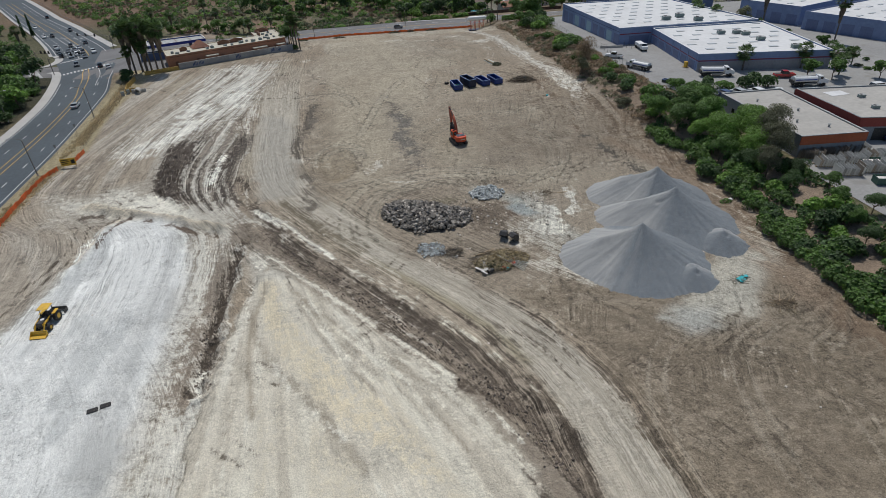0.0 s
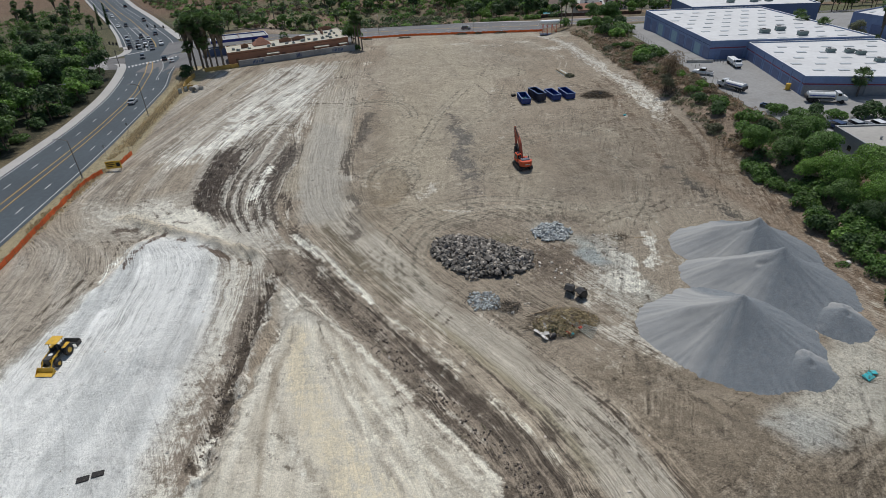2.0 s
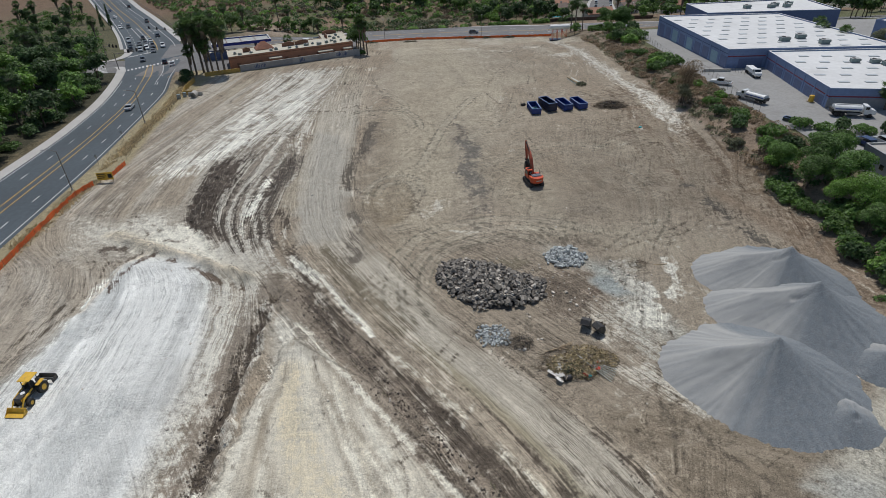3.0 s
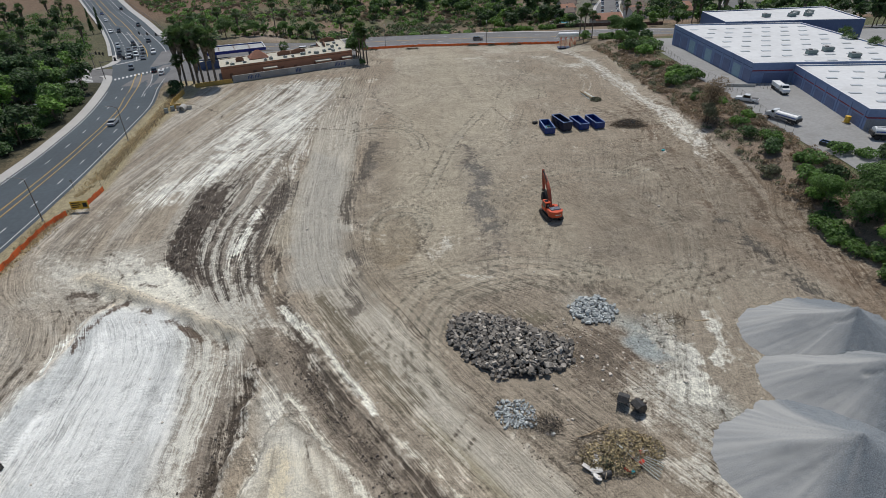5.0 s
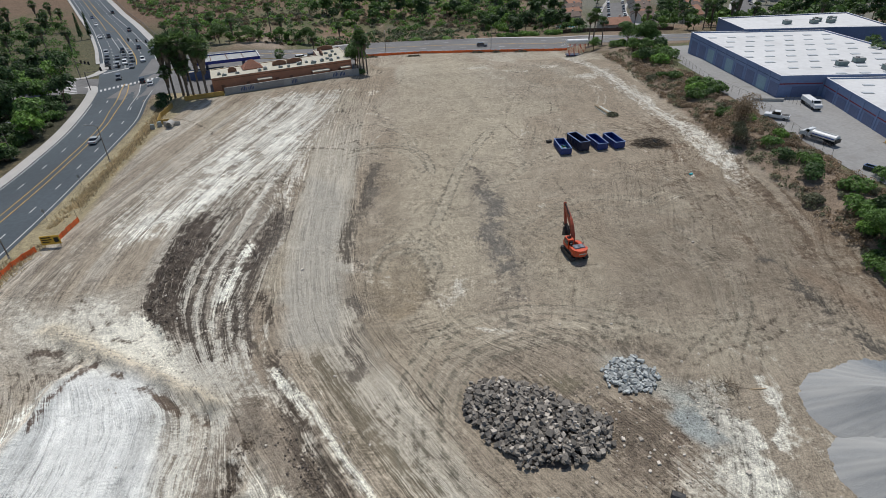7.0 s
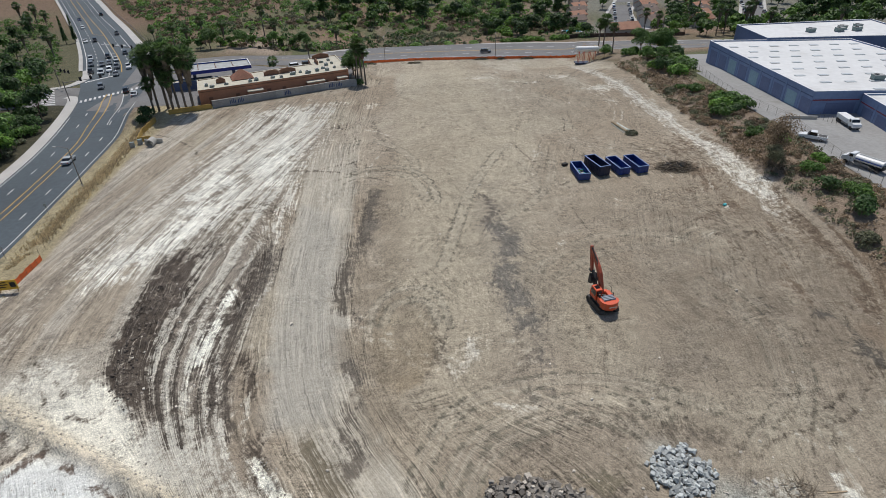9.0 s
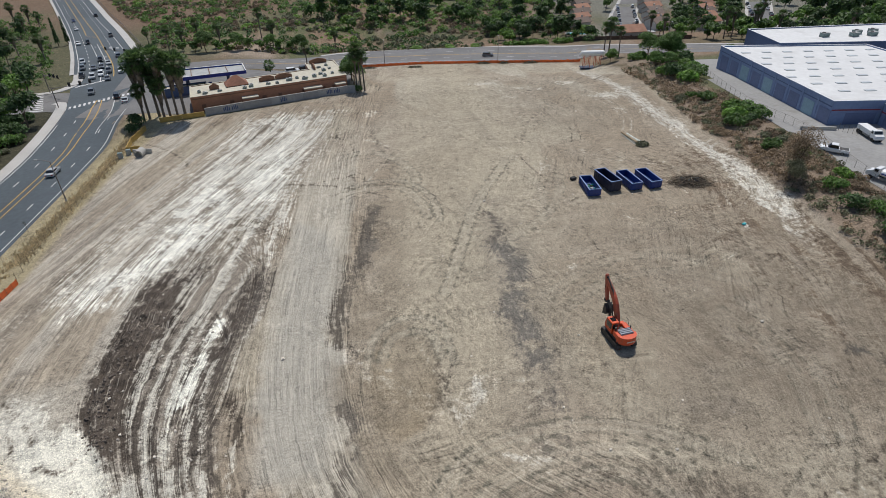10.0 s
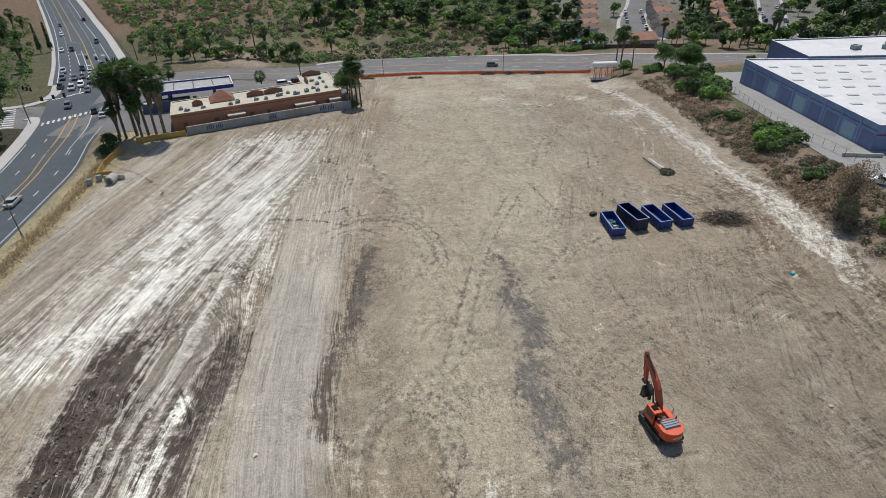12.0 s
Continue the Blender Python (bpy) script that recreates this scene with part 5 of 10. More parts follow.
    ragged = add(calc("MULTIPLY", broad, 1.5), calc("MULTIPLY", lines, 1.2), calc("MULTIPLY", scores, 0.5), calc("MULTIPLY", fine, 1.1), calc("MULTIPLY", crumb, 0.5), mid(noise_at(co, 0.45, 8, 0.72), 1.4))
    under = attr("soil")
    for k, name, way in ((0, "soil_dark", -1.0), (1, "soil_pale", 1.0)):
        edge = n.new("ShaderNodeMapRange")
        edge.interpolation_type = "SMOOTHSTEP"
        edge.inputs["From Min"].default_value, edge.inputs["From Max"].default_value = 0.12, 0.92
        ln(calc("ADD", share.outputs[k], calc("MULTIPLY", ragged, way)), edge.inputs["Value"])
        here = n.new("ShaderNodeMapRange")
        here.inputs["From Min"].default_value, here.inputs["From Max"].default_value = 0.02, 0.30
        ln(share.outputs[k], here.inputs["Value"])
        blend = n.new("ShaderNodeMix")
        blend.data_type = "RGBA"
        ln(calc("MULTIPLY", edge.outputs[0], here.outputs[0]), blend.inputs["Factor"])
        ln(under, blend.inputs["A"])
        ln(attr(name), blend.inputs["B"])
        under = blend.outputs["Result"]
    ln(under, mul.inputs[0])
    ln(calc("MAXIMUM", gain, 0.25), mul.inputs["Scale"])
    ln(mul.outputs[0], bsdf.inputs["Base Color"])
    bump = n.new("ShaderNodeBump")
    bump.inputs["Strength"].default_value, bump.inputs["Distance"].default_value = 1.0, 0.22
    ln(add(calc("MULTIPLY", broad, 0.8), calc("MULTIPLY", lines, 0.4), calc("MULTIPLY", cleats, 0.6), calc("MULTIPLY", calc("ADD", fine, calc("MULTIPLY", crumb, 0.35)), loose), calc("MULTIPLY", grit, 0.12), clods), bump.inputs["Height"])
    ln(bump.outputs["Normal"], bsdf.inputs["Normal"])
    return m


M["soil"] = soil_material()
ground_mesh.materials.append(M["soil"])
ground = tagged(new("ground", ground_mesh), "graded bare earth with pale silt, dark soil and crawler tracks", "ground", kind="structure")


def ground_z(x, y):
    """The height of the built ground at a place."""
    i = int(np.clip(np.searchsorted(gy[:, 0], y) - 1, 0, rows_ - 2))
    j = int(np.clip(np.searchsorted(gx[0], x) - 1, 0, cols_ - 2))
    fx = (x - gx[0, j]) / (gx[0, j + 1] - gx[0, j])
    fy = (y - gy[i, 0]) / (gy[i + 1, 0] - gy[i, 0])
    return float((gz[i, j] * (1 - fx) + gz[i, j + 1] * fx) * (1 - fy) + (gz[i + 1, j] * (1 - fx) + gz[i + 1, j + 1] * fx) * fy)


# ---- roads ----
def resample(points, n):
    c = smooth_line(points, 10)
    s = np.concatenate([[0], np.cumsum(np.hypot(*np.diff(c, axis=0).T))])
    t = np.linspace(0, s[-1], n)
    return np.stack([np.interp(t, s, c[:, 0]), np.interp(t, s, c[:, 1])], -1), s[-1]


class Way:
    """A road between two edge lines; place() gives a spot on it by its length and the fraction across."""

    def __init__(self, left, right, n):
        self.a, la = resample(left, n)
        self.b, lb = resample(right, n)
        self.n, self.length = n, (la + lb) / 2

    def place(self, s, f):
        t = np.clip(s / self.length, 0, 1) * (self.n - 1)
        i = int(min(t, self.n - 2))
        k = t - i
        a = self.a[i] * (1 - k) + self.a[i + 1] * k
        b = self.b[i] * (1 - k) + self.b[i + 1] * k
        return a * (1 - f) + b * f

    def band(self, name, f0, f1, s0, s1, lift, mat, parent, across=1, pitch=4.0):
        """A strip of the road that lies on it, with its edges turned down."""
        n = max(2, int((s1 - s0) / pitch) + 1)
        verts, faces = [], []
        for s in np.linspace(s0, s1, n):
            for f in np.linspace(f0, f1, across + 1):
                x, y = self.place(s, f)
                verts.append((x, y, hz(x, y) + lift))
        for i in range(n - 1):
            for j in range(across):
                k = i * (across + 1) + j
                faces.append((k, k + 1, k + across + 2, k + across + 1))
        return mesh_part(name, verts, faces, mat, parent)

    def heading(self, s):
        p, q = self.place(s - 1, 0.5), self.place(s + 1, 0.5)
        return math.degrees(math.atan2(q[1] - p[1], q[0] - p[0]))


W_EDGE = [(-89, 0), (-89, 60), (-89.2, 110), (-89.7, 158), (-91, 177), (-94.3, 201), (-101.4, 230), (-108, 248), (-116, 266), (-126.6, 290), (-147, 332), (-180.5, 394), (-251, 516), (-340, 665)]
E_EDGE = [(-71, 0), (-71, 60), (-71.2, 105), (-71.9, 145), (-74, 175), (-75.4, 190), (-77.3, 206), (-82.2, 232), (-88, 251), (-96, 276), (-106.7, 304), (-132, 351), (-161.6, 404.5), (-222.8, 509.5), (-312, 655)]
arterial = Way(W_EDGE, E_EDGE, 160)
road = thing("road", Matrix(), "dark asphalt main road with lane markings", "road", kind="structure")
arterial.band("carriageway", 0, 1, 0, arterial.length, 0.05, M["asphalt"], road, across=6, pitch=3.0)
CROSS_S = 262.0
LIFT = 0.10
def slant(rows, width, paint):
    """A painted line that wanders across the road: rows of length and fraction."""
    ss, ff = zip(*rows)
    n_ = max(2, int((ss[-1] - ss[0]) / 5))
    for s0, s1 in zip(np.linspace(ss[0], ss[-1], n_ + 1)[:-1], np.linspace(ss[0], ss[-1], n_ + 1)[1:]):
        f0, f1 = np.interp(s0, ss, ff), np.interp(s1, ss, ff)
        quad = [arterial.place(s0, f0 - width), arterial.place(s0, f0 + width), arterial.place(s1, f1 + width), arterial.place(s1, f1 - width)]
        mesh_part("line", [(x, y, hz(x, y) + LIFT) for x, y in quad], [(0, 1, 2, 3)], M[paint], road)


for rows in (((90, 0.03), (225, 0.03)), ((90, 0.95), (236, 0.95)), ((292, 0.06), (351, 0.05), (440, 0.09), (560, 0.09)), ((300, 0.88), (372, 0.85), (449, 0.80), (560, 0.80)), ((281, 0.40), (365, 0.34)), ((285, 0.485), (365, 0.455)), ((216, 0.72), (256, 0.68))):
    slant(rows, 0.006, "paint_white")
for rows in (((90, 0.455), (204, 0.45), (216, 0.40), (243, 0.385), (253, 0.43)), ((90, 0.56), (204, 0.53), (230, 0.50), (253, 0.50)), ((290, 0.575), (344, 0.545), (384, 0.54), (438, 0.51), (560, 0.50)), ((391, 0.33), (438, 0.36), (492, 0.35), (560, 0.35)), ((384, 0.535), (391, 0.33))):
    slant(rows, 0.007, "paint_yellow")
for f, s0, s1, gap in ((0.25, 84, 236, 11.0), (0.76, 84, 238, 11.0), (0.22, 288, 540, 8.0), (0.68, 300, 540, 8.0)):
    for s in np.arange(s0, s1, gap):
        arterial.band("lane_dash", f - 0.007, f + 0.007, s, s + 2.6, LIFT, M["paint_white"], road, pitch=3.0)
# the crossing lies aslant to the road
for k in range(15):
    f = -0.02 + k * 0.066
    arterial.band("crosswalk_bar", f, f + 0.034, 240.5 + 23 * f, 243.5 + 23 * f, LIFT, M["paint_white"], road, pitch=3.0)
for k in range(13):
    f = 0.06 + k * 0.036
    arterial.band("stop_line", f, f + 0.0358, 272.0 + 27 * (f - 0.06), 273.2 + 27 * (f - 0.06), LIFT, M["paint_white"], road, pitch=1.2)
for f in (0.41, 0.50, 0.66, 0.78):
    for s0 in ((330, 356) if f < 0.6 else (352, 354)):
        arterial.band("turn_arrow", f - 0.03, f + 0.03, s0, s0 + 1.0, LIFT, M["paint_white"], road, pitch=1.0)

SIDE_NEAR = [(-100, 262), (-84, 283), (-64, 295), (-44, 300), (-23.6, 304), (15.4, 303.5), (66, 296.5), (110, 287), (170, 268), (260, 236)]
SIDE_FAR = [(-108, 296), (-91, 303), (-61.5, 312), (-39, 324), (-25.9, 328.5), (-6.7, 330.5), (41.8, 328), (101, 315), (180, 294), (275, 262)]
side_way = Way(SIDE_NEAR, SIDE_FAR, 110)
side_road = thing("road", Matrix(), "weathered grey asphalt side road behind the site", "road", kind="structure")
side_way.band("carriageway", 0, 1, 0, side_way.length, 0.06, M["old_asphalt"], side_road, across=4)
side_way.band("line", 0.49, 0.50, 40, side_way.length, 0.072, M["paint_yellow"], side_road)
side_way.band("line", 0.515, 0.525, 40, side_way.length, 0.072, M["paint_yellow"], side_road)
side_way.band("line", 0.07, 0.08, 60, side_way.length, 0.072, M["paint_white"], side_road)
for s in np.arange(30, 260, 9.0):
    for f in (0.28, 0.75):
        side_way.band("lane_dash", f - 0.006, f + 0.006, s, s + 2.8, 0.074, M["paint_white"], side_road)
west_leg = Way([(-103, 236), (-112, 240), (-140, 232), (-190, 214)], [(-114, 262), (-121, 262), (-146, 251), (-196, 233)], 20)
leg_road = thing("road", Matrix(), "short asphalt side street with a worn crosswalk", "road", kind="structure")
west_leg.band("carriageway", 0, 1, 0, west_leg.length, 0.055, M["old_asphalt"], leg_road, across=2)
for k in range(9):
    west_leg.band("crosswalk_bar", 0.04 + k * 0.108, 0.085 + k * 0.108, 9.0, 13.0, 0.075, M["paint_white"], leg_road)


def kerb(name, edge, out, width, lift, label, s0=0.0, s1=None, mat="sidewalk", step_m=3.0):
    """A raised walk with a kerb along an edge line; out is +1 or -1, the side on which it lies."""
    c, length = resample(edge, 200)
    seg = np.linspace(0, 1, 200) * length
    keep = (seg >= s0) & (seg <= (s1 or length))
    c = c[keep][:: max(1, int(step_m / (length / 200)))]
    verts, faces = [], []
    for i in range(len(c)):
        d = c[min(i + 1, len(c) - 1)] - c[max(i - 1, 0)]
        nrm = np.array([-d[1], d[0]]) / np.hypot(*d) * out
        p, q = c[i], c[i] + nrm * width
        za, zb = hz(*p), hz(*q)
        top = max(za, zb) + lift
        verts += [(*p, za - 0.2), (*p, za + lift), (*q, zb + lift), (*q, zb - 0.3)]
    for i in range(len(c) - 1):
        for j in range(3):
            k = i * 4 + j
            f = (k, k + 1, k + 5, k + 4)
            faces.append(f if out > 0 else f[::-1])
    ob = mesh_part(name, verts, faces, M[mat])
    return tagged(ob, label, "pavement", kind="structure")


kerb("pavement", W_EDGE[:8] + [(-113, 251)], 1, 3.0, 0.18, "pale concrete pavement with a kerb along the road", 40)
kerb("pavement", E_EDGE[10:], -1, 3.2, 0.18, "wide pale concrete pavement beside the upper road")
kerb("pavement", W_EDGE[9:], 1, 1.4, 0.18, "narrow concrete kerb beside the upper road")
kerb("pavement", SIDE_FAR[3:], 1, 2.2, 0.18, "concrete pavement along the side road")
kerb("pavement", [(-126.6, 290), (-121, 277), (-121, 266), (-129, 262), (-150, 254)], 1, 3.2, 0.18, "concrete pavement round the street corner")


def sheet(name, outline, lift, mat, label, category, pitch=5.0):
    """A paved area that follows the land: a grid cut to its outline."""
    p = np.array(outline, float)
    xs = np.arange(p[:, 0].min(), p[:, 0].max() + pitch, pitch)
    ys = np.arange(p[:, 1].min(), p[:, 1].max() + pitch, pitch)
    cx, cy = np.meshgrid((xs[:-1] + xs[1:]) / 2, (ys[:-1] + ys[1:]) / 2)
    keep = in_poly(cx, cy, outline, 0.01) > 0.5
    ids, verts, faces = {}, [], []

    def vid(i, j):
        if (i, j) not in ids:
            ids[(i, j)] = len(verts)
            verts.append((xs[j], ys[i], hz(xs[j], ys[i]) + lift))
        return ids[(i, j)]

    for i, j in zip(*np.nonzero(keep)):
        faces.append((vid(i, j), vid(i, j + 1), vid(i + 1, j + 1), vid(i + 1, j)))
    return tagged(mesh_part(name, verts, faces, M[mat]), label, category, kind="structure")


sheet("pavement", [(84, 64), (86.5, 120), (84, 150), (84.5, 200), (87.5, 236), (90, 258), (150, 262), (235, 255), (235, 60)], 0.12, "yard", "stained grey concrete yard between the warehouses", "pavement", 2.0)
sheet("pavement", [(-98, 232), (-80, 226), (-62, 224), (-20, 241), (-20, 262), (-26, 294), (-44, 298), (-64, 293), (-84, 280), (-96, 264)], 0.07, "old_asphalt", "grey asphalt forecourt round the shops and pumps", "pavement", 2.0)
for lane_edge in (([(104, 362), (121, 420), (147, 480), (172, 560)], [(121, 360), (134, 420), (160, 478), (186, 556)]), ([(172, 345), (181, 376), (224, 458), (262, 540)], [(183, 340), (192, 372), (235, 454), (273, 535)])):
    lane_way = Way(*lane_edge, 24)
    street = thing("road", Matrix(), "grey residential street with parked cars", "road", kind="structure")
    lane_way.band("carriageway", 0, 1, 0, lane_way.length, 0.25, M["old_asphalt"], street, across=2)
    lane_way.band("walk", -0.16, 0, 0, lane_way.length, 0.36, M["sidewalk"], street)
    lane_way.band("walk", 1, 1.16, 0, lane_way.length, 0.36, M["sidewalk"], street)


# ---- buildings ----
def inset(outline, d):
    """The outline moved inwards by d."""
    p = np.array(outline, float)
    out = []
    for i in range(len(p)):
        a, b, c = p[i - 1], p[i], p[(i + 1) % len(p)]
        e0, e1 = (b - a) / np.hypot(*(b - a)), (c - b) / np.hypot(*(c - b))
        n0, n1 = np.array([-e0[1], e0[0]]), np.array([-e1[1], e1[0]])
        k = (n0 + n1) / (1 + n0 @ n1)
        out.append(tuple(b + k * d))
    return out


def ring(bm, outline, d, z0, z1):
    """A wall of thickness d that runs round an outline."""
    inner = inset(outline, d)
    n = len(outline)
    rows = [[bm.verts.new((x, y, z)) for x, y in o] for o, z in ((outline, z0), (outline, z1), (inner, z1), (inner, z0))]
    for k in range(4):
        a, b = rows[k], rows[(k + 1) % 4]
        for i in range(n):
            j = (i + 1) % n
            bm.faces.new((a[i], a[j], b[j], b[i]))


def on_wall(p, q, along, z, out):
    """A pose on the wall from p to q, x along it, y outwards."""
    p, q = np.array(p, float), np.array(q, float)
    d = (q - p) / np.hypot(*(q - p))
    c = p + d * along + np.array([d[1], -d[0]]) * out
    return pose(c[0], c[1], z, 0, 0, math.degrees(math.atan2(d[1], d[0])))


def wall_box(p, q, along, width, z0, z1, deep, bevel=0.0):
    """A box against the wall from p to q, standing out of it by deep."""
    return boxes((-width / 2, -deep, z0, width / 2, 0.02, z1), bevel=bevel, m=on_wall(p, q, along, 0, 0))


def flat_building(name, outline, z0, z1, wall, roof, label, category="warehouse", lip=0.35, cap=None):
    e = thing(name, Matrix(), label, category)
    bm = bmesh.new()
    prism(bm, outline, z0, z1 - lip)
    part("wall", bm, M[wall], e)
    bm = bmesh.new()
    prism(bm, inset(outline, 0.26), z1 - lip - 0.02, z1 - lip + 0.05)
    part("roof", bm, M[roof], e)
    bm = bmesh.new()
    ring(bm, outline, 0.25, z1 - lip, z1)
    part("parapet", bm, M[wall], e)
    bm = bmesh.new()
    ring(bm, inset(outline, -0.05), 0.35, z1 + 0.004, z1 + 0.09)
    part("coping", bm, M[cap or wall], e)
    return e


def add_rows(e, spots, bm_maker, name, mat):
    """Alike parts on one mesh, set at poses."""
    first = part(name, bm_maker(), mat, e)
    first.matrix_basis = spots[0]
    for m in spots[1:]:
        twin(first, m, e)


B1 = [(94.9, 188.6), (106.2, 187.7), (143, 183.5), (138, 238), (95.4, 243.4)]
B2 = [(100.7, 150.2), (136.2, 141.6), (144.5, 183), (106.2, 187.3)]
ware1 = flat_building("warehouse", B1, 1.2, 8.15, "wall_blue", "roof_white", "blue-grey warehouse with a white flat roof and skylights", cap="white_metal")
ware2 = flat_building("warehouse", B2, 1.6, 7.5, "wall_blue", "roof_white", "blue warehouse with loading doors and a red stripe", cap="white_metal")


def skylight():
    return boxes((-1.25, -0.55, 0, 1.25, 0.55, 0.16), bevel=0.05)


def roof_grid(outline, z, dx, dy, turn, margin):
    """Poses on a skewed grid within an outline."""
    p = np.array(outline)
    cx, cy = p.mean(0)
    spots = []
    for i in range(-12, 13):
        for j in range(-12, 13):
            lx, ly = i * dx + (j % 2) * dx / 2, j * dy
            x = cx + lx * math.cos(turn) - ly * math.sin(turn)
            y = cy + lx * math.sin(turn) + ly * math.cos(turn)
            if in_poly(np.array([x]), np.array([y]), inset(outline, margin), 0.01)[0] > 0.5:
                spots.append(pose(x, y, z, 0, 0, math.degrees(turn)))
    return spots


add_rows(ware1, roof_grid(B1, 7.84, 6.1, 6.4, -0.06, 2.0), skylight, "skylight", M["skylight"])
add_rows(ware2, roof_grid(B2, 7.2, 6.1, 6.4, -0.2, 2.0), skylight, "skylight", M["skylight"])
# panels and doors of the warehouses
wp, wq = B1[4], B1[0]
run = math.hypot(wq[0] - wp[0], wq[1] - wp[1])
for k in range(9):
    a = 2.5 + k * 6.1
    part("door_panel", wall_box(wp, wq, a + 1.5, 4.2, 1.3, 6.0, 0.06), M["door_teal" if k in (2, 4, 7) else "door_blue"], ware1)
    part("pilaster", wall_box(wp, wq, a - 1.6, 0.5, 1.2, 7.8, 0.1), M["wall_blue"], ware1)
part("stripe", wall_box(wp, wq, run / 2, run, 6.7, 6.95, 0.05), M["band_blue"], ware1)
part("door_panel", wall_box(B1[0], B1[1], 7.0, 7.0, 1.6, 5.4, 0.06), M["door_blue"], ware1)
part("stripe", wall_box(B1[0], B1[1], 5.6, 11.0, 5.9, 6.2, 0.05), M["stripe_red"], ware1)
wp, wq = B2[3], B2[0]
run = math.hypot(wq[0] - wp[0], wq[1] - wp[1])
for k in range(6):
    a = 3.6 + k * 6.0
    part("door_panel", wall_box(wp, wq, a, 4.0, 1.9, 5.1, 0.06), M["door_blue"], ware2)
    part("pilaster", wall_box(wp, wq, a + 2.8, 0.5, 1.7, 7.1, 0.12), M["wall_blue"], ware2)
part("stripe", wall_box(wp, wq, run / 2, run, 5.5, 5.75, 0.05), M["stripe_red"], ware2)
wp, wq = B2[0], B2[1]
run = math.hypot(wq[0] - wp[0], wq[1] - wp[1])
part("stripe", wall_box(wp, wq, run / 2, run, 5.4, 5.7, 0.05), M["stripe_red"], ware2)
part("base_band", wall_box(wp, wq, run / 2, run, 1.7, 5.2, 0.04), M["wall_grey"], ware2)
for k in range(6):
    part("pilaster", wall_box(wp, wq, 1 + k * 6.8, 0.7, 1.7, 5.3, 0.2), M["wall_grey"], ware2)


def roof_unit(x, y, z, turn, grand, label):
    """An air unit on a roof: body on skids, hood, fan ring."""
    e = thing("roof_unit", pose(x, y, z, 0, 0, turn), label, "air unit", group="air units on the roofs")
    s = grand
    part("cabinet", boxes((-1.1 * s, -0.8 * s, 0.15, 1.1 * s, 0.8 * s, 1.1 * s), bevel=0.05), M["unit_green"], e)
    part("lid", boxes((-1.15 * s, -0.85 * s, 1.1 * s, 1.15 * s, 0.85 * s, 1.17 * s)), M["unit_grey"], e)
    part("hood", boxes((1.1 * s, -0.5 * s, 0.4 * s, 1.5 * s, 0.5 * s, 0.95 * s), bevel=0.05), M["unit_grey"], e)
    part("fan_ring", tubes(((-0.4 * s, 0, 1.17 * s), (-0.4 * s, 0, 1.3 * s), 0.5 * s), n=12), M["black_steel"], e)
    for yy in (-0.6, 0.6):
        part("skid", boxes((-1.2 * s, yy * s - 0.08, 0, 1.2 * s, yy * s + 0.08, 0.15)), M["unit_grey"], e)
    return e


for x, y in ((116, 196.5), (122.5, 199), (125, 191)):
    roof_unit(x, y, 7.85, -6, 1.15, "grey-green air unit on the white warehouse roof")
for x, y in ((121.5, 172), (126, 170.5), (127.5, 168), (127, 160), (129.5, 148)):
    roof_unit(x, y, 7.2, -12, 0.95, "grey-green air unit on the white warehouse roof")
back = flat_building("warehouse", [(112.5, 241), (141, 238.5), (160, 236), (162, 262), (113.5, 262)], 0.5, 8.8, "band_blue", "roof_white", "dark blue warehouse with a white roof behind another", cap="white_metal")
for x, y in ((131, 248), (140, 247), (143, 250), (146, 247), (149, 251)):
    roof_unit(x, y, 8.5, 10, 1.1, "grey-green air unit on the white warehouse roof")
far1 = flat_building("warehouse", [(163.5, 187), (173, 161), (225, 172), (214, 202)], 2, 8.5, "wall_blue", "roof_white", "pale blue warehouse with a white flat roof", cap="band_blue")
far2 = flat_building("warehouse", [(158, 215), (166, 192), (235, 216), (228, 246)], 2, 9.0, "wall_blue", "roof_white", "long pale blue warehouse with a white roof", cap="band_blue")
for e, p, q in ((far1, (163.5, 187), (173, 161)), (far2, (158, 215), (166, 192))):
    for k in range(4):
        part("door_panel", wall_box(p, q, 3.5 + k * 6, 4.0, 2.6, 6.2, 0.06), M["door_blue"], e)
for e, o, z in ((far1, [(163.5, 187), (173, 161), (225, 172), (214, 202)], 8.2), (far2, [(158, 215), (166, 192), (235, 216), (228, 246)], 8.7)):
    add_rows(e, roof_grid(o, z, 7.0, 7.0, 0.3, 2.5), skylight, "skylight", M["skylight"])
TAN = [(86.2, 90.5), (99.4, 89.0), (102.6, 118.4), (88.0, 119.6)]
tan = flat_building("workshop", TAN, 1.6, 6.4, "wall_grey", "roof_tan", "grey workshop with a tan flat roof and an orange band", "workshop", lip=0.25, cap="unit_grey")
part("fascia", wall_box(TAN[0], TAN[1], 6.65, 13.4, 4.6, 6.35, 0.08), M["band_orange"], tan)
part("plinth_band", wall_box(TAN[0], TAN[1], 6.65, 13.4, 1.7, 2.2, 0.05), M["unit_grey"], tan)
for a in (6.0, 22.5):
    w = part("window", wall_box(TAN[3], TAN[0], a, 1.3, 3.4, 4.6, 0.06), M["unit_grey"], tan)
    part("pane", wall_box(TAN[3], TAN[0], a, 1.1, 3.5, 4.5, 0.075), M["tinted_glass"], w)
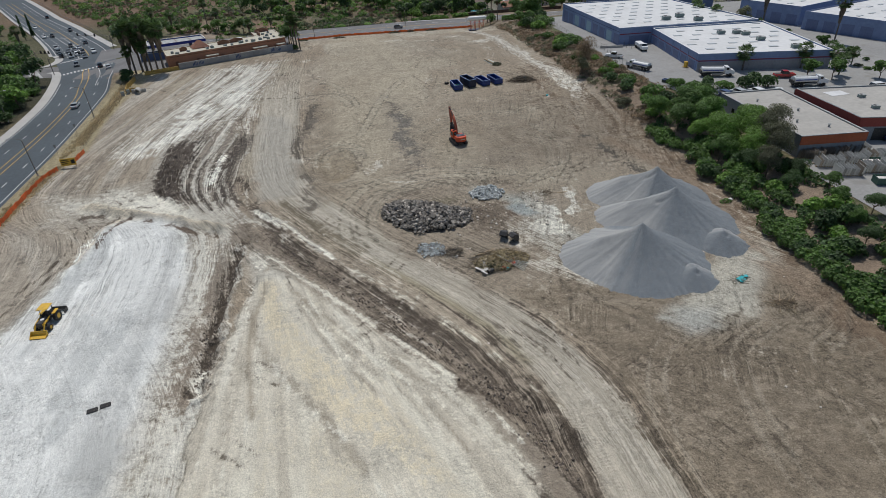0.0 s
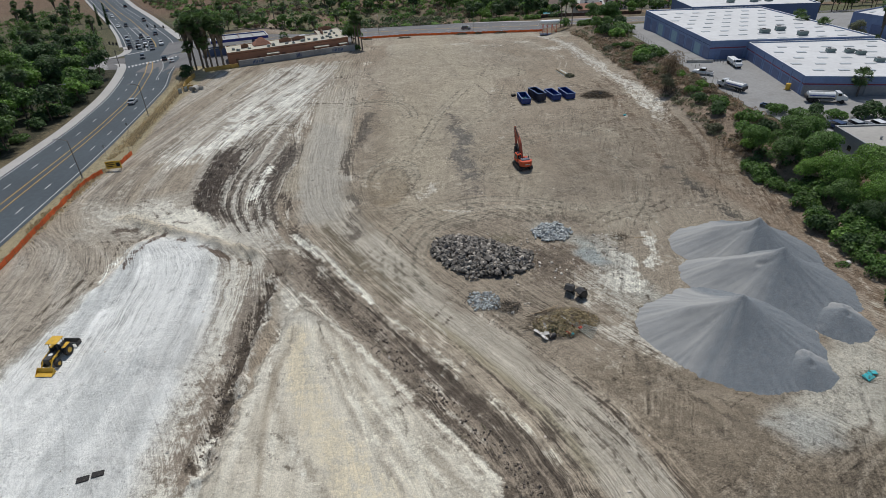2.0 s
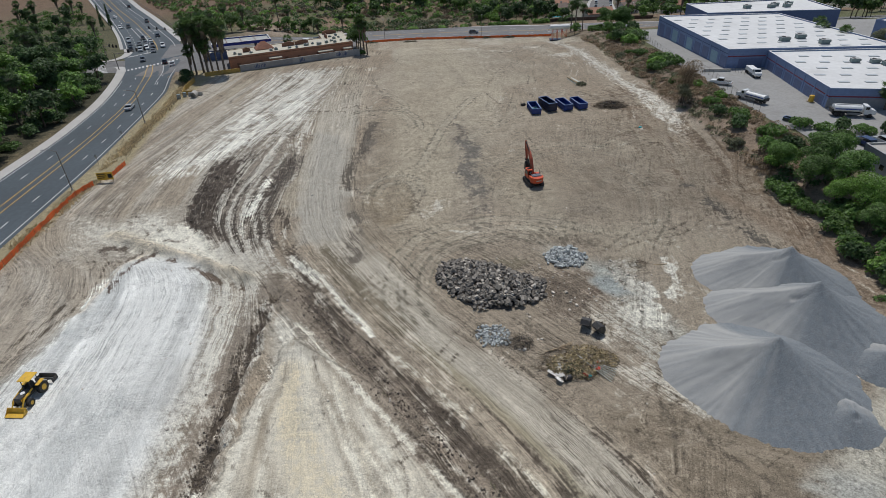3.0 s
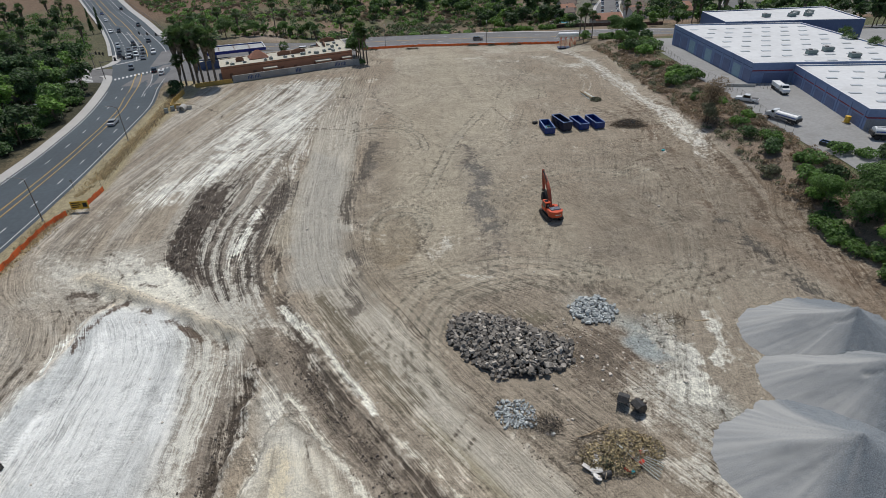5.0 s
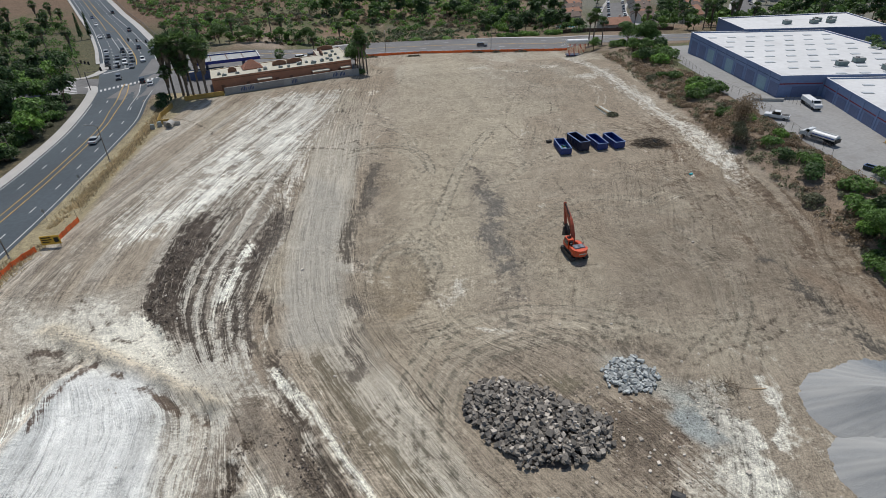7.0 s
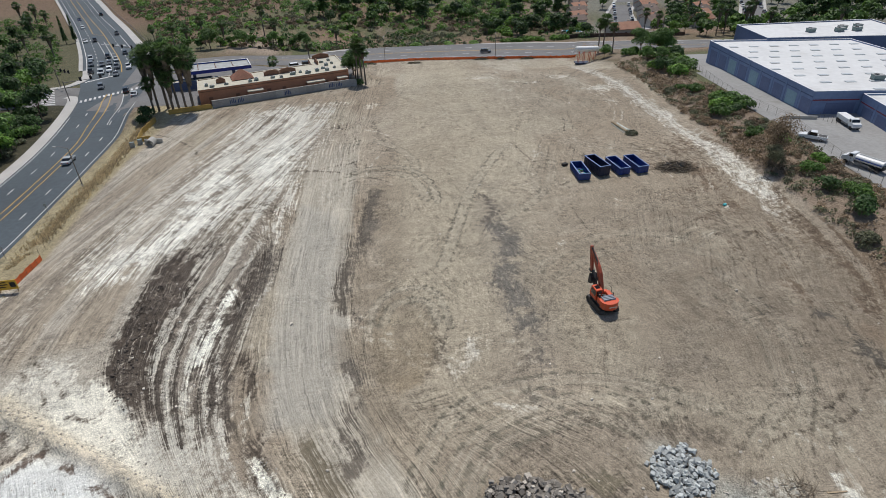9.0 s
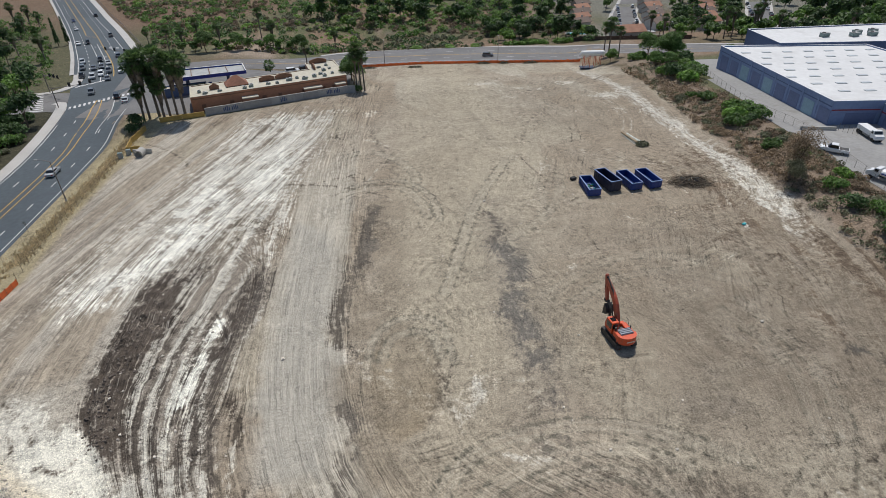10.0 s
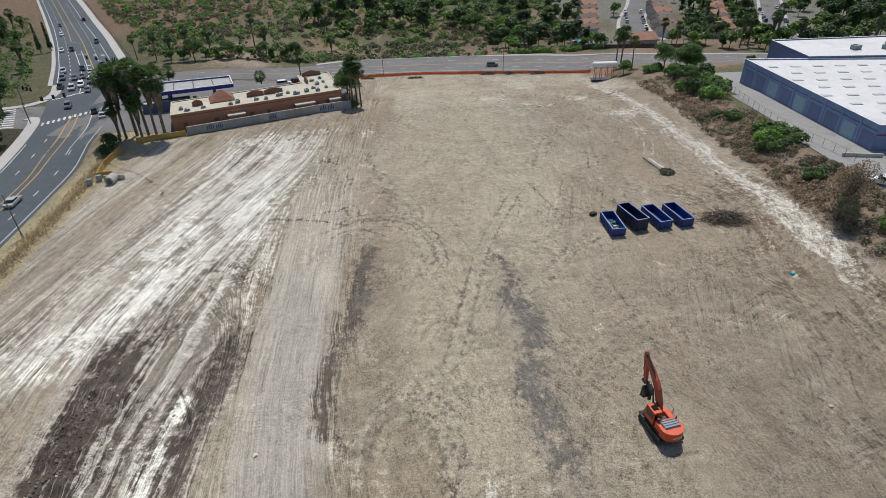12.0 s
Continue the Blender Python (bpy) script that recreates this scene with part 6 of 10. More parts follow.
for x, y in ((92, 112), (96, 104), (91, 98), (95, 94)):
    roof_vent = thing("roof_vent", pose(x, y, 6.2), "small sheet-metal vent on the tan roof", "roof vent", group="roof vents")
    part("pipe", tubes(((0, 0, 0), (0, 0, 0.5), 0.2)), M["unit_grey"], roof_vent)
    part("cap", tubes(((0, 0, 0.5), (0, 0, 0.68), 0.34, 0.15)), M["unit_grey"], roof_vent)
TAN2 = [(102.6, 94.6), (127, 88), (132, 110), (104.3, 115.5)]
tan2 = flat_building("workshop", TAN2, 1.6, 7.0, "wall_grey", "roof_tan", "workshop with a tan flat roof and a maroon band", "workshop", lip=0.25, cap="unit_grey")
for p, q in ((TAN2[3], TAN2[0]), (TAN2[0], TAN2[1])):
    ln_ = math.hypot(q[0] - p[0], q[1] - p[1])
    part("fascia", wall_box(p, q, ln_ / 2, ln_, 5.1, 6.95, 0.08), M["band_maroon"], tan2)
part("roof_patch", boxes((108, 108.5, 6.82, 112.5, 111.5, 6.85)), M["roof_white"], tan2, "bright white roof patch")
for a in (5.0, 12.0):
    part("door_panel", wall_box(TAN2[0], TAN2[1], a, 3.4, 1.7, 4.8, 0.06), M["black_steel"], tan2)
for x, y in ((113, 106), (117, 101), (121, 104), (110, 99)):
    roof_unit(x, y, 6.8, -14, 0.6, "small grey air unit on the workshop roof")

# shops, block wall, pump canopy
SHOP = [(-61.0, 224.0), (-20.0, 240.6), (-25.8, 259.5), (-34.6, 256.5), (-32.4, 249.0), (-64.6, 235.2)]
shop = flat_building("shop_building", SHOP, -0.2, 4.9, "stucco", "roof_beige", "terracotta stucco shop row with a beige flat roof", "shop", lip=0.18, cap="roof_beige")
sp, sq = SHOP[0], SHOP[1]
for a, w_, z0, z1 in ((3.0, 1.1, 0.5, 2.6), (10.5, 1.1, 0.5, 2.6), (19.5, 1.2, 0.5, 2.6), (24, 1.0, 0.5, 2.6), (31, 1.1, 0.5, 2.6), (37, 1.0, 0.5, 2.6), (40, 1.0, 0.5, 2.6)):
    part("back_door", wall_box(sp, sq, a, w_, z0, z1, 0.06), M["stucco_dark"], shop)
for a, w_ in ((15.5, 4.5), (33.5, 5.5), (41.8, 3.2)):
    part("lean_to", wall_box(sp, sq, a, w_, 2.9, 3.15, 1.9), M["roof_beige"], shop)
    part("lean_to_wall", wall_box(sp, sq, a, w_ - 0.3, 0.3, 2.9, 1.7), M["stucco"], shop)
part("trim", wall_box(sp, sq, 22, 43.5, 4.2, 4.4, 0.06), M["stucco_dark"], shop)
for k, (x, y, lx) in enumerate(((-56.5, 231.5, 2.6), (-43.0, 238.0, 4.5), (-38.5, 240.0, 5), (-31.0, 250.0, 4.2), (-30.4, 256.5, 5.5))):
    sign_wall = bmesh.new()
    side_prism(sign_wall, [(-lx / 2, 0), (lx / 2, 0), (lx / 2, 1.0), (lx * 0.3, 1.3), (0, 1.6), (-lx * 0.3, 1.3), (-lx / 2, 1.0)], -0.2, 0.2)
    ob = part("gable_front", sign_wall, M["stucco_dark"], shop)
    ob.matrix_basis = pose(x, y, 4.8, 0, 0, 22 if k < 3 else 110 if k == 3 else 20)
hip = bmesh.new()
base = [hip.verts.new(v) for v in ((-3.2, -2.6, 0), (3.2, -2.6, 0), (3.2, 2.6, 0), (-3.2, 2.6, 0))]
top = [hip.verts.new((-0.6, 0, 2.3)), hip.verts.new((0.6, 0, 2.3))]
for f in ((base[0], base[1], top[1], top[0]), (base[1], base[2], top[1]), (base[2], base[3], top[0], top[1]), (base[3], base[0], top[0]), tuple(base[::-1])):
    hip.faces.new(f)
tower = part("tower_roof", hip, M["tile_red"], shop, "hipped clay-tile tower roof")
tower.matrix_basis = pose(-51.5, 236.2, 5.0, 0, 0, 22)
part("tower", boxes((-2.8, -2.2, 0.3, 2.8, 2.2, 5.0), m=pose(-51.5, 236.2, 0, 0, 0, 22)), M["stucco"], shop)
rng = random.Random(4)
for x, y in ((-58, 227.5), (-60, 229), (-54.5, 229.5), (-48, 231.5), (-46.5, 233), (-42, 234.5), (-39.5, 235), (-36.5, 237.5), (-34.5, 239.5), (-32, 238.3), (-29.5, 240.5), (-28, 243), (-26.5, 240.8), (-24.5, 243.5), (-27.5, 247), (-29.5, 250.5), (-27.5, 253), (-26, 249)):
    roof_unit(x, y, 4.76, rng.choice((22, 112)), rng.uniform(0.45, 0.72), "small weathered air unit on the beige shop roof")

block = thing("block_wall", Matrix(), "grey concrete block wall with spray paint", "wall", kind="structure")
line, total = resample([(-57.0, 221.4), (-49.6, 224.6), (-35, 230.9), (-20.2, 237.0), (-17.5, 237.6)], 20)
for i in range(19):
    a, b = line[i], line[i + 1]
    za = ground_z(*((a + b) / 2))
    ln_ = float(np.hypot(*(b - a)))
    m = pose(*a, za, 0, 0, math.degrees(math.atan2(b[1] - a[1], b[0] - a[0])))
    p_ = part("panel", boxes((0.005, -0.1, -0.4, ln_ - 0.005, 0.1, 2.1), bevel=0.01, m=m), M["block_wall"], block)
    part("cap", boxes((0, -0.14, 2.104, ln_ - 0.01, 0.14, 2.18), m=m), M["concrete"], p_)
    if i in (2, 3, 9, 15, 16):
        for k in range(4):
            w_ = 0.28
            x0 = 0.25 + k * 0.48
            part("sprayed_bar", boxes((x0, -0.112, 0.5 + 0.15 * (k % 2), x0 + w_, -0.104, 1.5 + 0.2 * (k % 3)), m=m), M["graffiti"], p_, "dark blue sprayed mark")
low = thing("low_wall", Matrix(), "low yellow-painted wall at the edge of the lot", "wall", kind="structure")
for pts in ([(-68.2, 218.0), (-57.3, 221.4)], [(-70.4, 214.0), (-71.3, 206.5), (-69.8, 199.8)], [(-69.8, 199.8), (-66.8, 200.6)]):
    for a, b in zip(pts[:-1], pts[1:]):
        n_ = max(1, int(math.hypot(b[0] - a[0], b[1] - a[1]) / 2.4))
        for k in range(n_):
            p, q = [a[i] + (b[i] - a[i]) * k / n_ for i in (0, 1)], [a[i] + (b[i] - a[i]) * (k + 1) / n_ for i in (0, 1)]
            m = pose(*p, ground_z(*p), 0, 0, math.degrees(math.atan2(b[1] - a[1], b[0] - a[0])))
            part("panel", boxes((0.02, -0.09, -0.5, math.hypot(q[0] - p[0], q[1] - p[1]) - 0.02, 0.09, 1.35), bevel=0.02, m=m), M["wall_yellow"], low)

CAN = [(-71.2, 240.6), (-51.0, 247.0), (-54.2, 255.8), (-74.2, 251.0)]
canopy = thing("fuel_canopy", Matrix(), "blue-edged flat canopy over fuel pumps", "canopy")
bm = bmesh.new()
prism(bm, inset(CAN, 0.2), 5.0, 5.5)
part("deck", bm, M["unit_grey"], canopy)
bm = bmesh.new()
ring(bm, CAN, 0.18, 4.9, 5.85)
part("fascia", bm, M["canopy_blue"], canopy, "blue fascia")
bm = bmesh.new()
ring(bm, inset(CAN, -0.05), 0.28, 5.86, 5.98)
part("trim", bm, M["white_metal"], canopy)
for t_ in (0.25, 0.5, 0.75):
    a, b = [CAN[0][i] + (CAN[1][i] - CAN[0][i]) * t_ for i in (0, 1)], [CAN[3][i] + (CAN[2][i] - CAN[3][i]) * t_ for i in (0, 1)]
    part("rib", tubes(((a[0], a[1] + 0.5, 5.62), (b[0], b[1] - 0.5, 5.62), 0.12), n=4), M["stucco_dark"], canopy)
for x, y in ((-68.5, 244.5), (-57, 248.3), (-69.8, 248.8), (-58.5, 252.2)):
    part("column", boxes((x - 0.3, y - 0.3, hz(x, y), x + 0.3, y + 0.3, 5.0), bevel=0.03), M["band_blue"], canopy)
for x, y in ((-68, 246.6), (-63, 248.2), (-58, 250)):
    pump = thing("fuel_pump", pose(x, y, hz(x, y) + 0.08, 0, 0, 18), "blue and white fuel pump on a concrete island", "fuel pump", group="fuel pumps")
    part("island", boxes((-1.6, -0.6, 0, 1.6, 0.6, 0.15), bevel=0.05), M["concrete"], pump)
    part("cabinet", boxes((-0.5, -0.3, 0.15, 0.5, 0.3, 1.9), bevel=0.04), M["canopy_blue"], pump)
    part("screen", boxes((-0.35, -0.32, 1.2, 0.35, -0.3, 1.6)), M["white_metal"], pump)
kiosk = flat_building("kiosk", [(-74.5, 239.5), (-62.5, 243.4), (-63.8, 246.8), (-75.6, 243)], -0.2, 3.0, "band_blue", "roof_beige", "small blue kiosk beside the pumps", "kiosk", lip=0.3)


def house(x, y, turn, w, d, h, roof_mat, label):
    """A small gabled house: walls, two roof slopes with eaves, windows, door, chimney."""
    e = thing("house", pose(x, y, hz(x, y) - 0.2, 0, 0, turn), label, "house", group="houses beyond the road")
    bm = bmesh.new()
    rise = d * 0.24
    side_prism(bm, [(-d / 2, 0), (d / 2, 0), (d / 2, h), (0, h + rise), (-d / 2, h)], -w / 2, w / 2)
    ob = part("wall", bm, M["house_wall"], e)
    ob.matrix_basis = pose(0, 0, 0, 0, 0, 90)
    for s in (-1, 1):
        bm = bmesh.new()
        over = 0.55
        side_prism(bm, [(0, h + rise + 0.02), (s * (d / 2 + over), h - over * rise / (d / 2) + 0.02), (s * (d / 2 + over), h - over * rise / (d / 2) + 0.2), (0, h + rise + 0.2)][:: s], -w / 2 - over, w / 2 + over)
        ob = part("roof_slope", bm, M[roof_mat], e)
        ob.matrix_basis = pose(0, 0, 0, 0, 0, 90)
    for k in (-0.3, 0.3):
        win = part("window", boxes((k * w - 0.75, -d / 2 - 0.06, 1.0, k * w + 0.75, -d / 2 + 0.02, 2.3)), M["white_metal"], e)
        part("pane", boxes((k * w - 0.62, -d / 2 - 0.08, 1.12, k * w + 0.62, -d / 2 - 0.055, 2.18)), M["tinted_glass"], win)
    part("door", boxes((-0.5, -d / 2 - 0.05, 0.2, 0.5, -d / 2 + 0.02, 2.25)), M["fence_wood"], e)
    part("chimney", boxes((w * 0.22 - 0.4, 0.6, h, w * 0.22 + 0.4, 1.4, h + rise + 0.9), bevel=0.03), M["house_wall"], e)
    return e


house(103.5, 345.5, 5, 14, 9.5, 3.6, "tile_orange", "pale single-storey house with an orange tile roof")
rng = random.Random(11)
for k in range(7):
    house(129 + k * 4.2, 372 + k * 13.5, 20 + rng.uniform(-4, 4), rng.uniform(8.5, 10.5), rng.uniform(7, 8.5), 4.6, ("tile_brown", "tile_orange")[k % 3 == 1], "house with a weathered tile roof in a row")
for k in range(8):
    house(153 + k * 5.0, 366 + k * 12.0, 22 + rng.uniform(-4, 4), rng.uniform(8.5, 10.5), rng.uniform(7, 8.5), 4.6, ("tile_orange", "tile_brown")[k % 4 == 3], "house with a weathered tile roof in a row")
for k in range(6):
    house(92 + k * 4.0, 388 + k * 14.0, 18 + rng.uniform(-4, 4), rng.uniform(8.5, 10), rng.uniform(7, 8), 4.4, ("tile_brown", "tile_orange")[k % 2], "house with a weathered tile roof behind trees")
fence_line = thing("garden_fence", Matrix(), "dark timber garden fence above the side road", "fence", kind="structure")
line, total = resample([(72, 341), (90, 338.5), (106, 335.5), (128, 330)], 26)
for i in range(25):
    a, b = line[i], line[i + 1]
    m = pose(*a, hz(*a), 0, 0, math.degrees(math.atan2(b[1] - a[1], b[0] - a[0])))
    part("panel", boxes((0.02, -0.05, -0.6, float(np.hypot(*(b - a))) - 0.02, 0.05, 1.7), m=m), M["fence_wood"], fence_line)
pool = thing("swimming_pool", pose(84.5, 366, hz(84.5, 366) + 0.3), "turquoise swimming pool with a pale rim", "pool")
part("rim", boxes((-5, -3, -0.6, 5, 3, 0.15), bevel=0.05), M["sidewalk"], pool)
part("water", boxes((-4.2, -2.2, -0.5, 4.2, 2.2, 0.19)), M["pool_water"], pool)


# ---- gravel heaps ----
def gravel_heap(peak, tail, tail_h, slope, seed, label):
    """A dumped heap: a sharp cone whose back runs down along a ridge."""
    px, py, ph = peak
    n, r = 150, 17.0
    xs = np.linspace(-r, r, n)
    lx, ly = np.meshgrid(xs, xs)
    best = np.full(lx.shape, -9.0)
    for t in np.linspace(0, 1, 24):
        cx, cy = (tail[0] - px) * t, (tail[1] - py) * t
        h = ph + (tail_h - ph) * t ** 0.8
        d = np.hypot(lx - cx, ly - cy)
        best = np.maximum(best, h - (slope + 0.1) * d + 0.0125 * d * d + (0.09 * ph * np.exp(-d / 1.0) - 0.15 if t == 0 else -0.15))
    ang = np.arctan2(ly, lx)
    rad = np.hypot(lx, ly)
    gully = (vnoise(ang * 9 + 40, rad * 0.12, seed) - 0.5) * 0.16 * step(0.5, 4, rad) + (vnoise(ang * 26 + 40, rad * 0.2, seed + 1) - 0.5) * 0.16 * step(0.5, 4, rad) + (vnoise(ang * 62 + 40, rad * 0.15, seed + 3) - 0.5) * 0.1 * step(1, 5, rad)
    gully = gully - 0.28 * step(1, 5, rad) * step(11, 6, rad) * (1 - np.abs(2 * vnoise(ang * 2.6 + 9, rad * 0.05, seed + 7) - 1))
    best = best + gully + (fbm(lx * 0.7, ly * 0.7, seed + 2, 3) - 0.5) * 0.22 * step(0, 3, rad)
    crack = to_line(lx, ly, [((tail[0] - px) * 0.12, (tail[1] - py) * 0.12 - 0.9), ((tail[0] - px) * 0.3, (tail[1] - py) * 0.3 - 1.3), ((tail[0] - px) * 0.5, (tail[1] - py) * 0.5 - 1.2)])[0]
    best = best - 0.38 * np.exp(-(crack / 0.2) ** 2) * step(0.4, 0.6, vnoise(lx * 0.7, ly * 0.7, seed + 5))
    gz_ = np.vectorize(lambda a, b: ground_z(px + a, py + b))(lx, ly)
    top = np.where(best > -0.4, best, np.nan)
    ids, verts, faces = -np.ones(lx.shape, int), [], []
    ok = best - gz_ > -0.35
    for i, j in zip(*np.nonzero(ok)):
        ids[i, j] = len(verts)
        verts.append((lx[i, j], ly[i, j], best[i, j]))
    for i in range(n - 1):
        for j in range(n - 1):
            q = (ids[i, j], ids[i, j + 1], ids[i + 1, j + 1], ids[i + 1, j])
            if min(q) >= 0:
                faces.append(q)
    e = thing("gravel_heap", pose(px, py, 0), label, "gravel heap", "gravel heaps")
    mound = mesh_part("mound", verts, faces, M["gravel"], e, smooth=True)
    vx, vy, vz = np.array(verts).T
    tx_, ty_ = tail[0] - px, tail[1] - py
    run_ = math.hypot(tx_, ty_)
    u_, v_ = (vx * tx_ + vy * ty_) / run_, (vx * ty_ - vy * tx_) / run_
    bearing = np.arctan2(vy, vx)
    dust = step(-1.0, 3.0, u_ - 0.35 * np.abs(v_) + 2.4 * (vnoise(bearing * 5 + 30, vx * 0, seed + 11) - 0.5)) * 0.95
    dust = dust * (0.55 + 0.45 * vnoise(bearing * 30 + 50, np.hypot(vx, vy) * 0.3, seed + 13))
    mound.data.attributes.new("dust", "FLOAT", "POINT").data.foreach_set("value", dust)
    return e


gravel_heap((53.8, 86.1, 5.9), (48.6, 88.4), 4.1, 0.60, 301, "blue-grey crushed gravel heap with a sharp peak")
gravel_heap((52.6, 77.7, 5.9), (46.2, 79.8), 3.8, 0.58, 311, "blue-grey crushed gravel heap in the middle of three")
gravel_heap((41.7, 68.0, 5.9), (36.2, 69.8), 3.9, 0.585, 321, "blue-grey crushed gravel heap with slumped cracks")
gravel_heap((46.6, 60.6, 2.1), (47.2, 62.0), 1.9, 0.50, 331, "low spill of grey gravel at the foot of a heap")
gravel_heap((56.2, 68.4, 2.4), (57.0, 70.0), 2.0, 0.50, 341, "low spill of grey gravel at the foot of a heap")


# ---- rubble ----
def stone_mesh(seed, mat, flat=0.8):
    """One broken block: a cut-up cube with skewed faces."""
    rs = random.Random(seed)
    bm = bmesh.new()
    bmesh.ops.create_cube(bm, size=1.0)
    for v in bm.verts:
        v.co = Vector((v.co.x * rs.uniform(0.75, 1.25), v.co.y * rs.uniform(0.65, 1.1), v.co.z * rs.uniform(0.6, 1.0) * flat))
    bmesh.ops.bevel(bm, geom=list(bm.edges), offset=0.06, segments=1, affect="EDGES")
    for v in bm.verts:
        v.co += Vector([rs.uniform(-0.05, 0.05) for _ in range(3)])
    me = bpy.data.meshes.new("stone")
    bm.to_mesh(me)
    bm.free()
    me.materials.append(mat)
    return me


def rubble_heap(name, outline, rise, count, lo, hi, mat, seed, label, parts=300):
    """A heap of single blocks in an outline; those past the first hundreds are joined."""
    rs = random.Random(seed)
    p = np.array(outline)
    cx, cy = p.mean(0)
    e = thing(name, pose(cx, cy, 0), label, "rubble heap")
    kinds = [stone_mesh(seed + k, mat) for k in range(7)]
    rest_v, rest_f = [], []
    made = 0
    while made < count:
        x, y = rs.uniform(p[:, 0].min(), p[:, 0].max()), rs.uniform(p[:, 1].min(), p[:, 1].max())
        a = np.array([x]), np.array([y])
        core_ = float(in_poly(*a, outline, 2.6)[0])
        if float(in_poly(*a, outline, 1.3)[0]) < rs.uniform(0.05, 0.75):
            continue
        s = rs.uniform(lo, hi) * (1.25 if rs.random() < 0.12 else 1.0)
        layer = rise * core_ * rs.uniform(0.35, 1.0)
        m = Matrix.LocRotScale((x - cx, y - cy, ground_z(x, y) + layer + s * 0.22), Euler([rs.uniform(-0.7, 0.7), rs.uniform(-0.7, 0.7), rs.uniform(0, 6.3)]), (s, s, s))
        me = rs.choice(kinds)
        if made < parts:
            o = new("stone", me)
            o.parent, o.matrix_basis = e, m
        else:
            k = len(rest_v)
            rest_v += [m @ v.co for v in me.vertices]
            rest_f += [[k + i for i in f.vertices] for f in me.polygons]
        made += 1
    # the fines under the blocks, coloured dark for the shade in the gaps
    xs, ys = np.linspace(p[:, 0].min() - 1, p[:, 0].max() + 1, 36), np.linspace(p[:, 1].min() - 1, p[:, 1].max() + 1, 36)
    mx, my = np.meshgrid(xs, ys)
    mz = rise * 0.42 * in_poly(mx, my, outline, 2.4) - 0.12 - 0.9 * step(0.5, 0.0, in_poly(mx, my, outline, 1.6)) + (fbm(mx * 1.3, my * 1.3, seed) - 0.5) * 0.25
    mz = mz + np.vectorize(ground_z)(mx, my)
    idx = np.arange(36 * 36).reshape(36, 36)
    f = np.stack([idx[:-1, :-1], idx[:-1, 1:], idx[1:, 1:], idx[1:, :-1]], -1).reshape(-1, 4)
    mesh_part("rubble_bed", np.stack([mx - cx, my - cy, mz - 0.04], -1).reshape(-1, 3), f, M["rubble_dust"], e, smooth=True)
    if rest_v:
        ob = mesh_part("rubble_fill", rest_v, rest_f, mat, e)
        tagged(ob, kind="stuff")
    return e


rubble_heap("rubble_heap", [(3.7, 92.3), (5, 95.4), (8.9, 96.3), (13.5, 94), (19.8, 88.6), (18.2, 85.4), (13.5, 83.5), (9.5, 84.3), (6.5, 87.8)], 1.25, 1500, 0.24, 0.60, M["stone_dark"], 401, "heap of broken dark grey concrete blocks")
rubble_heap("rubble_heap", [(21.4, 95.6), (23.2, 98.0), (25.9, 99.0), (28.0, 95.6), (25.8, 93.4), (23.4, 92.8)], 0.6, 380, 0.2, 0.5, M["stone_pale"], 431, "heap of pale grey concrete rubble")
rubble_heap("rubble_heap", [(8.4, 78.2), (9.4, 80.2), (11.4, 80.2), (13.0, 78.6), (12.0, 76.4), (10.2, 76.2)], 0.25, 260, 0.12, 0.32, M["stone_pale"], 461, "small scatter of pale grey rubble")
loose = thing("loose_stones", Matrix(), "scattered stones and clods on the bare ground", "stones", kind="stuff")
rs = random.Random(77)
lv, lf = [], []
kinds = [stone_mesh(480 + k, M["stone_dark"]) for k in range(4)]
for k in range(420):
    if k < 90:
        x, y = rs.gauss(21, 5), rs.gauss(86, 6)
    elif k < 150:
        x, y = rs.gauss(30, 4), rs.gauss(92, 4)
    elif k < 230:
        x, y = rs.gauss(-34, 5), rs.gauss(116, 10)
    else:
        x, y = rs.uniform(-60, 62), rs.uniform(35, 240)
    s = rs.uniform(0.1, 0.3) * (1.6 if rs.random() < 0.08 else 1)
    m = Matrix.LocRotScale((x, y, ground_z(x, y) + s * 0.15), Euler((rs.uniform(-0.6, 0.6), 0, rs.uniform(0, 6))), (s, s, s))
    me = rs.choice(kinds)
    b = len(lv)
    lv += [m @ v.co for v in me.vertices]
    lf += [[b + i for i in f.vertices] for f in me.polygons]
tagged(mesh_part("stones", lv, lf, M["stone_dark"], loose), kind="stuff")


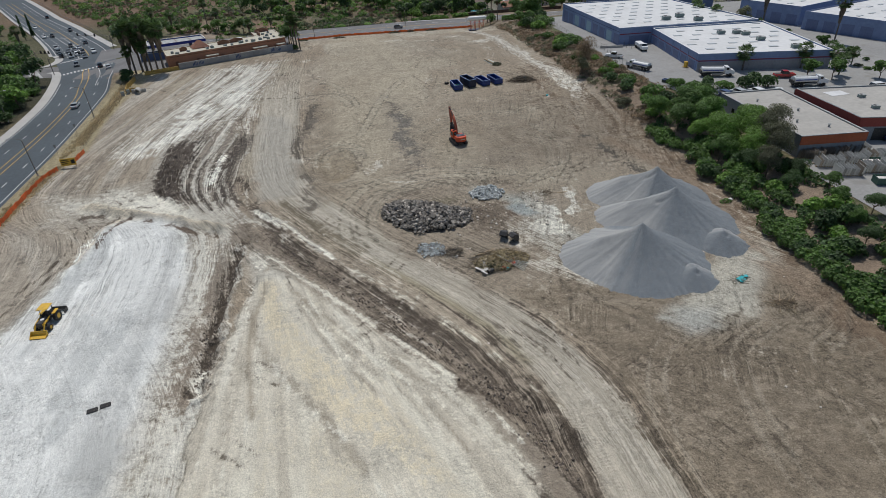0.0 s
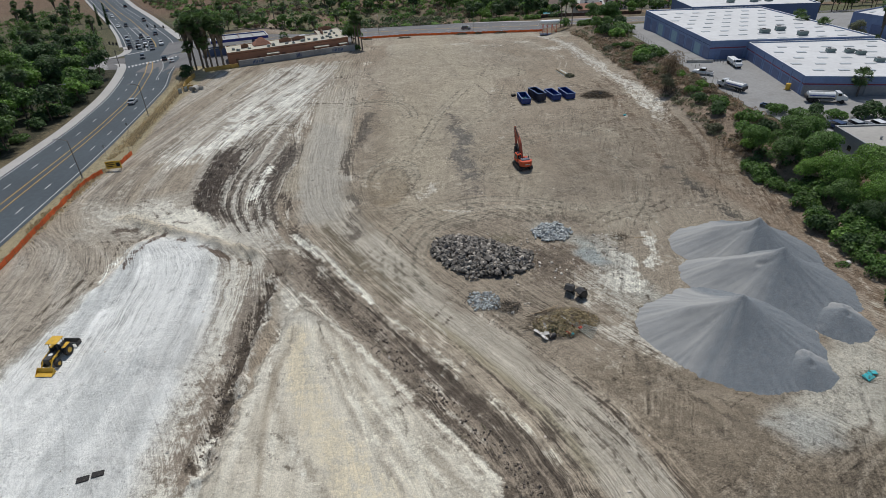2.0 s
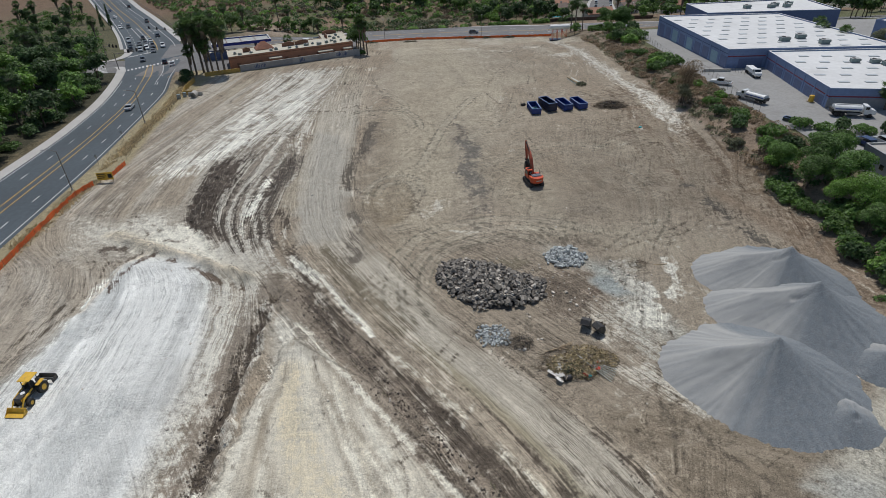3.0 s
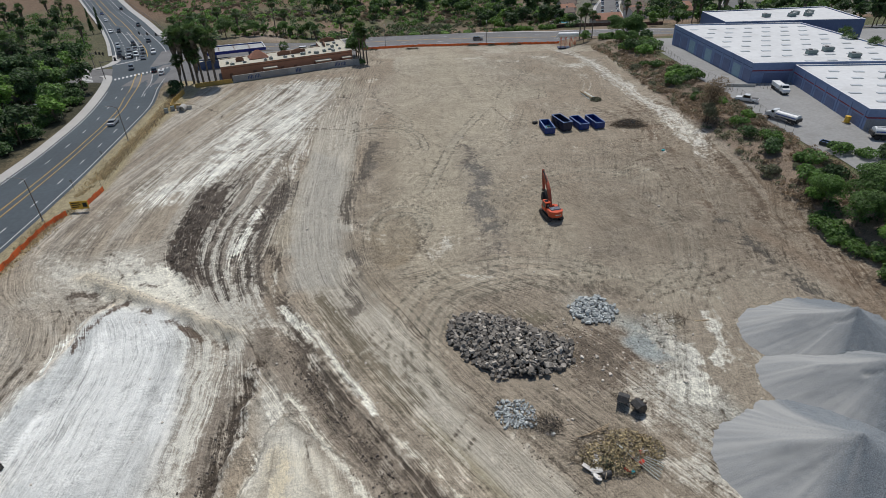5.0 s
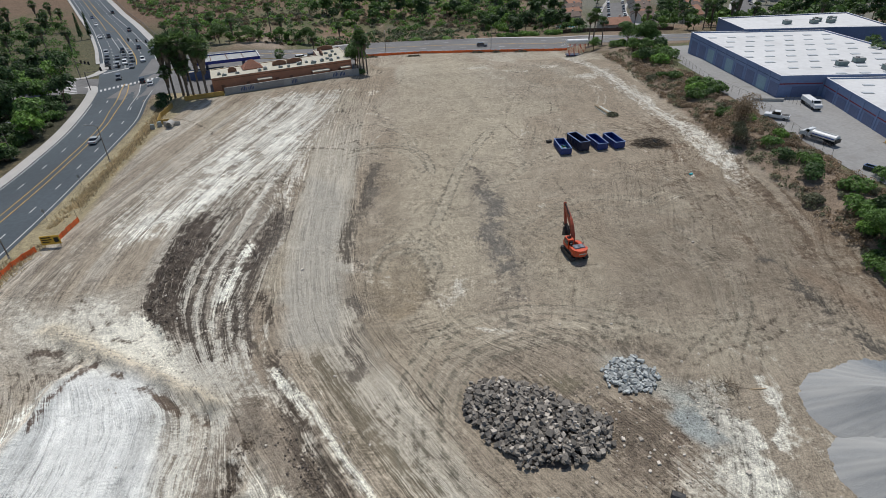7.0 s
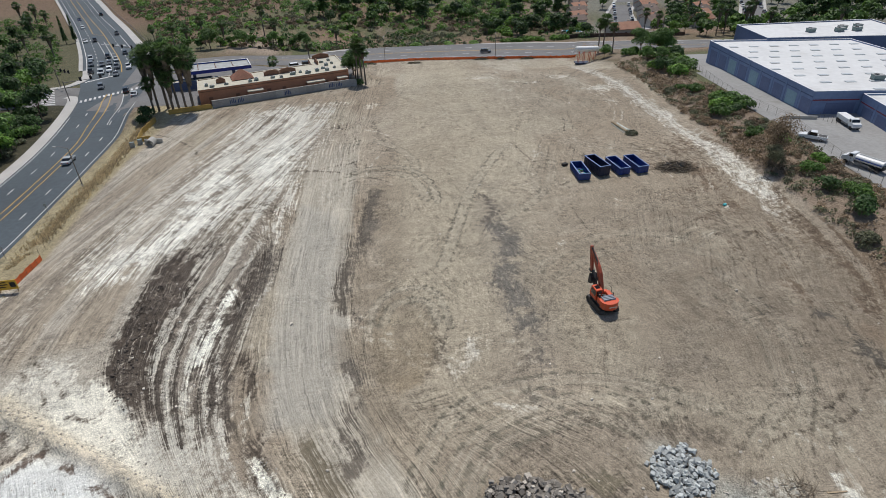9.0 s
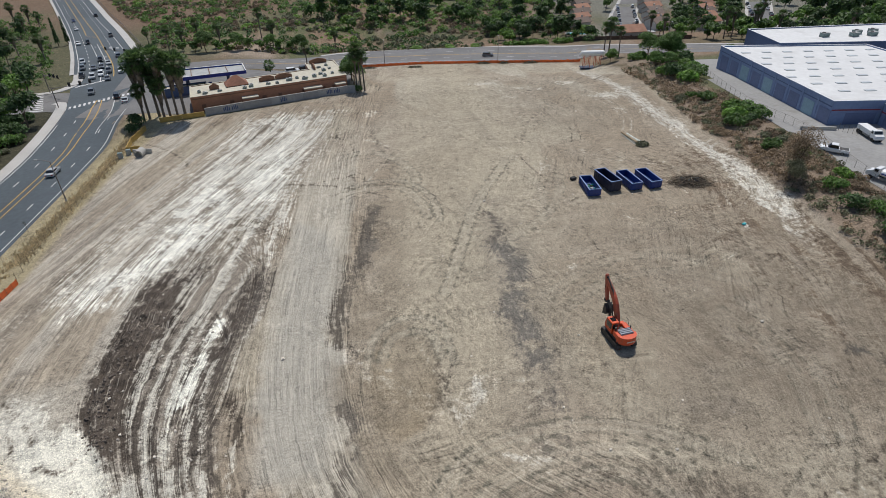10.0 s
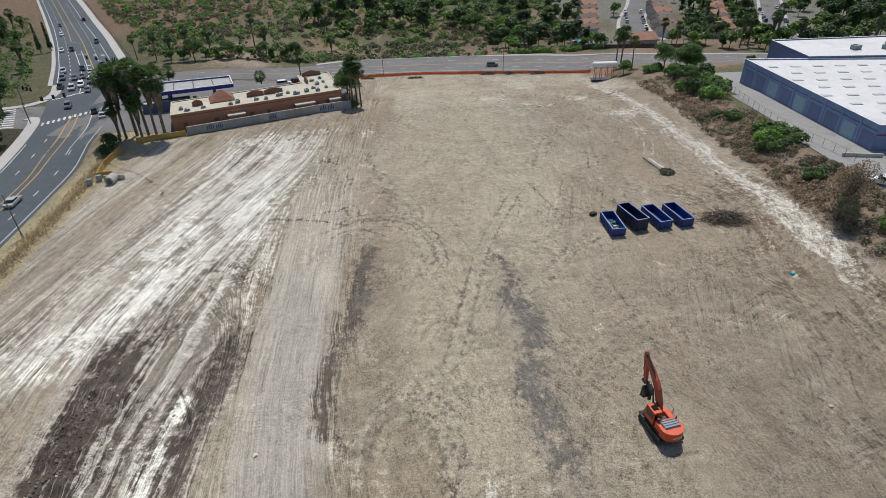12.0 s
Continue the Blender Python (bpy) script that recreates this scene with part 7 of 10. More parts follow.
# ---- brush, scrap, branches ----
def clod_field(name, label, mat, along, wide, count, lo, hi, seed):
    """Loose lumps of soil strewn along a line, in one object."""
    rs_ = random.Random(seed)
    line = smooth_line(along, 8)
    seg = np.r_[0, np.cumsum(np.hypot(*np.diff(line, axis=0).T))]
    verts, faces = [], []
    cube = [(i, j, k) for i in (-1, 1) for j in (-1, 1) for k in (-1, 1)]
    for _ in range(count):
        at = rs_.uniform(0, seg[-1])
        x = float(np.interp(at, seg, line[:, 0])) + rs_.gauss(0, wide)
        y = float(np.interp(at, seg, line[:, 1])) + rs_.gauss(0, wide)
        size = lo + (hi - lo) * rs_.random() ** 3
        m = Matrix.LocRotScale((x, y, ground_z(x, y) + size * 0.25), Euler([rs_.uniform(0, 6.3) for _ in range(3)]), (size * 0.5,) * 3)
        b = len(verts)
        verts += [m @ Vector([c * rs_.uniform(0.55, 1.1) for c in p]) for p in cube]
        faces += [[b + i for i in f] for f in ((0, 1, 3, 2), (4, 6, 7, 5), (0, 4, 5, 1), (2, 3, 7, 6), (0, 2, 6, 4), (1, 5, 7, 3))]
    return tagged(mesh_part(name, verts, faces, M[mat]), label, "soil clods", kind="stuff")


DITCH_RUN, EDGE_RUN = [(-20.6, 91), (-21.6, 78), (-22.1, 67), (-22.4, 55)], [(-17, 92.5), (-10.5, 81), (-4, 71.5), (3.5, 61), (10, 51.5), (14.5, 42), (17.4, 34)]
clod_field("clods", "dark clods of soil along the ditch", "clod", DITCH_RUN, 0.75, 900, 0.05, 0.25, 611)
clod_field("clods", "dark clods of soil along the road shoulder", "clod", EDGE_RUN, 0.8, 1300, 0.05, 0.28, 612)
clod_field("clods", "black clods in the churned earth", "clod", [(-40.5, 138), (-40.5, 126), (-39.5, 117), (-37, 110.5)], 1.2, 800, 0.05, 0.30, 613)
clod_field("clods", "clods along a windrow of dark earth", "clod", [(-25.5, 140), (-27.5, 126), (-27.8, 113), (-25, 103)], 0.6, 500, 0.05, 0.20, 614)
clod_field("clods", "pale clods along the cream ridge", "clod_pale", [(-52, 112), (-42, 105), (-33, 101.5), (-25.5, 97)], 0.8, 300, 0.05, 0.23, 615)
clod_field("clods", "pale clods along the lane", "clod_pale", [(-19.8, 101), (-13.2, 93.3), (-6, 81.3)], 0.5, 350, 0.05, 0.20, 616)
clod_field("clods", "brown clods beside the haul road", "clod", [(4, 84), (11, 74), (17.5, 64.5), (22.6, 55), (26.5, 43), (27.5, 32)], 0.5, 500, 0.05, 0.17, 617)
clod_field("clods", "brown clods and stones round the rubble", "clod", [(18, 92), (22, 88), (24, 82), (18, 80)], 2.6, 800, 0.05, 0.17, 618)


def twigs(n, spread_xy, rise, length, r, seed, lean=0.5):
    rs = random.Random(seed)
    bm = bmesh.new()
    for _ in range(n):
        a, d = rs.uniform(0, 6.28), math.sqrt(rs.random())
        x, y = math.cos(a) * d * spread_xy[0], math.sin(a) * d * spread_xy[1]
        z = rise * (1 - d * d) * rs.uniform(0.2, 1.0)
        b = rs.uniform(0, 6.28)
        ln_ = length * rs.uniform(0.4, 1.2)
        up = rs.uniform(-0.25, lean)
        q = (x + math.cos(b) * ln_, y + math.sin(b) * ln_, max(0.02, z + up * ln_))
        tube(bm, (x, y, max(0.02, z)), q, r * rs.uniform(0.6, 1.3), r * 0.4, n=4)
    return bm


def leaf_cloud(lobes, n, size, seed, flat=0.0):
    """Vertices and faces of many small leaf clumps on the shells of several lobes."""
    g = np.random.default_rng(seed)
    lob = np.array(lobes, float)                       # x y z rx ry rz
    weight = (lob[:, 3] * lob[:, 4] + lob[:, 3] * lob[:, 5]) ** 1.0
    pick = g.choice(len(lob), n, p=weight / weight.sum())
    d = g.normal(size=(n, 3))
    d[:, 2] = np.where(d[:, 2] < -0.35, -d[:, 2], d[:, 2])
    d /= np.linalg.norm(d, axis=1)[:, None]
    rad = g.uniform(0.62, 1.06, n) ** 0.7
    c = lob[pick, :3] + d * lob[pick, 3:] * rad[:, None]
    nrm = d + g.normal(size=(n, 3)) * 0.5
    nrm[:, 2] += flat + 0.3
    nrm /= np.linalg.norm(nrm, axis=1)[:, None]
    t = np.cross(nrm, g.normal(size=(n, 3)))
    t /= np.linalg.norm(t, axis=1)[:, None]
    b = np.cross(nrm, t)
    s = size * g.uniform(0.55, 1.3, n)[:, None]
    k = g.uniform(0.45, 0.8, n)[:, None]
    v = np.stack([c - t * s, c - b * s * k + nrm * s * 0.15, c + t * s, c + b * s * k + nrm * s * 0.15], 1).reshape(-1, 3)
    f = np.arange(4 * n).reshape(n, 4)
    return v, f


brush = thing("brush_pile", pose(20.2, 72.3, ground_z(20.2, 72.3)), "pile of dry brush, branches and scrap on the ground", "brush pile")
v, f = leaf_cloud([(-1.5, -0.5, 0.3, 2.4, 1.8, 0.9), (1.4, 0.6, 0.2, 2.8, 2.2, 1.0), (3.6, 0.2, 0.05, 1.8, 1.9, 0.35), (0.2, -1.8, 0.2, 2.0, 1.4, 0.7)], 2600, 0.14, 91)
mesh_part("dry_brush", v, f, M["straw"], brush)
part("brushwood", twigs(230, (4.6, 3.3), 1.1, 1.6, 0.045, 92), M["dry_wood"], brush)
v, f = leaf_cloud([(-0.8, -1.4, 0.3, 1.4, 1.1, 0.6)], 160, 0.2, 93)
mesh_part("green_foliage", v, f, M["leaf_grey"], brush)
for k in range(6):
    part("pipe", tubes(((0.2 + 0.15 * k, 0.4 - 0.1 * k, 0.9 - 0.05 * k), (3.3 + 0.25 * k, -3.6 + 0.35 * k, 0.08 + 0.02 * k), 0.05), n=6), M["pipe_pale"], brush, "pale plastic pipe")
for k, (x, y) in enumerate(((1.6, -0.9), (2.2, -1.6), (2.5, -0.6), (0.4, -2.5))):
    part("plastic_scrap", boxes((-0.35, -0.2, 0, 0.35, 0.2, 0.3), bevel=0.08, m=pose(x, y, 0.25, 20, 10, 40 * k)), M["red_plastic"], brush, "red plastic scrap")
for k, (x, y) in enumerate(((-2.6, -2.2), (-2.3, -1.0), (-3.4, -1.8), (2.8, -0.3))):
    part("board", boxes((-0.6, -0.3, 0, 0.6, 0.3, 0.06), bevel=0.01, m=pose(x, y, 0.35, 15, -10, 70 * k)), M["white_scrap"], brush)
part("barrel", tubes(((-2.2, -2.9, 0.35), (-1.3, -2.6, 0.35), 0.33), n=14), M["black_steel"], brush)
part("bin_lid", tubes(((-2.75, -2.95, 0.3), (-2.7, -2.93, 0.38), 0.5), n=14), M["white_scrap"], brush)
part("board", boxes((-0.2, -0.15, 0, 0.3, 0.2, 0.25), bevel=0.04, m=pose(0.9, -2.6, 0.15, 10, 5, 30)), M["teal_plastic"], brush)
for k in range(4):
    part("plank", boxes((-1.6, -0.07, 0, 1.6, 0.07, 0.05), m=pose(-1.8 + 0.3 * k, 2.4 + 0.18 * k, 0.12 + 0.05 * k, 0, 2, 8 + 6 * k)), M["timber"], brush)
tangle = thing("wire_tangle", pose(14.2, 76.3, ground_z(14.2, 76.3)), "dark tangle of wire and twigs on bare soil", "wire tangle")
part("wire_mass", twigs(170, (1.7, 1.3), 0.9, 1.1, 0.022, 95, 0.9), M["black_steel"], tangle)
part("twig_mass", twigs(70, (2.0, 1.6), 0.6, 1.5, 0.03, 96), M["dry_wood"], tangle)
part("stone", boxes((-0.25, -0.2, 0, 0.25, 0.2, 0.3), bevel=0.08, m=pose(0.1, -1.2, 0, 0, 0, 30)), M["white_scrap"], tangle)
branches = thing("branch_pile", pose(54.0, 168.0, ground_z(54, 168)), "flat pile of dark cut branches beside the blue bins", "branch pile")
part("brushwood", twigs(300, (4.3, 2.6), 1.5, 1.9, 0.07, 97, 0.3), M["dry_wood"], branches)
part("dark_brushwood", twigs(240, (3.8, 2.2), 1.4, 1.6, 0.08, 98, 0.3), M["dark_wood"], branches)
v, f = leaf_cloud([(0.8, -0.2, 0.2, 1.3, 1.0, 0.9), (-1.2, 0.4, 0.2, 1.2, 0.8, 0.7)], 220, 0.3, 99)
mesh_part("tarpaulin", v, f, M["tarp_grey"], branches, "crumpled grey sheeting")
small_brush = thing("brush_pile", pose(35.2, 93.0, ground_z(35.2, 93)), "small pile of pale cut branches", "brush pile")
part("brushwood", twigs(60, (1.5, 1.0), 0.5, 1.6, 0.035, 101), M["dry_wood"], small_brush)
part("plank", boxes((-1.0, -0.08, 0, 1.0, 0.08, 0.06), m=pose(3.4, -0.6, 0.05, 0, 0, 0)), M["timber"], small_brush)
wood = thing("timber_pile", pose(55.2, 52.2, ground_z(55.2, 52.2)), "heap of broken timber and roots", "timber pile")
part("broken_timber", twigs(46, (1.8, 1.1), 0.6, 1.5, 0.07, 103, 0.2), M["timber"], wood)
part("root_mass", twigs(60, (1.7, 1.0), 0.5, 1.0, 0.04, 104, 0.4), M["bark"], wood)
scrap = thing("plastic_scrap", pose(53.2, 58.8, ground_z(53.2, 58.8)), "turquoise plastic scrap with twigs on the gravel", "scrap")
part("sheet", boxes((-0.8, -0.5, 0.05, 0.8, 0.5, 0.22), bevel=0.1, m=pose(0, 0, 0, 12, 6, 25)), M["teal_plastic"], scrap)
part("panel", boxes((-0.4, -0.4, 0.05, 0.4, 0.4, 0.18), bevel=0.06, m=pose(0.9, 0.5, 0.05, -10, 12, 70)), M["teal_plastic"], scrap)
part("twig_mass", twigs(46, (1.6, 1.2), 0.3, 1.1, 0.03, 105), M["dry_wood"], scrap)
bag = thing("scrap_bag", pose(66.2, 81.2, ground_z(66.2, 81.2)), "pale turquoise bag among weeds", "scrap")
part("bag", boxes((-0.5, -0.35, 0, 0.5, 0.35, 0.45), bevel=0.16, m=pose(0, 0, 0, 5, 8, 30)), M["white_scrap"], bag)
v, f = leaf_cloud([(-1.0, -0.4, 0.1, 1.2, 0.7, 0.5)], 120, 0.2, 106)
mesh_part("weeds", v, f, M["leaf_mid"], bag)
for k, (x, y, s) in enumerate(((56.0, 150.4, 0.35), (31.3, 171.8, 0.6))):
    ob = part("scrap_box", boxes((-s, -s * 0.7, 0, s, s * 0.7, s), bevel=0.08, m=None), M["teal_plastic" if k == 0 else "rubber"], None)
    ob.matrix_basis = pose(x, y, ground_z(x, y), 0, 0, 25)
    tagged(ob, "small turquoise box on bare ground" if k == 0 else "small dark crate beside the blue bins", "scrap")
fallen = thing("fallen_palm", pose(50.6, 190.8, ground_z(50.6, 190.8), 0, 0, 0), "felled palm trunks with a dry frond crown", "fallen palm")
for k in range(5):
    part("pole", tubes(((-1.5 + 0.35 * k, 4.6 - 0.4 * k, 0.12), (-0.6 + 0.5 * k, -2.2 + 0.3 * k, 0.12 + 0.05 * k), 0.07, 0.1), n=6), M["pipe_pale"], fallen, "pale bare pole")
part("trunk", tubes(((-1.2, 5.0, 0.3), (0.2, -2.0, 0.3), 0.26, 0.3), n=10), M["timber"], fallen)
part("trunk", tubes(((-0.2, 4.2, 0.24), (1.0, -1.6, 0.24), 0.2, 0.25), n=10), M["pipe_pale"], fallen)
v, f = leaf_cloud([(0.9, -3.0, 0.3, 1.5, 1.5, 0.5)], 160, 0.36, 107)
mesh_part("fronds", v, f, M["leaf_grey"], fallen)

for k, (x, y, w) in enumerate(((-17.0, 297.5, 2.6), (1.1, 294.5, 3.0), (28.4, 297.0, 2.6), (36.5, 296.0, 1.8), (46.8, 294.0, 3.0))):
    e = thing("brush_pile", pose(x, y, ground_z(x, y)), "low heap of grey brush and soil before the fence", "brush pile", group="brush heaps before the fence")
    part("brushwood", twigs(90, (w, 1.2), 0.7, 1.2, 0.05, 130 + k, 0.3), M["dark_wood"], e)
    v, f = leaf_cloud([(-w * 0.4, 0, 0.1, w * 0.5, 0.9, 0.6), (w * 0.4, 0.2, 0.1, w * 0.5, 0.8, 0.5)], 200, 0.2, 140 + k)
    mesh_part("dry_leaves", v, f, M["leaf_grey"], e)


# ---- machines ----
def bucket_bm(w, s, teeth=5):
    """An open digging bucket: curved back, two cheeks, teeth."""
    bm = bmesh.new()
    prof = [(0.0, 0.0), (0.1, -0.55), (0.5, -0.95), (1.05, -0.85), (1.3, -0.35)]
    inner = [(0.08, 0.0), (0.17, -0.5), (0.52, -0.85), (1.0, -0.77), (1.24, -0.35)]
    side_prism(bm, [(x * s, z * s) for x, z in prof] + [(x * s, z * s) for x, z in inner[::-1]], -w / 2, w / 2)
    for y in (-w / 2, w / 2 - 0.04):
        side_prism(bm, [(x * s, z * s) for x, z in prof] + [(0.55 * s, -0.1 * s)], y, y + 0.04)
    for k in range(teeth):
        y = -w / 2 + 0.08 + k * (w - 0.16) / (teeth - 1)
        box(bm, 1.24 * s, y - 0.05, -0.42 * s, 1.5 * s, y + 0.05, -0.3 * s)
    return bm


def beam(bm, points, w, heights):
    """A box-section arm in x and z through points, with its own height at each."""
    up, lo = [], []
    for i, (x, z) in enumerate(points):
        a, b = points[max(0, i - 1)], points[min(len(points) - 1, i + 1)]
        dx, dz = b[0] - a[0], b[1] - a[1]
        ln_ = math.hypot(dx, dz)
        nx, nz = -dz / ln_, dx / ln_
        h = heights[i] / 2
        up.append((x + nx * h, z + nz * h))
        lo.append((x - nx * h, z - nz * h))
    side_prism(bm, lo + up[::-1], -w / 2, w / 2)


EX = (24.75, 123.4)
digger = thing("excavator", pose(*EX, ground_z(*EX), 0, 0, 101.5), "orange crawler excavator with its boom raised", "excavator")
for s in (-1, 1):
    bm = bmesh.new()
    side_prism(bm, [(-2.15, 0.42), (-1.95, 0.12), (-1.6, 0.0), (1.6, 0.0), (1.95, 0.12), (2.15, 0.42), (2.0, 0.8), (1.6, 0.92), (-1.6, 0.92), (-2.0, 0.8)], s * 1.15 - 0.3, s * 1.15 + 0.3)
    tr = part("track", bm, M["black_steel"], digger, "dusty black crawler track")
    pads = bmesh.new()
    for k in range(19):
        box(pads, -1.85 + k * 0.2, s * 1.15 - 0.32, 0.925, -1.85 + k * 0.2 + 0.13, s * 1.15 + 0.32, 0.96)
    part("track_pads", pads, M["black_steel"], tr)
    for x in (-1.75, 1.75):
        part("sprocket", tubes(((x, s * 1.15 - 0.33, 0.45), (x, s * 1.15 + 0.33, 0.45), 0.34), n=14), M["rubber"], tr)
part("car_body", boxes((-1.3, -0.9, 0.35, 1.3, 0.9, 0.95), bevel=0.08), M["black_steel"], digger)
part("slew_ring", tubes(((0, 0, 0.95), (0, 0, 1.12), 0.75), n=20), M["black_steel"], digger)
part("deck", boxes((-1.9, -1.3, 1.12, 1.45, 1.3, 1.35), bevel=0.05), M["black_steel"], digger)
bm = bmesh.new()
pts = [(-1.45, -1.32), (-1.45, 1.32)] + [(-1.55 - 1.1 * math.sin(a), 1.32 * math.cos(a)) for a in np.linspace(0.25, math.pi - 0.25, 9)]
prism(bm, [pts[0]] + pts[2:][::-1] + [pts[1]], 1.14, 2.22)
bmesh.ops.recalc_face_normals(bm, faces=bm.faces)
cw = part("counterweight", bm, M["orange_paint"], digger)
part("lettering_bar", boxes((-2.672, -0.55, 1.6, -2.66, 0.55, 1.78)), M["stone_dark"], cw, "dark lettering bar")
part("engine_cover", boxes((-1.7, -1.25, 1.35, -0.35, 1.25, 2.15), bevel=0.07), M["orange_paint"], digger)
hood = part("hood", boxes((-1.75, -0.95, 2.15, -0.6, 0.85, 2.36), bevel=0.05), M["dusty_panel"], digger, "dusty grey engine hood")
for k in range(4):
    part("rib", boxes((-1.7 + 0.3 * k, -0.9, 2.364, -1.64 + 0.3 * k, 0.8, 2.4)), M["mirror_panel"], hood)
part("tank", boxes((-0.35, -1.28, 1.35, 0.75, -0.55, 2.05), bevel=0.06), M["orange_paint"], digger)
part("step_box", boxes((0.75, -1.25, 1.35, 1.4, -0.6, 1.8), bevel=0.06), M["orange_paint"], digger)
part("well", boxes((-0.32, -0.5, 1.35, 0.3, 0.3, 1.75)), M["black_steel"], digger)
part("exhaust", tubes(((-0.8, -0.95, 2.2), (-0.8, -0.95, 2.75), 0.07), n=8), M["black_steel"], digger)
part("filter", tubes(((-0.5, 0.95, 2.15), (-0.5, 0.95, 2.6), 0.15), n=10), M["black_steel"], digger)
for y in (-1.3, 1.3):
    part("handrail", tubes(((0.2, y, 2.0), (0.2, y, 2.7), 0.03), ((0.2, y, 2.7), (0.9, y, 2.7), 0.03), n=6), M["black_steel"], digger)
bm = bmesh.new()
side_prism(bm, [(-0.15, 1.35), (1.55, 1.35), (1.62, 1.9), (1.3, 2.95), (-0.1, 2.95)], 0.35, 1.3)
cab = part("cab", bm, M["orange_paint"], digger)
part("cab_roof", boxes((-0.15, 0.33, 2.95, 1.33, 1.32, 3.06), bevel=0.04), M["orange_paint"], cab)
part("roof_hatch", boxes((0.25, 0.5, 3.062, 0.95, 1.15, 3.1)), M["tinted_glass"], cab)
part("side_window", boxes((0.0, 1.3, 1.95, 1.25, 1.315, 2.8)), M["tinted_glass"], cab)
part("side_window", boxes((0.0, 0.335, 1.95, 1.25, 0.35, 2.8)), M["tinted_glass"], cab)
bm = bmesh.new()
side_prism(bm, [(1.63, 1.95), (1.33, 2.9), (1.345, 2.905), (1.645, 1.955)], 0.42, 1.23)
part("windscreen", bm, M["tinted_glass"], cab)
part("rear_window", boxes((-0.165, 0.45, 2.05, -0.15, 1.2, 2.8)), M["tinted_glass"], cab)
bm = bmesh.new()
beam(bm, [(0.55, 1.75), (1.15, 3.3), (1.75, 4.55), (2.35, 5.2), (3.3, 5.95), (4.6, 6.75)], 0.42, [0.5, 0.75, 0.85, 0.85, 0.65, 0.4])
part("boom", bm, M["boom_paint"], digger, "worn dark orange boom")
bm = bmesh.new()
beam(bm, [(4.75, 7.35), (4.55, 6.7), (4.2, 5.0), (3.85, 3.6)], 0.34, [0.3, 0.6, 0.48, 0.3])
part("stick", bm, M["boom_paint"], digger, "worn dark orange stick")
for y in (-0.36, 0.36):
    part("boom_ram", tubes(((1.2, y, 1.6), (2.1, y, 4.4), 0.09), n=8), M["black_steel"], digger)
part("stick_ram", tubes(((2.6, 0, 5.85), (4.75, 0, 7.3), 0.09), n=8), M["black_steel"], digger)
part("bucket_ram", tubes(((4.75, 0, 6.2), (4.35, 0, 4.0), 0.08), n=8), M["black_steel"], digger)
part("linkage", boxes((3.75, -0.2, 3.35, 4.4, 0.2, 3.75), bevel=0.05), M["black_steel"], digger)
bm = bucket_bm(1.1, 1.15)
bmesh.ops.transform(bm, matrix=pose(3.55, 0, 3.45, 0, 70, 0), verts=bm.verts)
part("bucket", bm, M["black_steel"], digger, "black digging bucket")
bm = bmesh.new()
beam(bm, [(3.6, 3.9), (2.9, 3.0), (2.7, 1.9)], 0.3, [0.25, 0.4, 0.2])
part("thumb", bm, M["black_steel"], digger)
part("hose", tubes(((2.3, 0.15, 5.7), (4.4, 0.15, 7.2), 0.05), ((4.4, 0.15, 7.2), (4.5, 0.15, 5.0), 0.05), n=6), M["rubber"], digger)


def loose_bucket(x, y, turn, tip, label):
    e = thing("digger_bucket", pose(x, y, ground_z(x, y), 0, 0, turn), label, "bucket", group="spare buckets")
    bm = bucket_bm(1.25, 1.25)
    bmesh.ops.transform(bm, matrix=pose(0, 0, 0.65, 0, tip, 0), verts=bm.verts)
    lo_ = min(v.co.z for v in bm.verts)
    bmesh.ops.translate(bm, vec=(0, 0, -lo_ - 0.03), verts=bm.verts)
    part("shell", bm, M["black_steel"], e)
    for yy in (-0.3, 0.22):
        part("lug", boxes((-0.15, yy, 0.75, 0.35, yy + 0.08, 1.45), bevel=0.03), M["bark"], e, "rusty mounting lug")


loose_bucket(23.4, 79.2, 60, -160, "rusty black digging bucket lying on the soil")
loose_bucket(24.9, 77.7, 20, -150, "rusty black digging bucket lying tipped over")


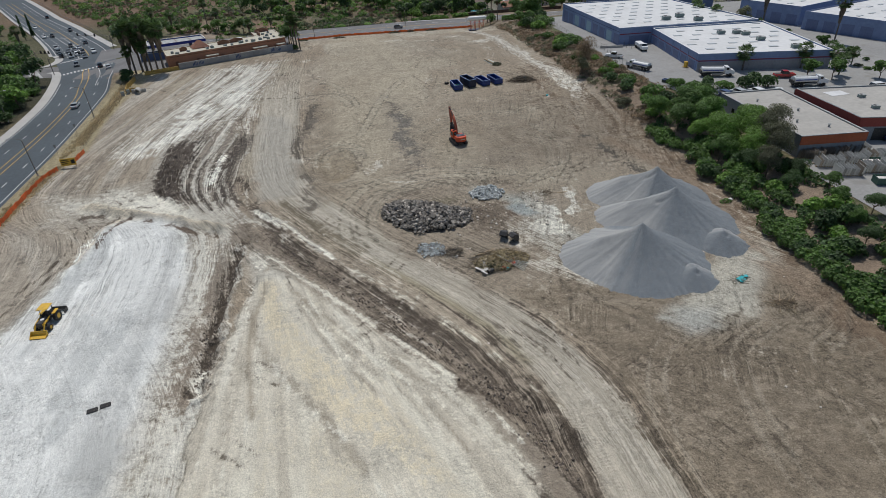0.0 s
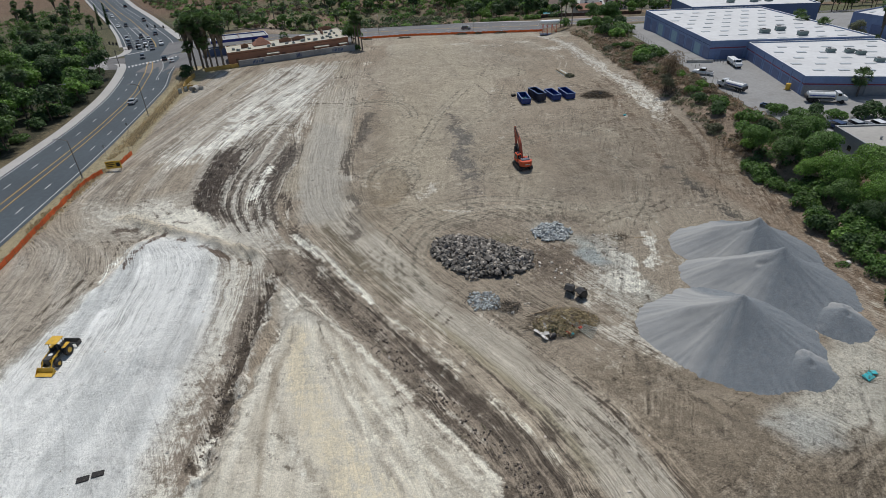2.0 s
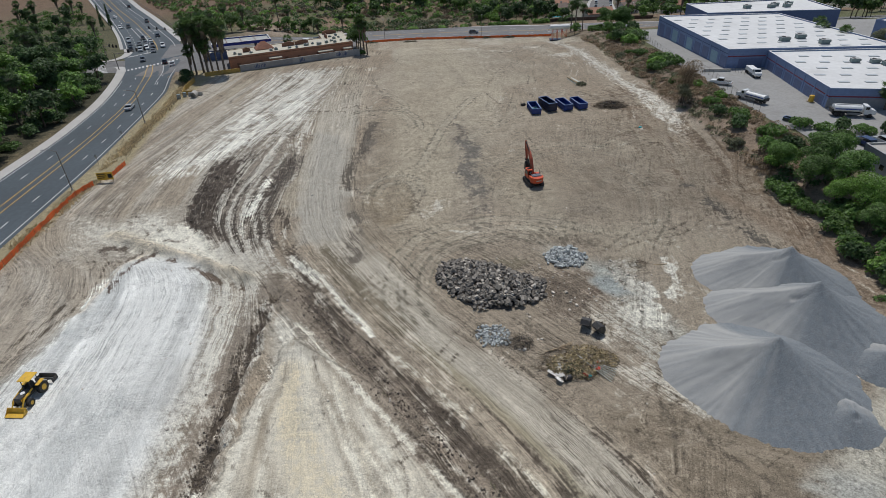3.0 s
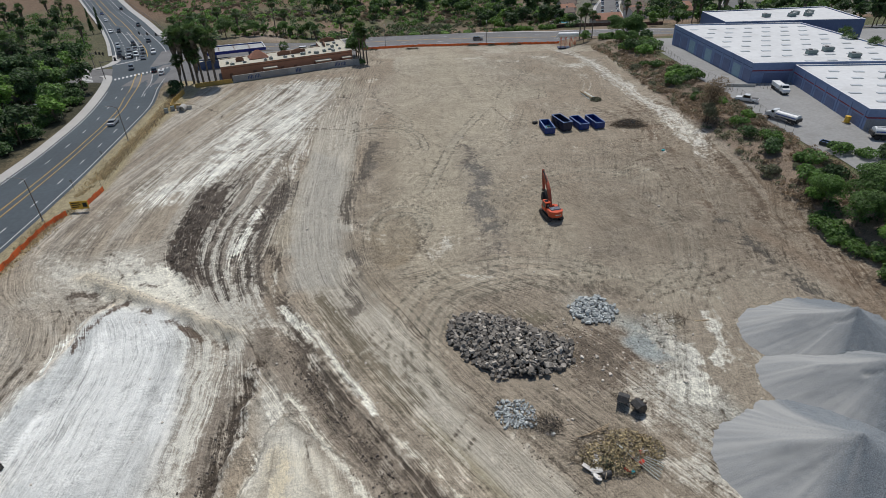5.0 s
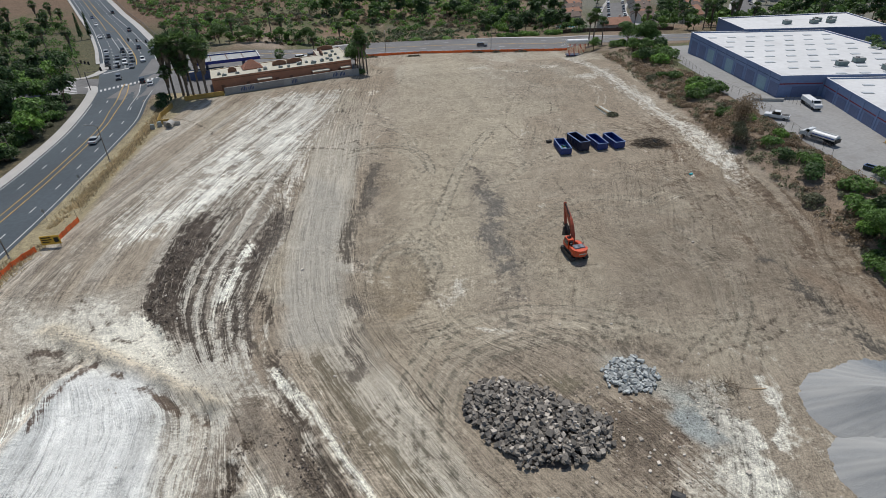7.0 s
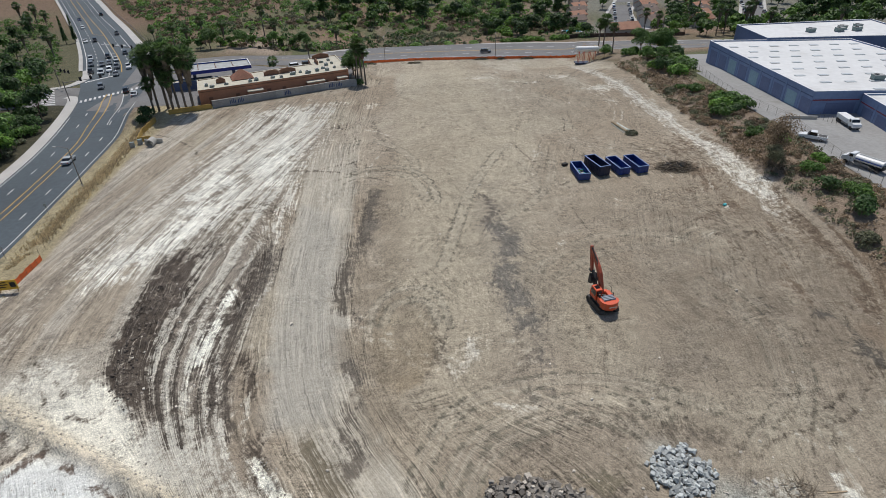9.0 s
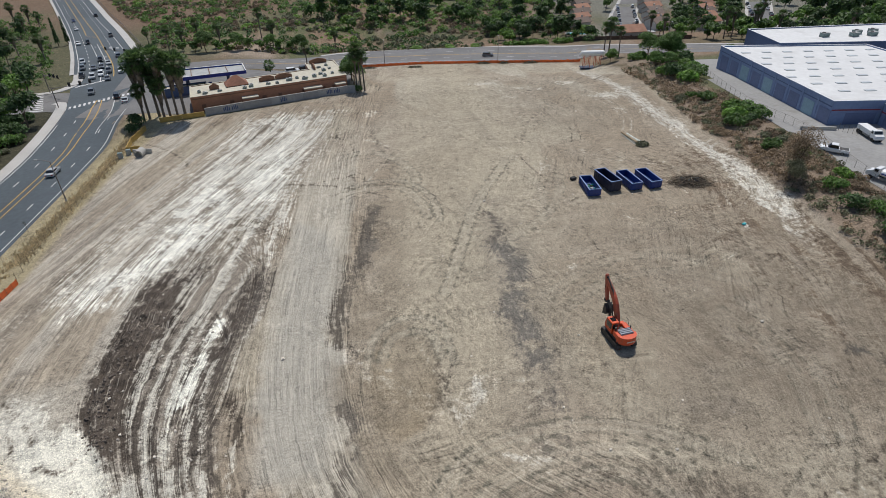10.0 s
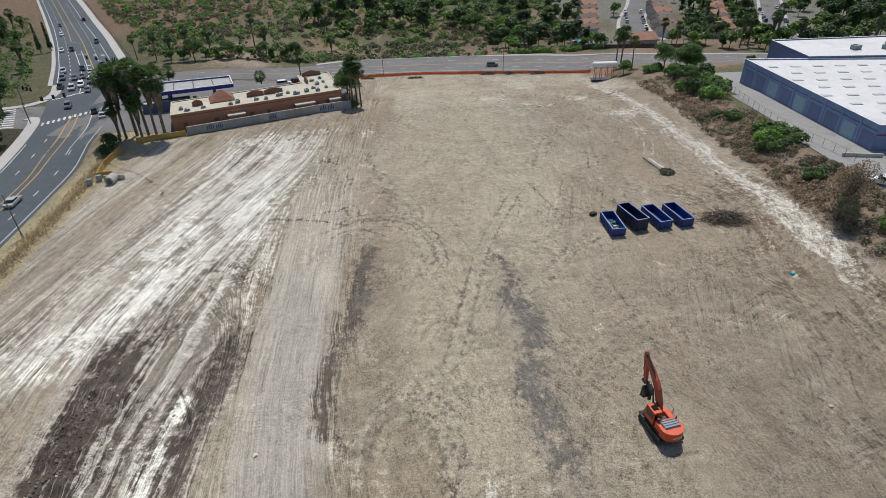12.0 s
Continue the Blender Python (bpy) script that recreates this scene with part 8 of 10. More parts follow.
def bin_thing(x, y, turn, h, mat, label):
    """A ribbed open roll-off bin with rim, floor, ribs, door and wheels."""
    e = thing("waste_bin", pose(x, y, ground_z(x, y), 0, 0, turn), label, "waste bin", group="roll-off bins")
    w, l = 1.15, 3.1
    part("floor", boxes((-w, -l, 0.18, w, l, 0.3)), mat, e)
    for s in (-1, 1):
        part("side_wall", boxes((s * w - 0.05, -l, 0.3, s * w + 0.05, l, h)), mat, e)
        for k in range(9):
            yy = -l + 0.2 + k * (2 * l - 0.4) / 8
            x0, x1 = sorted((s * (w + 0.053), s * (w + 0.15)))
            part("rib", boxes((x0, yy - 0.06, 0.2, x1, yy + 0.06, h - 0.1)), mat, e)
        part("end_wall", boxes((-w + 0.055, s * l - 0.05, 0.3, w - 0.055, s * l + 0.05, h)), mat, e)
        part("rim", boxes((s * w - 0.1, -l - 0.08, h + 0.003, s * w + 0.1, l + 0.08, h + 0.11)), M["rim_pale"], e)
        part("rim", boxes((-w + 0.105, s * l - 0.08, h + 0.003, w - 0.105, s * l + 0.08, h + 0.11)), M["rim_pale"], e)
        part("skid", boxes((s * 0.5 - 0.08, -l, 0.06, s * 0.5 + 0.08, l, 0.18)), M["black_steel"], e)
        for yy in (-l + 0.4, l - 0.4):
            part("wheel", tubes(((s * 0.8 - 0.1, yy, 0.13), (s * 0.8 + 0.1, yy, 0.13), 0.13), n=10), M["black_steel"], e)
    for k in range(4):
        part("rib", boxes((-w + 0.15 + k * 0.66, -l - 0.12, 0.3, -w + 0.25 + k * 0.66, -l - 0.053, h - 0.1)), mat, e)
    return e


bin_a = bin_thing(33.35, 167.1, 2, 1.55, M["bin_blue"], "blue roll-off bin with some rubbish inside")
bin_thing(37.25, 168.5, 14.5, 2.25, M["bin_navy"], "tall navy roll-off bin, empty")
bin_thing(41.7, 168.6, 10.5, 1.6, M["bin_blue"], "blue roll-off bin, empty")
bin_thing(45.75, 169.0, 10, 1.6, M["bin_blue"], "blue roll-off bin, empty")
litter = thing("bin_rubbish", pose(33.4, 167.0, ground_z(33.4, 167) + 0.3), "mixed pale rubbish inside the blue bin", "rubbish")
rs = random.Random(8)
for k in range(40):
    s = rs.uniform(0.1, 0.25)
    part("scrap", boxes((-s, -s, 0, s, s, s * 1.2), bevel=s * 0.25, m=pose(rs.uniform(-0.7, 0.7), rs.uniform(-1.6, 1.2), rs.uniform(0, 0.25), rs.uniform(-30, 30), 20, rs.uniform(0, 90))), M[rs.choice(("white_scrap", "pipe_pale", "teal_plastic", "timber", "lawn"))], litter)


LD = (-45.35, 72.2)
tractor = thing("skip_loader", pose(*LD, ground_z(*LD), 0, 0, -96), "yellow skip loader with canopy and box scraper", "loader")
for x, r, y in ((1.35, 0.48, 0.85), (-0.9, 0.75, 0.9)):
    for s in (-1, 1):
        wh = part("wheel", tubes(((x, s * y - 0.2, r), (x, s * y + 0.2, r), r), n=18), M["rubber"], tractor)
        part("rim", tubes(((x, s * y + s * 0.205, r), (x, s * y + s * 0.22, r), r * 0.5), n=12), M["yellow_paint"], wh)
part("chassis", boxes((-1.5, -0.35, 0.55, 1.9, 0.35, 0.95), bevel=0.06), M["black_steel"], tractor)
bonnet = part("bonnet", boxes((0.3, -0.42, 0.95, 2.0, 0.42, 1.6), bevel=0.1), M["black_steel"], tractor)
part("badge", tubes(((1.0, 0.1, 1.602), (1.0, 0.1, 1.63), 0.26), n=16), M["white_metal"], bonnet)
part("side_panel", boxes((0.4, -0.45, 1.0, 1.9, -0.425, 1.35)), M["yellow_paint"], bonnet)
part("side_panel", boxes((0.4, 0.425, 1.0, 1.9, 0.45, 1.35)), M["yellow_paint"], bonnet)
part("cab_floor", boxes((-1.2, -0.6, 0.95, 0.3, 0.6, 1.1), bevel=0.04), M["black_steel"], tractor)
part("seat", boxes((-0.9, -0.28, 1.1, -0.35, 0.28, 1.75), bevel=0.1), M["rubber"], tractor)
for s in (-1, 1):
    part("fender", boxes((-1.5, s * 0.85 - 0.25, 1.52, -0.3, s * 0.85 + 0.25, 1.6), bevel=0.03), M["yellow_paint"], tractor)
    part("post", tubes(((-1.15, s * 0.55, 1.1), (-1.15, s * 0.55, 2.6), 0.05), n=6), M["black_steel"], tractor)
    part("post", tubes(((0.1, s * 0.5, 1.1), (0.0, s * 0.5, 2.6), 0.05), n=6), M["black_steel"], tractor)
    part("loader_arm", tubes(((0.1, s * 0.62, 1.5), (1.6, s * 0.62, 1.3), 0.09), ((1.6, s * 0.62, 1.3), (2.55, s * 0.62, 0.45), 0.09), n=6), M["yellow_paint"], tractor)
    part("arm_ram", tubes(((1.0, s * 0.62, 0.9), (2.3, s * 0.62, 0.75), 0.05), n=6), M["grey_steel"], tractor)
    part("drag_arm", tubes(((-1.4, s * 0.5, 0.7), (-2.4, s * 0.5, 0.45), 0.06), n=6), M["black_steel"], tractor)
part("canopy", boxes((-1.4, -0.75, 2.6, 0.25, 0.75, 2.7), bevel=0.04), M["yellow_paint"], tractor, "flat yellow canopy")
bm = bmesh.new()
side_prism(bm, [(2.5, 0.08), (3.35, 0.05), (3.35, 0.12), (2.62, 0.16), (2.5, 0.75), (2.42, 0.75), (2.38, 0.35)], -1.1, 1.1)
part("front_bucket", bm, M["yellow_paint"], tractor)
for y in (-1.1, 1.06):
    bm = bmesh.new()
    side_prism(bm, [(2.4, 0.1), (3.3, 0.06), (2.5, 0.74)], y, y + 0.04)
    part("bucket_cheek", bm, M["yellow_paint"], tractor)
part("scraper_blade", boxes((-3.2, -1.1, 0.08, -3.1, 1.1, 0.75), bevel=0.02), M["black_steel"], tractor)
for y in (-1.1, 1.04):
    part("scraper_side", boxes((-3.2, y, 0.05, -2.2, y + 0.06, 0.6), bevel=0.01), M["black_steel"], tractor)
part("scraper_beam", boxes((-2.45, -1.1, 0.55, -2.25, 1.1, 0.72), bevel=0.03), M["black_steel"], tractor)
for k, (x, y) in enumerate(((-33.7, 53.2), (-32.4, 53.7))):
    e = thing("rubber_mat", pose(x, y, ground_z(x, y) + 0.02, 0, 0, 14), "black slatted mat lying on the white pad", "mat", group="black mats")
    part("frame", boxes((-0.6, -0.36, 0, 0.6, 0.36, 0.05), bevel=0.01), M["rubber"], e)
    for j in range(4):
        part("slat", boxes((-0.56 + j * 0.28, -0.34, 0.053, -0.36 + j * 0.28, 0.34, 0.1)), M["rubber"], e)


# ---- vehicles ----
def car(paint, kind="sedan"):
    """A parked or waiting car: shaped body, glasshouse, wheels, lamps. It faces +x."""
    e = thing("car", Matrix(), {"sedan": f"{paint} saloon car on the asphalt", "suv": f"{paint} estate car on the asphalt", "pickup": f"{paint} pickup truck with an open bed"}[kind], "car" if kind != "pickup" else "pickup", "cars")
    mat = M["car_" + paint]
    if kind == "pickup":
        ln_, prof = 2.75, [(-2.75, 0.45), (2.7, 0.4), (2.75, 0.85), (2.55, 1.1), (1.15, 1.15), (1.15, 1.16), (-2.75, 1.1)]
        cabin = [(1.2, 1.1), (0.6, 1.85), (-0.6, 1.85), (-0.85, 1.1)]
    elif kind == "suv":
        ln_, prof = 2.35, [(-2.35, 0.4), (2.3, 0.38), (2.36, 0.8), (2.2, 1.0), (1.1, 1.1), (-2.3, 1.1), (-2.38, 0.8)]
        cabin = [(1.15, 1.08), (0.55, 1.72), (-1.9, 1.7), (-2.25, 1.08)]
    else:
        ln_, prof = 2.35, [(-2.35, 0.38), (2.3, 0.36), (2.36, 0.7), (2.15, 0.88), (1.05, 0.98), (-1.75, 1.0), (-2.3, 0.92)]
        cabin = [(1.05, 0.96), (0.35, 1.45), (-1.0, 1.45), (-1.7, 0.98)]
    bm = bmesh.new()
    side_prism(bm, prof, -0.9, 0.9)
    bmesh.ops.bevel(bm, geom=list(bm.edges), offset=0.07, segments=1, affect="EDGES")
    body = part("body", bm, mat, e)
    if kind == "pickup":
        part("bed", boxes((-2.6, -0.75, 1.11, -0.95, 0.75, 1.13)), M["black_steel"], body, "dark open bed")
    bm = bmesh.new()
    side_prism(bm, cabin, -0.76, 0.76)
    part("window", bm, M["tinted_glass"], e)
    bm = bmesh.new()
    top = cabin[1:3]
    box(bm, top[1][0] - 0.02, -0.79, top[0][1] - 0.03, top[0][0] + 0.02, 0.79, top[0][1] + 0.05, bevel=0.02)
    part("roof", bm, mat, e)
    for x in (-ln_ * 0.6, ln_ * 0.62):
        for s in (-1, 1):
            ty = part("wheel", tubes(((x, s * 0.8 - 0.11, 0.33), (x, s * 0.8 + 0.11, 0.33), 0.33), n=12), M["rubber"], e)
            part("rim", tubes(((x, s * 0.8 + s * 0.112, 0.33), (x, s * 0.8 + s * 0.125, 0.33), 0.19), n=8), M["grey_steel"], ty)
    for s in (-0.62, 0.62):
        part("headlight", boxes((ln_ - 0.06, s - 0.18, 0.62, ln_ + 0.01, s + 0.18, 0.78)), M["white_metal"], e)
        part("tail_light", boxes((-ln_ - 0.04, s - 0.14, 0.65, -ln_ + 0.03, s + 0.14, 0.85)), M["car_red"], e)
    return e


def put_car(x, y, z, turn, paint, kind="sedan", made={}):
    key = paint + kind
    if key not in made:
        made[key] = car(paint, kind)
        made[key].matrix_basis = pose(x, y, z, 0, 0, turn)
        return made[key]
    return copy_thing(made[key], pose(x, y, z, 0, 0, turn))


rs = random.Random(21)
paints = ("white", "silver", "black", "grey", "navy", "white", "grey", "silver")
for f, spots in ((0.13, (289, 304, 316.5)), (0.29, (287, 304)), (0.40, (292, 306.5, 321)), (0.51, (284, 298, 314)), (0.68, (297.5,))):
    for s in spots:
        x, y = arterial.place(s, f)
        put_car(x, y, hz(x, y) + 0.065, arterial.heading(s) + 180, rs.choice(paints), rs.choice(("sedan", "suv", "suv", "pickup")))
for f, s, flip, p, k in ((0.7, 330, 0, "grey", "suv"), (0.3, 366, 180, "black", "suv"), (0.8, 388, 0, "grey", "pickup"), (0.2, 412, 180, "white", "sedan"), (0.24, 446, 180, "navy", "sedan"), (0.86, 250, 0, "silver", "sedan"), (0.33, 262, 180, "grey", "suv"), (0.12, 364, 180, "white", "sedan"), (0.72, 256, 0, "black", "suv"), (0.62, 190, 0, "silver", "sedan"), (0.83, 470, 0, "black", "suv")):
    x, y = arterial.place(s, f)
    put_car(x, y, hz(x, y) + 0.065, arterial.heading(s) + flip, p, k)
for s, f, p in ((148, 0.3, "grey"), (218, 0.72, "black")):
    x, y = side_way.place(s, f)
    put_car(x, y, hz(x, y) + 0.08, side_way.heading(s) + (0 if f < 0.5 else 180), p, "suv")
yard_lift = 0.13
for x, y, turn, p, k in ((86.0, 172.9, 143, "white", "pickup"), (118.6, 136.8, -15, "red", "pickup"), (91, 128.5, 10, "white", "sedan"), (94.5, 127.6, 100, "navy", "suv"), (98.5, 127.5, 95, "silver", "suv"), (103, 126.6, 95, "white", "suv"), (107.5, 124.5, 60, "white", "suv"), (112, 122.5, 60, "grey", "suv"), (133, 121, 0, "white", "suv"), (138, 119, 0, "grey", "sedan"), (110, 91.5, -15, "navy", "suv"), (150, 176, 80, "black", "suv"), (-40, 262, 20, "white", "suv"), (-36, 264, 20, "black", "suv")):
    put_car(x, y, hz(x, y) + yard_lift, turn, p, k)
for base, way_, n_ in (((108.5, 366), (0.30, 1.0), 9), ((117.5, 364), (0.30, 1.0), 9), ((176.5, 356), (0.44, 1.0), 9), ((186.0, 352), (0.44, 1.0), 10)):
    for k in range(n_):
        d = k * rs.uniform(8.8, 10.2)
        x, y = base[0] + way_[0] * d, base[1] + d
        put_car(x, y, hz(x, y) + 0.28, math.degrees(math.atan2(1.0, way_[0])) + rs.choice((0, 180)), rs.choice(paints), rs.choice(("sedan", "suv", "suv")))


def tank_truck(x, y, turn, label, dump=False):
    """A three-axle lorry with a tank: cab, hood, chassis, barrel, wheels. It faces +x."""
    e = thing("tank_truck", pose(x, y, hz(x, y) + yard_lift, 0, 0, turn), label, "lorry", group="lorries in the yard")
    part("chassis", boxes((-4.3, -0.5, 0.7, 4.0, 0.5, 0.95)), M["black_steel"], e)
    bm = bmesh.new()
    side_prism(bm, [(1.9, 0.75), (4.4, 0.75), (4.5, 1.2), (4.3, 1.75), (3.2, 1.9), (2.9, 2.7), (1.9, 2.75)], -1.1, 1.1)
    bmesh.ops.bevel(bm, geom=list(bm.edges), offset=0.08, segments=1, affect="EDGES")
    cab_ = part("cab", bm, M["car_white"], e)
    bm = bmesh.new()
    side_prism(bm, [(3.24, 1.93), (2.94, 2.62), (2.97, 2.64), (3.27, 1.95)], -0.95, 0.95)
    part("windscreen", bm, M["tinted_glass"], cab_)
    for s in (-1, 1):
        part("side_window", boxes((2.1, s * 1.105 - 0.01, 1.9, 2.85, s * 1.105 + 0.01, 2.5)), M["tinted_glass"], cab_)
    if dump:
        part("barrel", boxes((-4.2, -1.15, 1.0, 1.6, 1.15, 2.3), bevel=0.1), M["white_metal"], e)
    else:
        bm = bmesh.new()
        prof = [(1.15 * math.cos(a), 1.85 + 0.8 * math.sin(a)) for a in np.linspace(0, 2 * math.pi, 18, endpoint=False)]
        side_prism(bm, prof, -4.2, 1.6)
        bmesh.ops.transform(bm, matrix=pose(0, 0, 0, 0, 0, 90) @ Matrix.Diagonal((1, -1, 1, 1)), verts=bm.verts)
        bmesh.ops.recalc_face_normals(bm, faces=bm.faces)
        tank_ = part("barrel", bm, M["white_metal"], e, "polished pale tank")
        part("walkway", boxes((-3.8, -0.3, 2.655, 1.3, 0.3, 2.72)), M["unit_grey"], tank_)
        for s in (-1, 1):
            part("stripe", boxes((-4.0, s * 1.16 - 0.015, 1.75, 1.4, s * 1.16 + 0.015, 1.95)), M["canopy_blue"], tank_)
        part("rear_rack", boxes((-4.6, -1.1, 0.9, -4.22, 1.1, 1.8), bevel=0.04), M["black_steel"], e)
    for xx in (-3.4, -2.2, 3.3):
        for s in (-1, 1):
            part("wheel", tubes(((xx, s * 0.95 - 0.18, 0.5), (xx, s * 0.95 + 0.18, 0.5), 0.5), n=14), M["rubber"], e)
    for s in (-1, 1):
        part("side_box", boxes((-1.4, s * 0.95 - 0.2, 0.6, 1.4, s * 0.95 + 0.2, 1.05), bevel=0.04), M["grey_steel"], e)
    return e


rear_rack_lorry = tank_truck(86.8, 158.1, 116, "white tanker lorry with open rear rack in the yard")
rear_rack_lorry.matrix_basis = rear_rack_lorry.matrix_basis @ Matrix.Scale(0.88, 4)
skip = bin_thing(87.8, 142.3, 32, 1.5, M["skip_green"], "dark green waste skip at the edge of the yard")
skip.matrix_basis = pose(87.8, 142.3, hz(87.8, 142.3) + yard_lift, 0, 0, 32) @ Matrix.Scale(0.56, 4)
door_lorry = tank_truck(98.8, 180.0, -98, "white lorry parked nose-out by the doors", dump=True)
door_lorry.matrix_basis = door_lorry.matrix_basis @ Matrix.Scale(0.85, 4)
tank_truck(103.0, 144.0, -18, "white tanker lorry along the warehouse wall")
tank_truck(119.3, 128.6, -12, "polished tanker lorry behind the bushes")
drum = thing("yellow_tank", pose(100.2, 155.0, hz(100.2, 155) + yard_lift), "upright yellow tank on a pallet", "tank")
part("barrel", tubes(((0, 0, 0.15), (0, 0, 1.6), 0.6), n=16), M["yellow_paint"], drum)
part("lid", tubes(((0, 0, 1.6), (0, 0, 1.75), 0.4, 0.2), n=16), M["yellow_paint"], drum)
part("pallet", boxes((-0.7, -0.7, 0, 0.7, 0.7, 0.14)), M["timber"], drum)

# slab yard
rs = random.Random(31)
for k in range(9):
    rx, ry = 88.2 + (k % 3) * 5.0 + (k // 3) * 0.6, 89.2 - (k // 3) * 4.2
    rack = thing("slab_rack", pose(rx, ry, hz(rx, ry) + yard_lift, 0, 0, -18), "rack of leaning stone slabs in the yard", "slab rack", group="slab racks")
    part("beam", boxes((-2.3, -0.1, 0, 2.3, 0.1, 0.25)), M["timber"], rack)
    part("beam", boxes((-2.3, 1.3, 0, 2.3, 1.5, 0.25)), M["timber"], rack)
    for j in range(10):
        x = -2.1 + j * 0.46
        sl = part("slab", boxes((-0.03, -0.7, 0, 0.03, 2.0, 1.55 + rs.uniform(-0.2, 0.2)), m=pose(x, 0, 0.25, 0, 9, rs.uniform(-3, 3))), M["slab_brown" if (k < 3 and rs.random() < 0.7) or rs.random() < 0.2 else "slab_pale"], rack)
for x, y in ((96.2, 83.4), (100.5, 81.0), (93, 76.5)):
    d_ = thing("green_skip", pose(x, y, hz(x, y) + yard_lift, 0, 0, -18), "dark green steel skip with pale rubbish", "skip", group="green skips")
    part("floor", boxes((-1.8, -0.85, 0.1, 1.8, 0.85, 0.2)), M["dumpster_green"], d_)
    for s in (-1, 1):
        part("side_wall", boxes((-1.9, s * 0.95 - 0.04, 0.1, 1.9, s * 0.95 + 0.04, 1.35)), M["dumpster_green"], d_)
        part("end_wall", boxes((s * 1.86 - 0.04, -0.905, 0.1, s * 1.86 + 0.04, 0.905, 1.35)), M["dumpster_green"], d_)
    part("load", boxes((-1.7, -0.8, 0.25, 1.7, 0.8, 1.1), bevel=0.2), M["white_scrap"], d_)

# ---- poles, fences, signs ----
def street_lamp(x, y, z, turn, h, label):
    e = thing("street_lamp", pose(x, y, z, 0, 0, turn), label, "street lamp", group="street lamps")
    part("base", tubes(((0, 0, -0.2), (0, 0, 0.5), 0.22, 0.18), n=10), M["concrete"], e)
    part("pole", tubes(((0, 0, 0.4), (0, 0, h), 0.12, 0.08), n=10), M["lamp_steel"], e)
    part("arm", tubes(((0, 0, h - 0.1), (1.2, 0, h + 0.35), 0.06), ((1.2, 0, h + 0.35), (2.4, 0, h + 0.4), 0.06), n=6), M["lamp_steel"], e)
    part("lantern", boxes((2.3, -0.16, h + 0.3, 3.0, 0.16, h + 0.48), bevel=0.05), M["unit_grey"], e)


street_lamp(-70.3, 132.3, hz(-70.3, 132.3), 178, 8.6, "tall brown steel street lamp beside the verge")
street_lamp(-71.6, 174.4, hz(-71.6, 174.4), 178, 8.6, "tall brown steel street lamp beside the verge")
street_lamp(-97.5, 181.0, hz(-97.5, 181), 0, 8.6, "steel street lamp on the pavement among trees")
street_lamp(35.0, 302.2, hz(35, 302), 84, 8.8, "steel street lamp along the side road")
street_lamp(-11.0, 303.0, hz(-11, 303), 90, 8.8, "steel street lamp along the side road")
street_lamp(112.0, 318.5, hz(112, 318), -100, 8.8, "steel street lamp along the side road")


def signal_mast(x, y, turn, reach, label):
    e = thing("traffic_signal", pose(x, y, hz(x, y), 0, 0, turn), label, "traffic signal", group="traffic signals")
    part("pole", tubes(((0, 0, 0), (0, 0, 6.4), 0.16, 0.12), n=10), M["lamp_steel"], e)
    part("mast_arm", tubes(((0, 0, 5.9), (reach, 0, 6.5), 0.1, 0.06), n=8), M["lamp_steel"], e)
    for t in (0.45, 0.72, 0.97):
        h_ = part("signal_head", boxes((reach * t - 0.2, -0.2, 5.75 + 0.6 * t, reach * t + 0.2, 0.2, 6.75 + 0.6 * t), bevel=0.03), M["rubber"], e)
        part("backplate", boxes((reach * t - 0.36, 0.204, 5.6 + 0.6 * t, reach * t + 0.36, 0.22, 6.9 + 0.6 * t)), M["rubber"], h_)


signal_mast(-102.5, 296.5, 160, 17, "grey traffic signal mast over the crossing")
signal_mast(-121.5, 264.0, -40, 11, "grey traffic signal mast at the street corner")
signal_mast(-108.5, 244.0, 15, 11, "grey traffic signal mast on the pavement corner")


def net_fence(points, h, label, lift=0.0):
    """An orange mesh barrier on stakes, sagging between them."""
    line, total = resample(points, max(6, int(sum(math.hypot(b[0] - a[0], b[1] - a[1]) for a, b in zip(points[:-1], points[1:])) / 2.4)))
    e = thing("barrier_fence", Matrix(), label, "fence", kind="structure")
    rs_ = random.Random(len(line))
    for i, (a, b) in enumerate(zip(line[:-1], line[1:])):
        za, zb = ground_z(*a) + lift, ground_z(*b) + lift
        verts, faces = [], []
        n_ = 6
        sag, lean = rs_.uniform(0.05, 0.28), rs_.uniform(-0.15, 0.15)
        for k in range(n_ + 1):
            t = k / n_
            x, y, z = a[0] + (b[0] - a[0]) * t, a[1] + (b[1] - a[1]) * t, za + (zb - za) * t
            dip = sag * 4 * t * (1 - t)
            nx, ny = -(b[1] - a[1]) / 2.4, (b[0] - a[0]) / 2.4
            off = lean * 4 * t * (1 - t)
            for d in (0.0, 0.03):
                verts += [(x + nx * (d), y + ny * (d), z + 0.05), (x + nx * (d + off), y + ny * (d + off), z + h - dip)]
        for k in range(n_):
            q = k * 4
            faces += [(q, q + 4, q + 5, q + 1), (q + 2, q + 3, q + 7, q + 6), (q + 1, q + 5, q + 7, q + 3)]
        mesh_part("net", verts, faces, M["orange_net"], e)
        part("stake", tubes(((a[0], a[1], za - 0.1), (a[0], a[1], za + h + 0.15), 0.03), n=5), M["bark"], e)


net_fence([(-66.5, 88), (-67.1, 102), (-67.7, 114), (-68.0, 128), (-66.6, 134)], 1.15, "sagging orange safety net on stakes along the verge")
net_fence([(-64.6, 137.5), (-64.3, 144.5)], 1.1, "torn end of an orange safety net")
net_fence([(-21, 299.2), (-2, 300.4), (19, 299.4), (42, 295.8), (66, 291.5)], 1.1, "orange safety net along the far edge of the site")
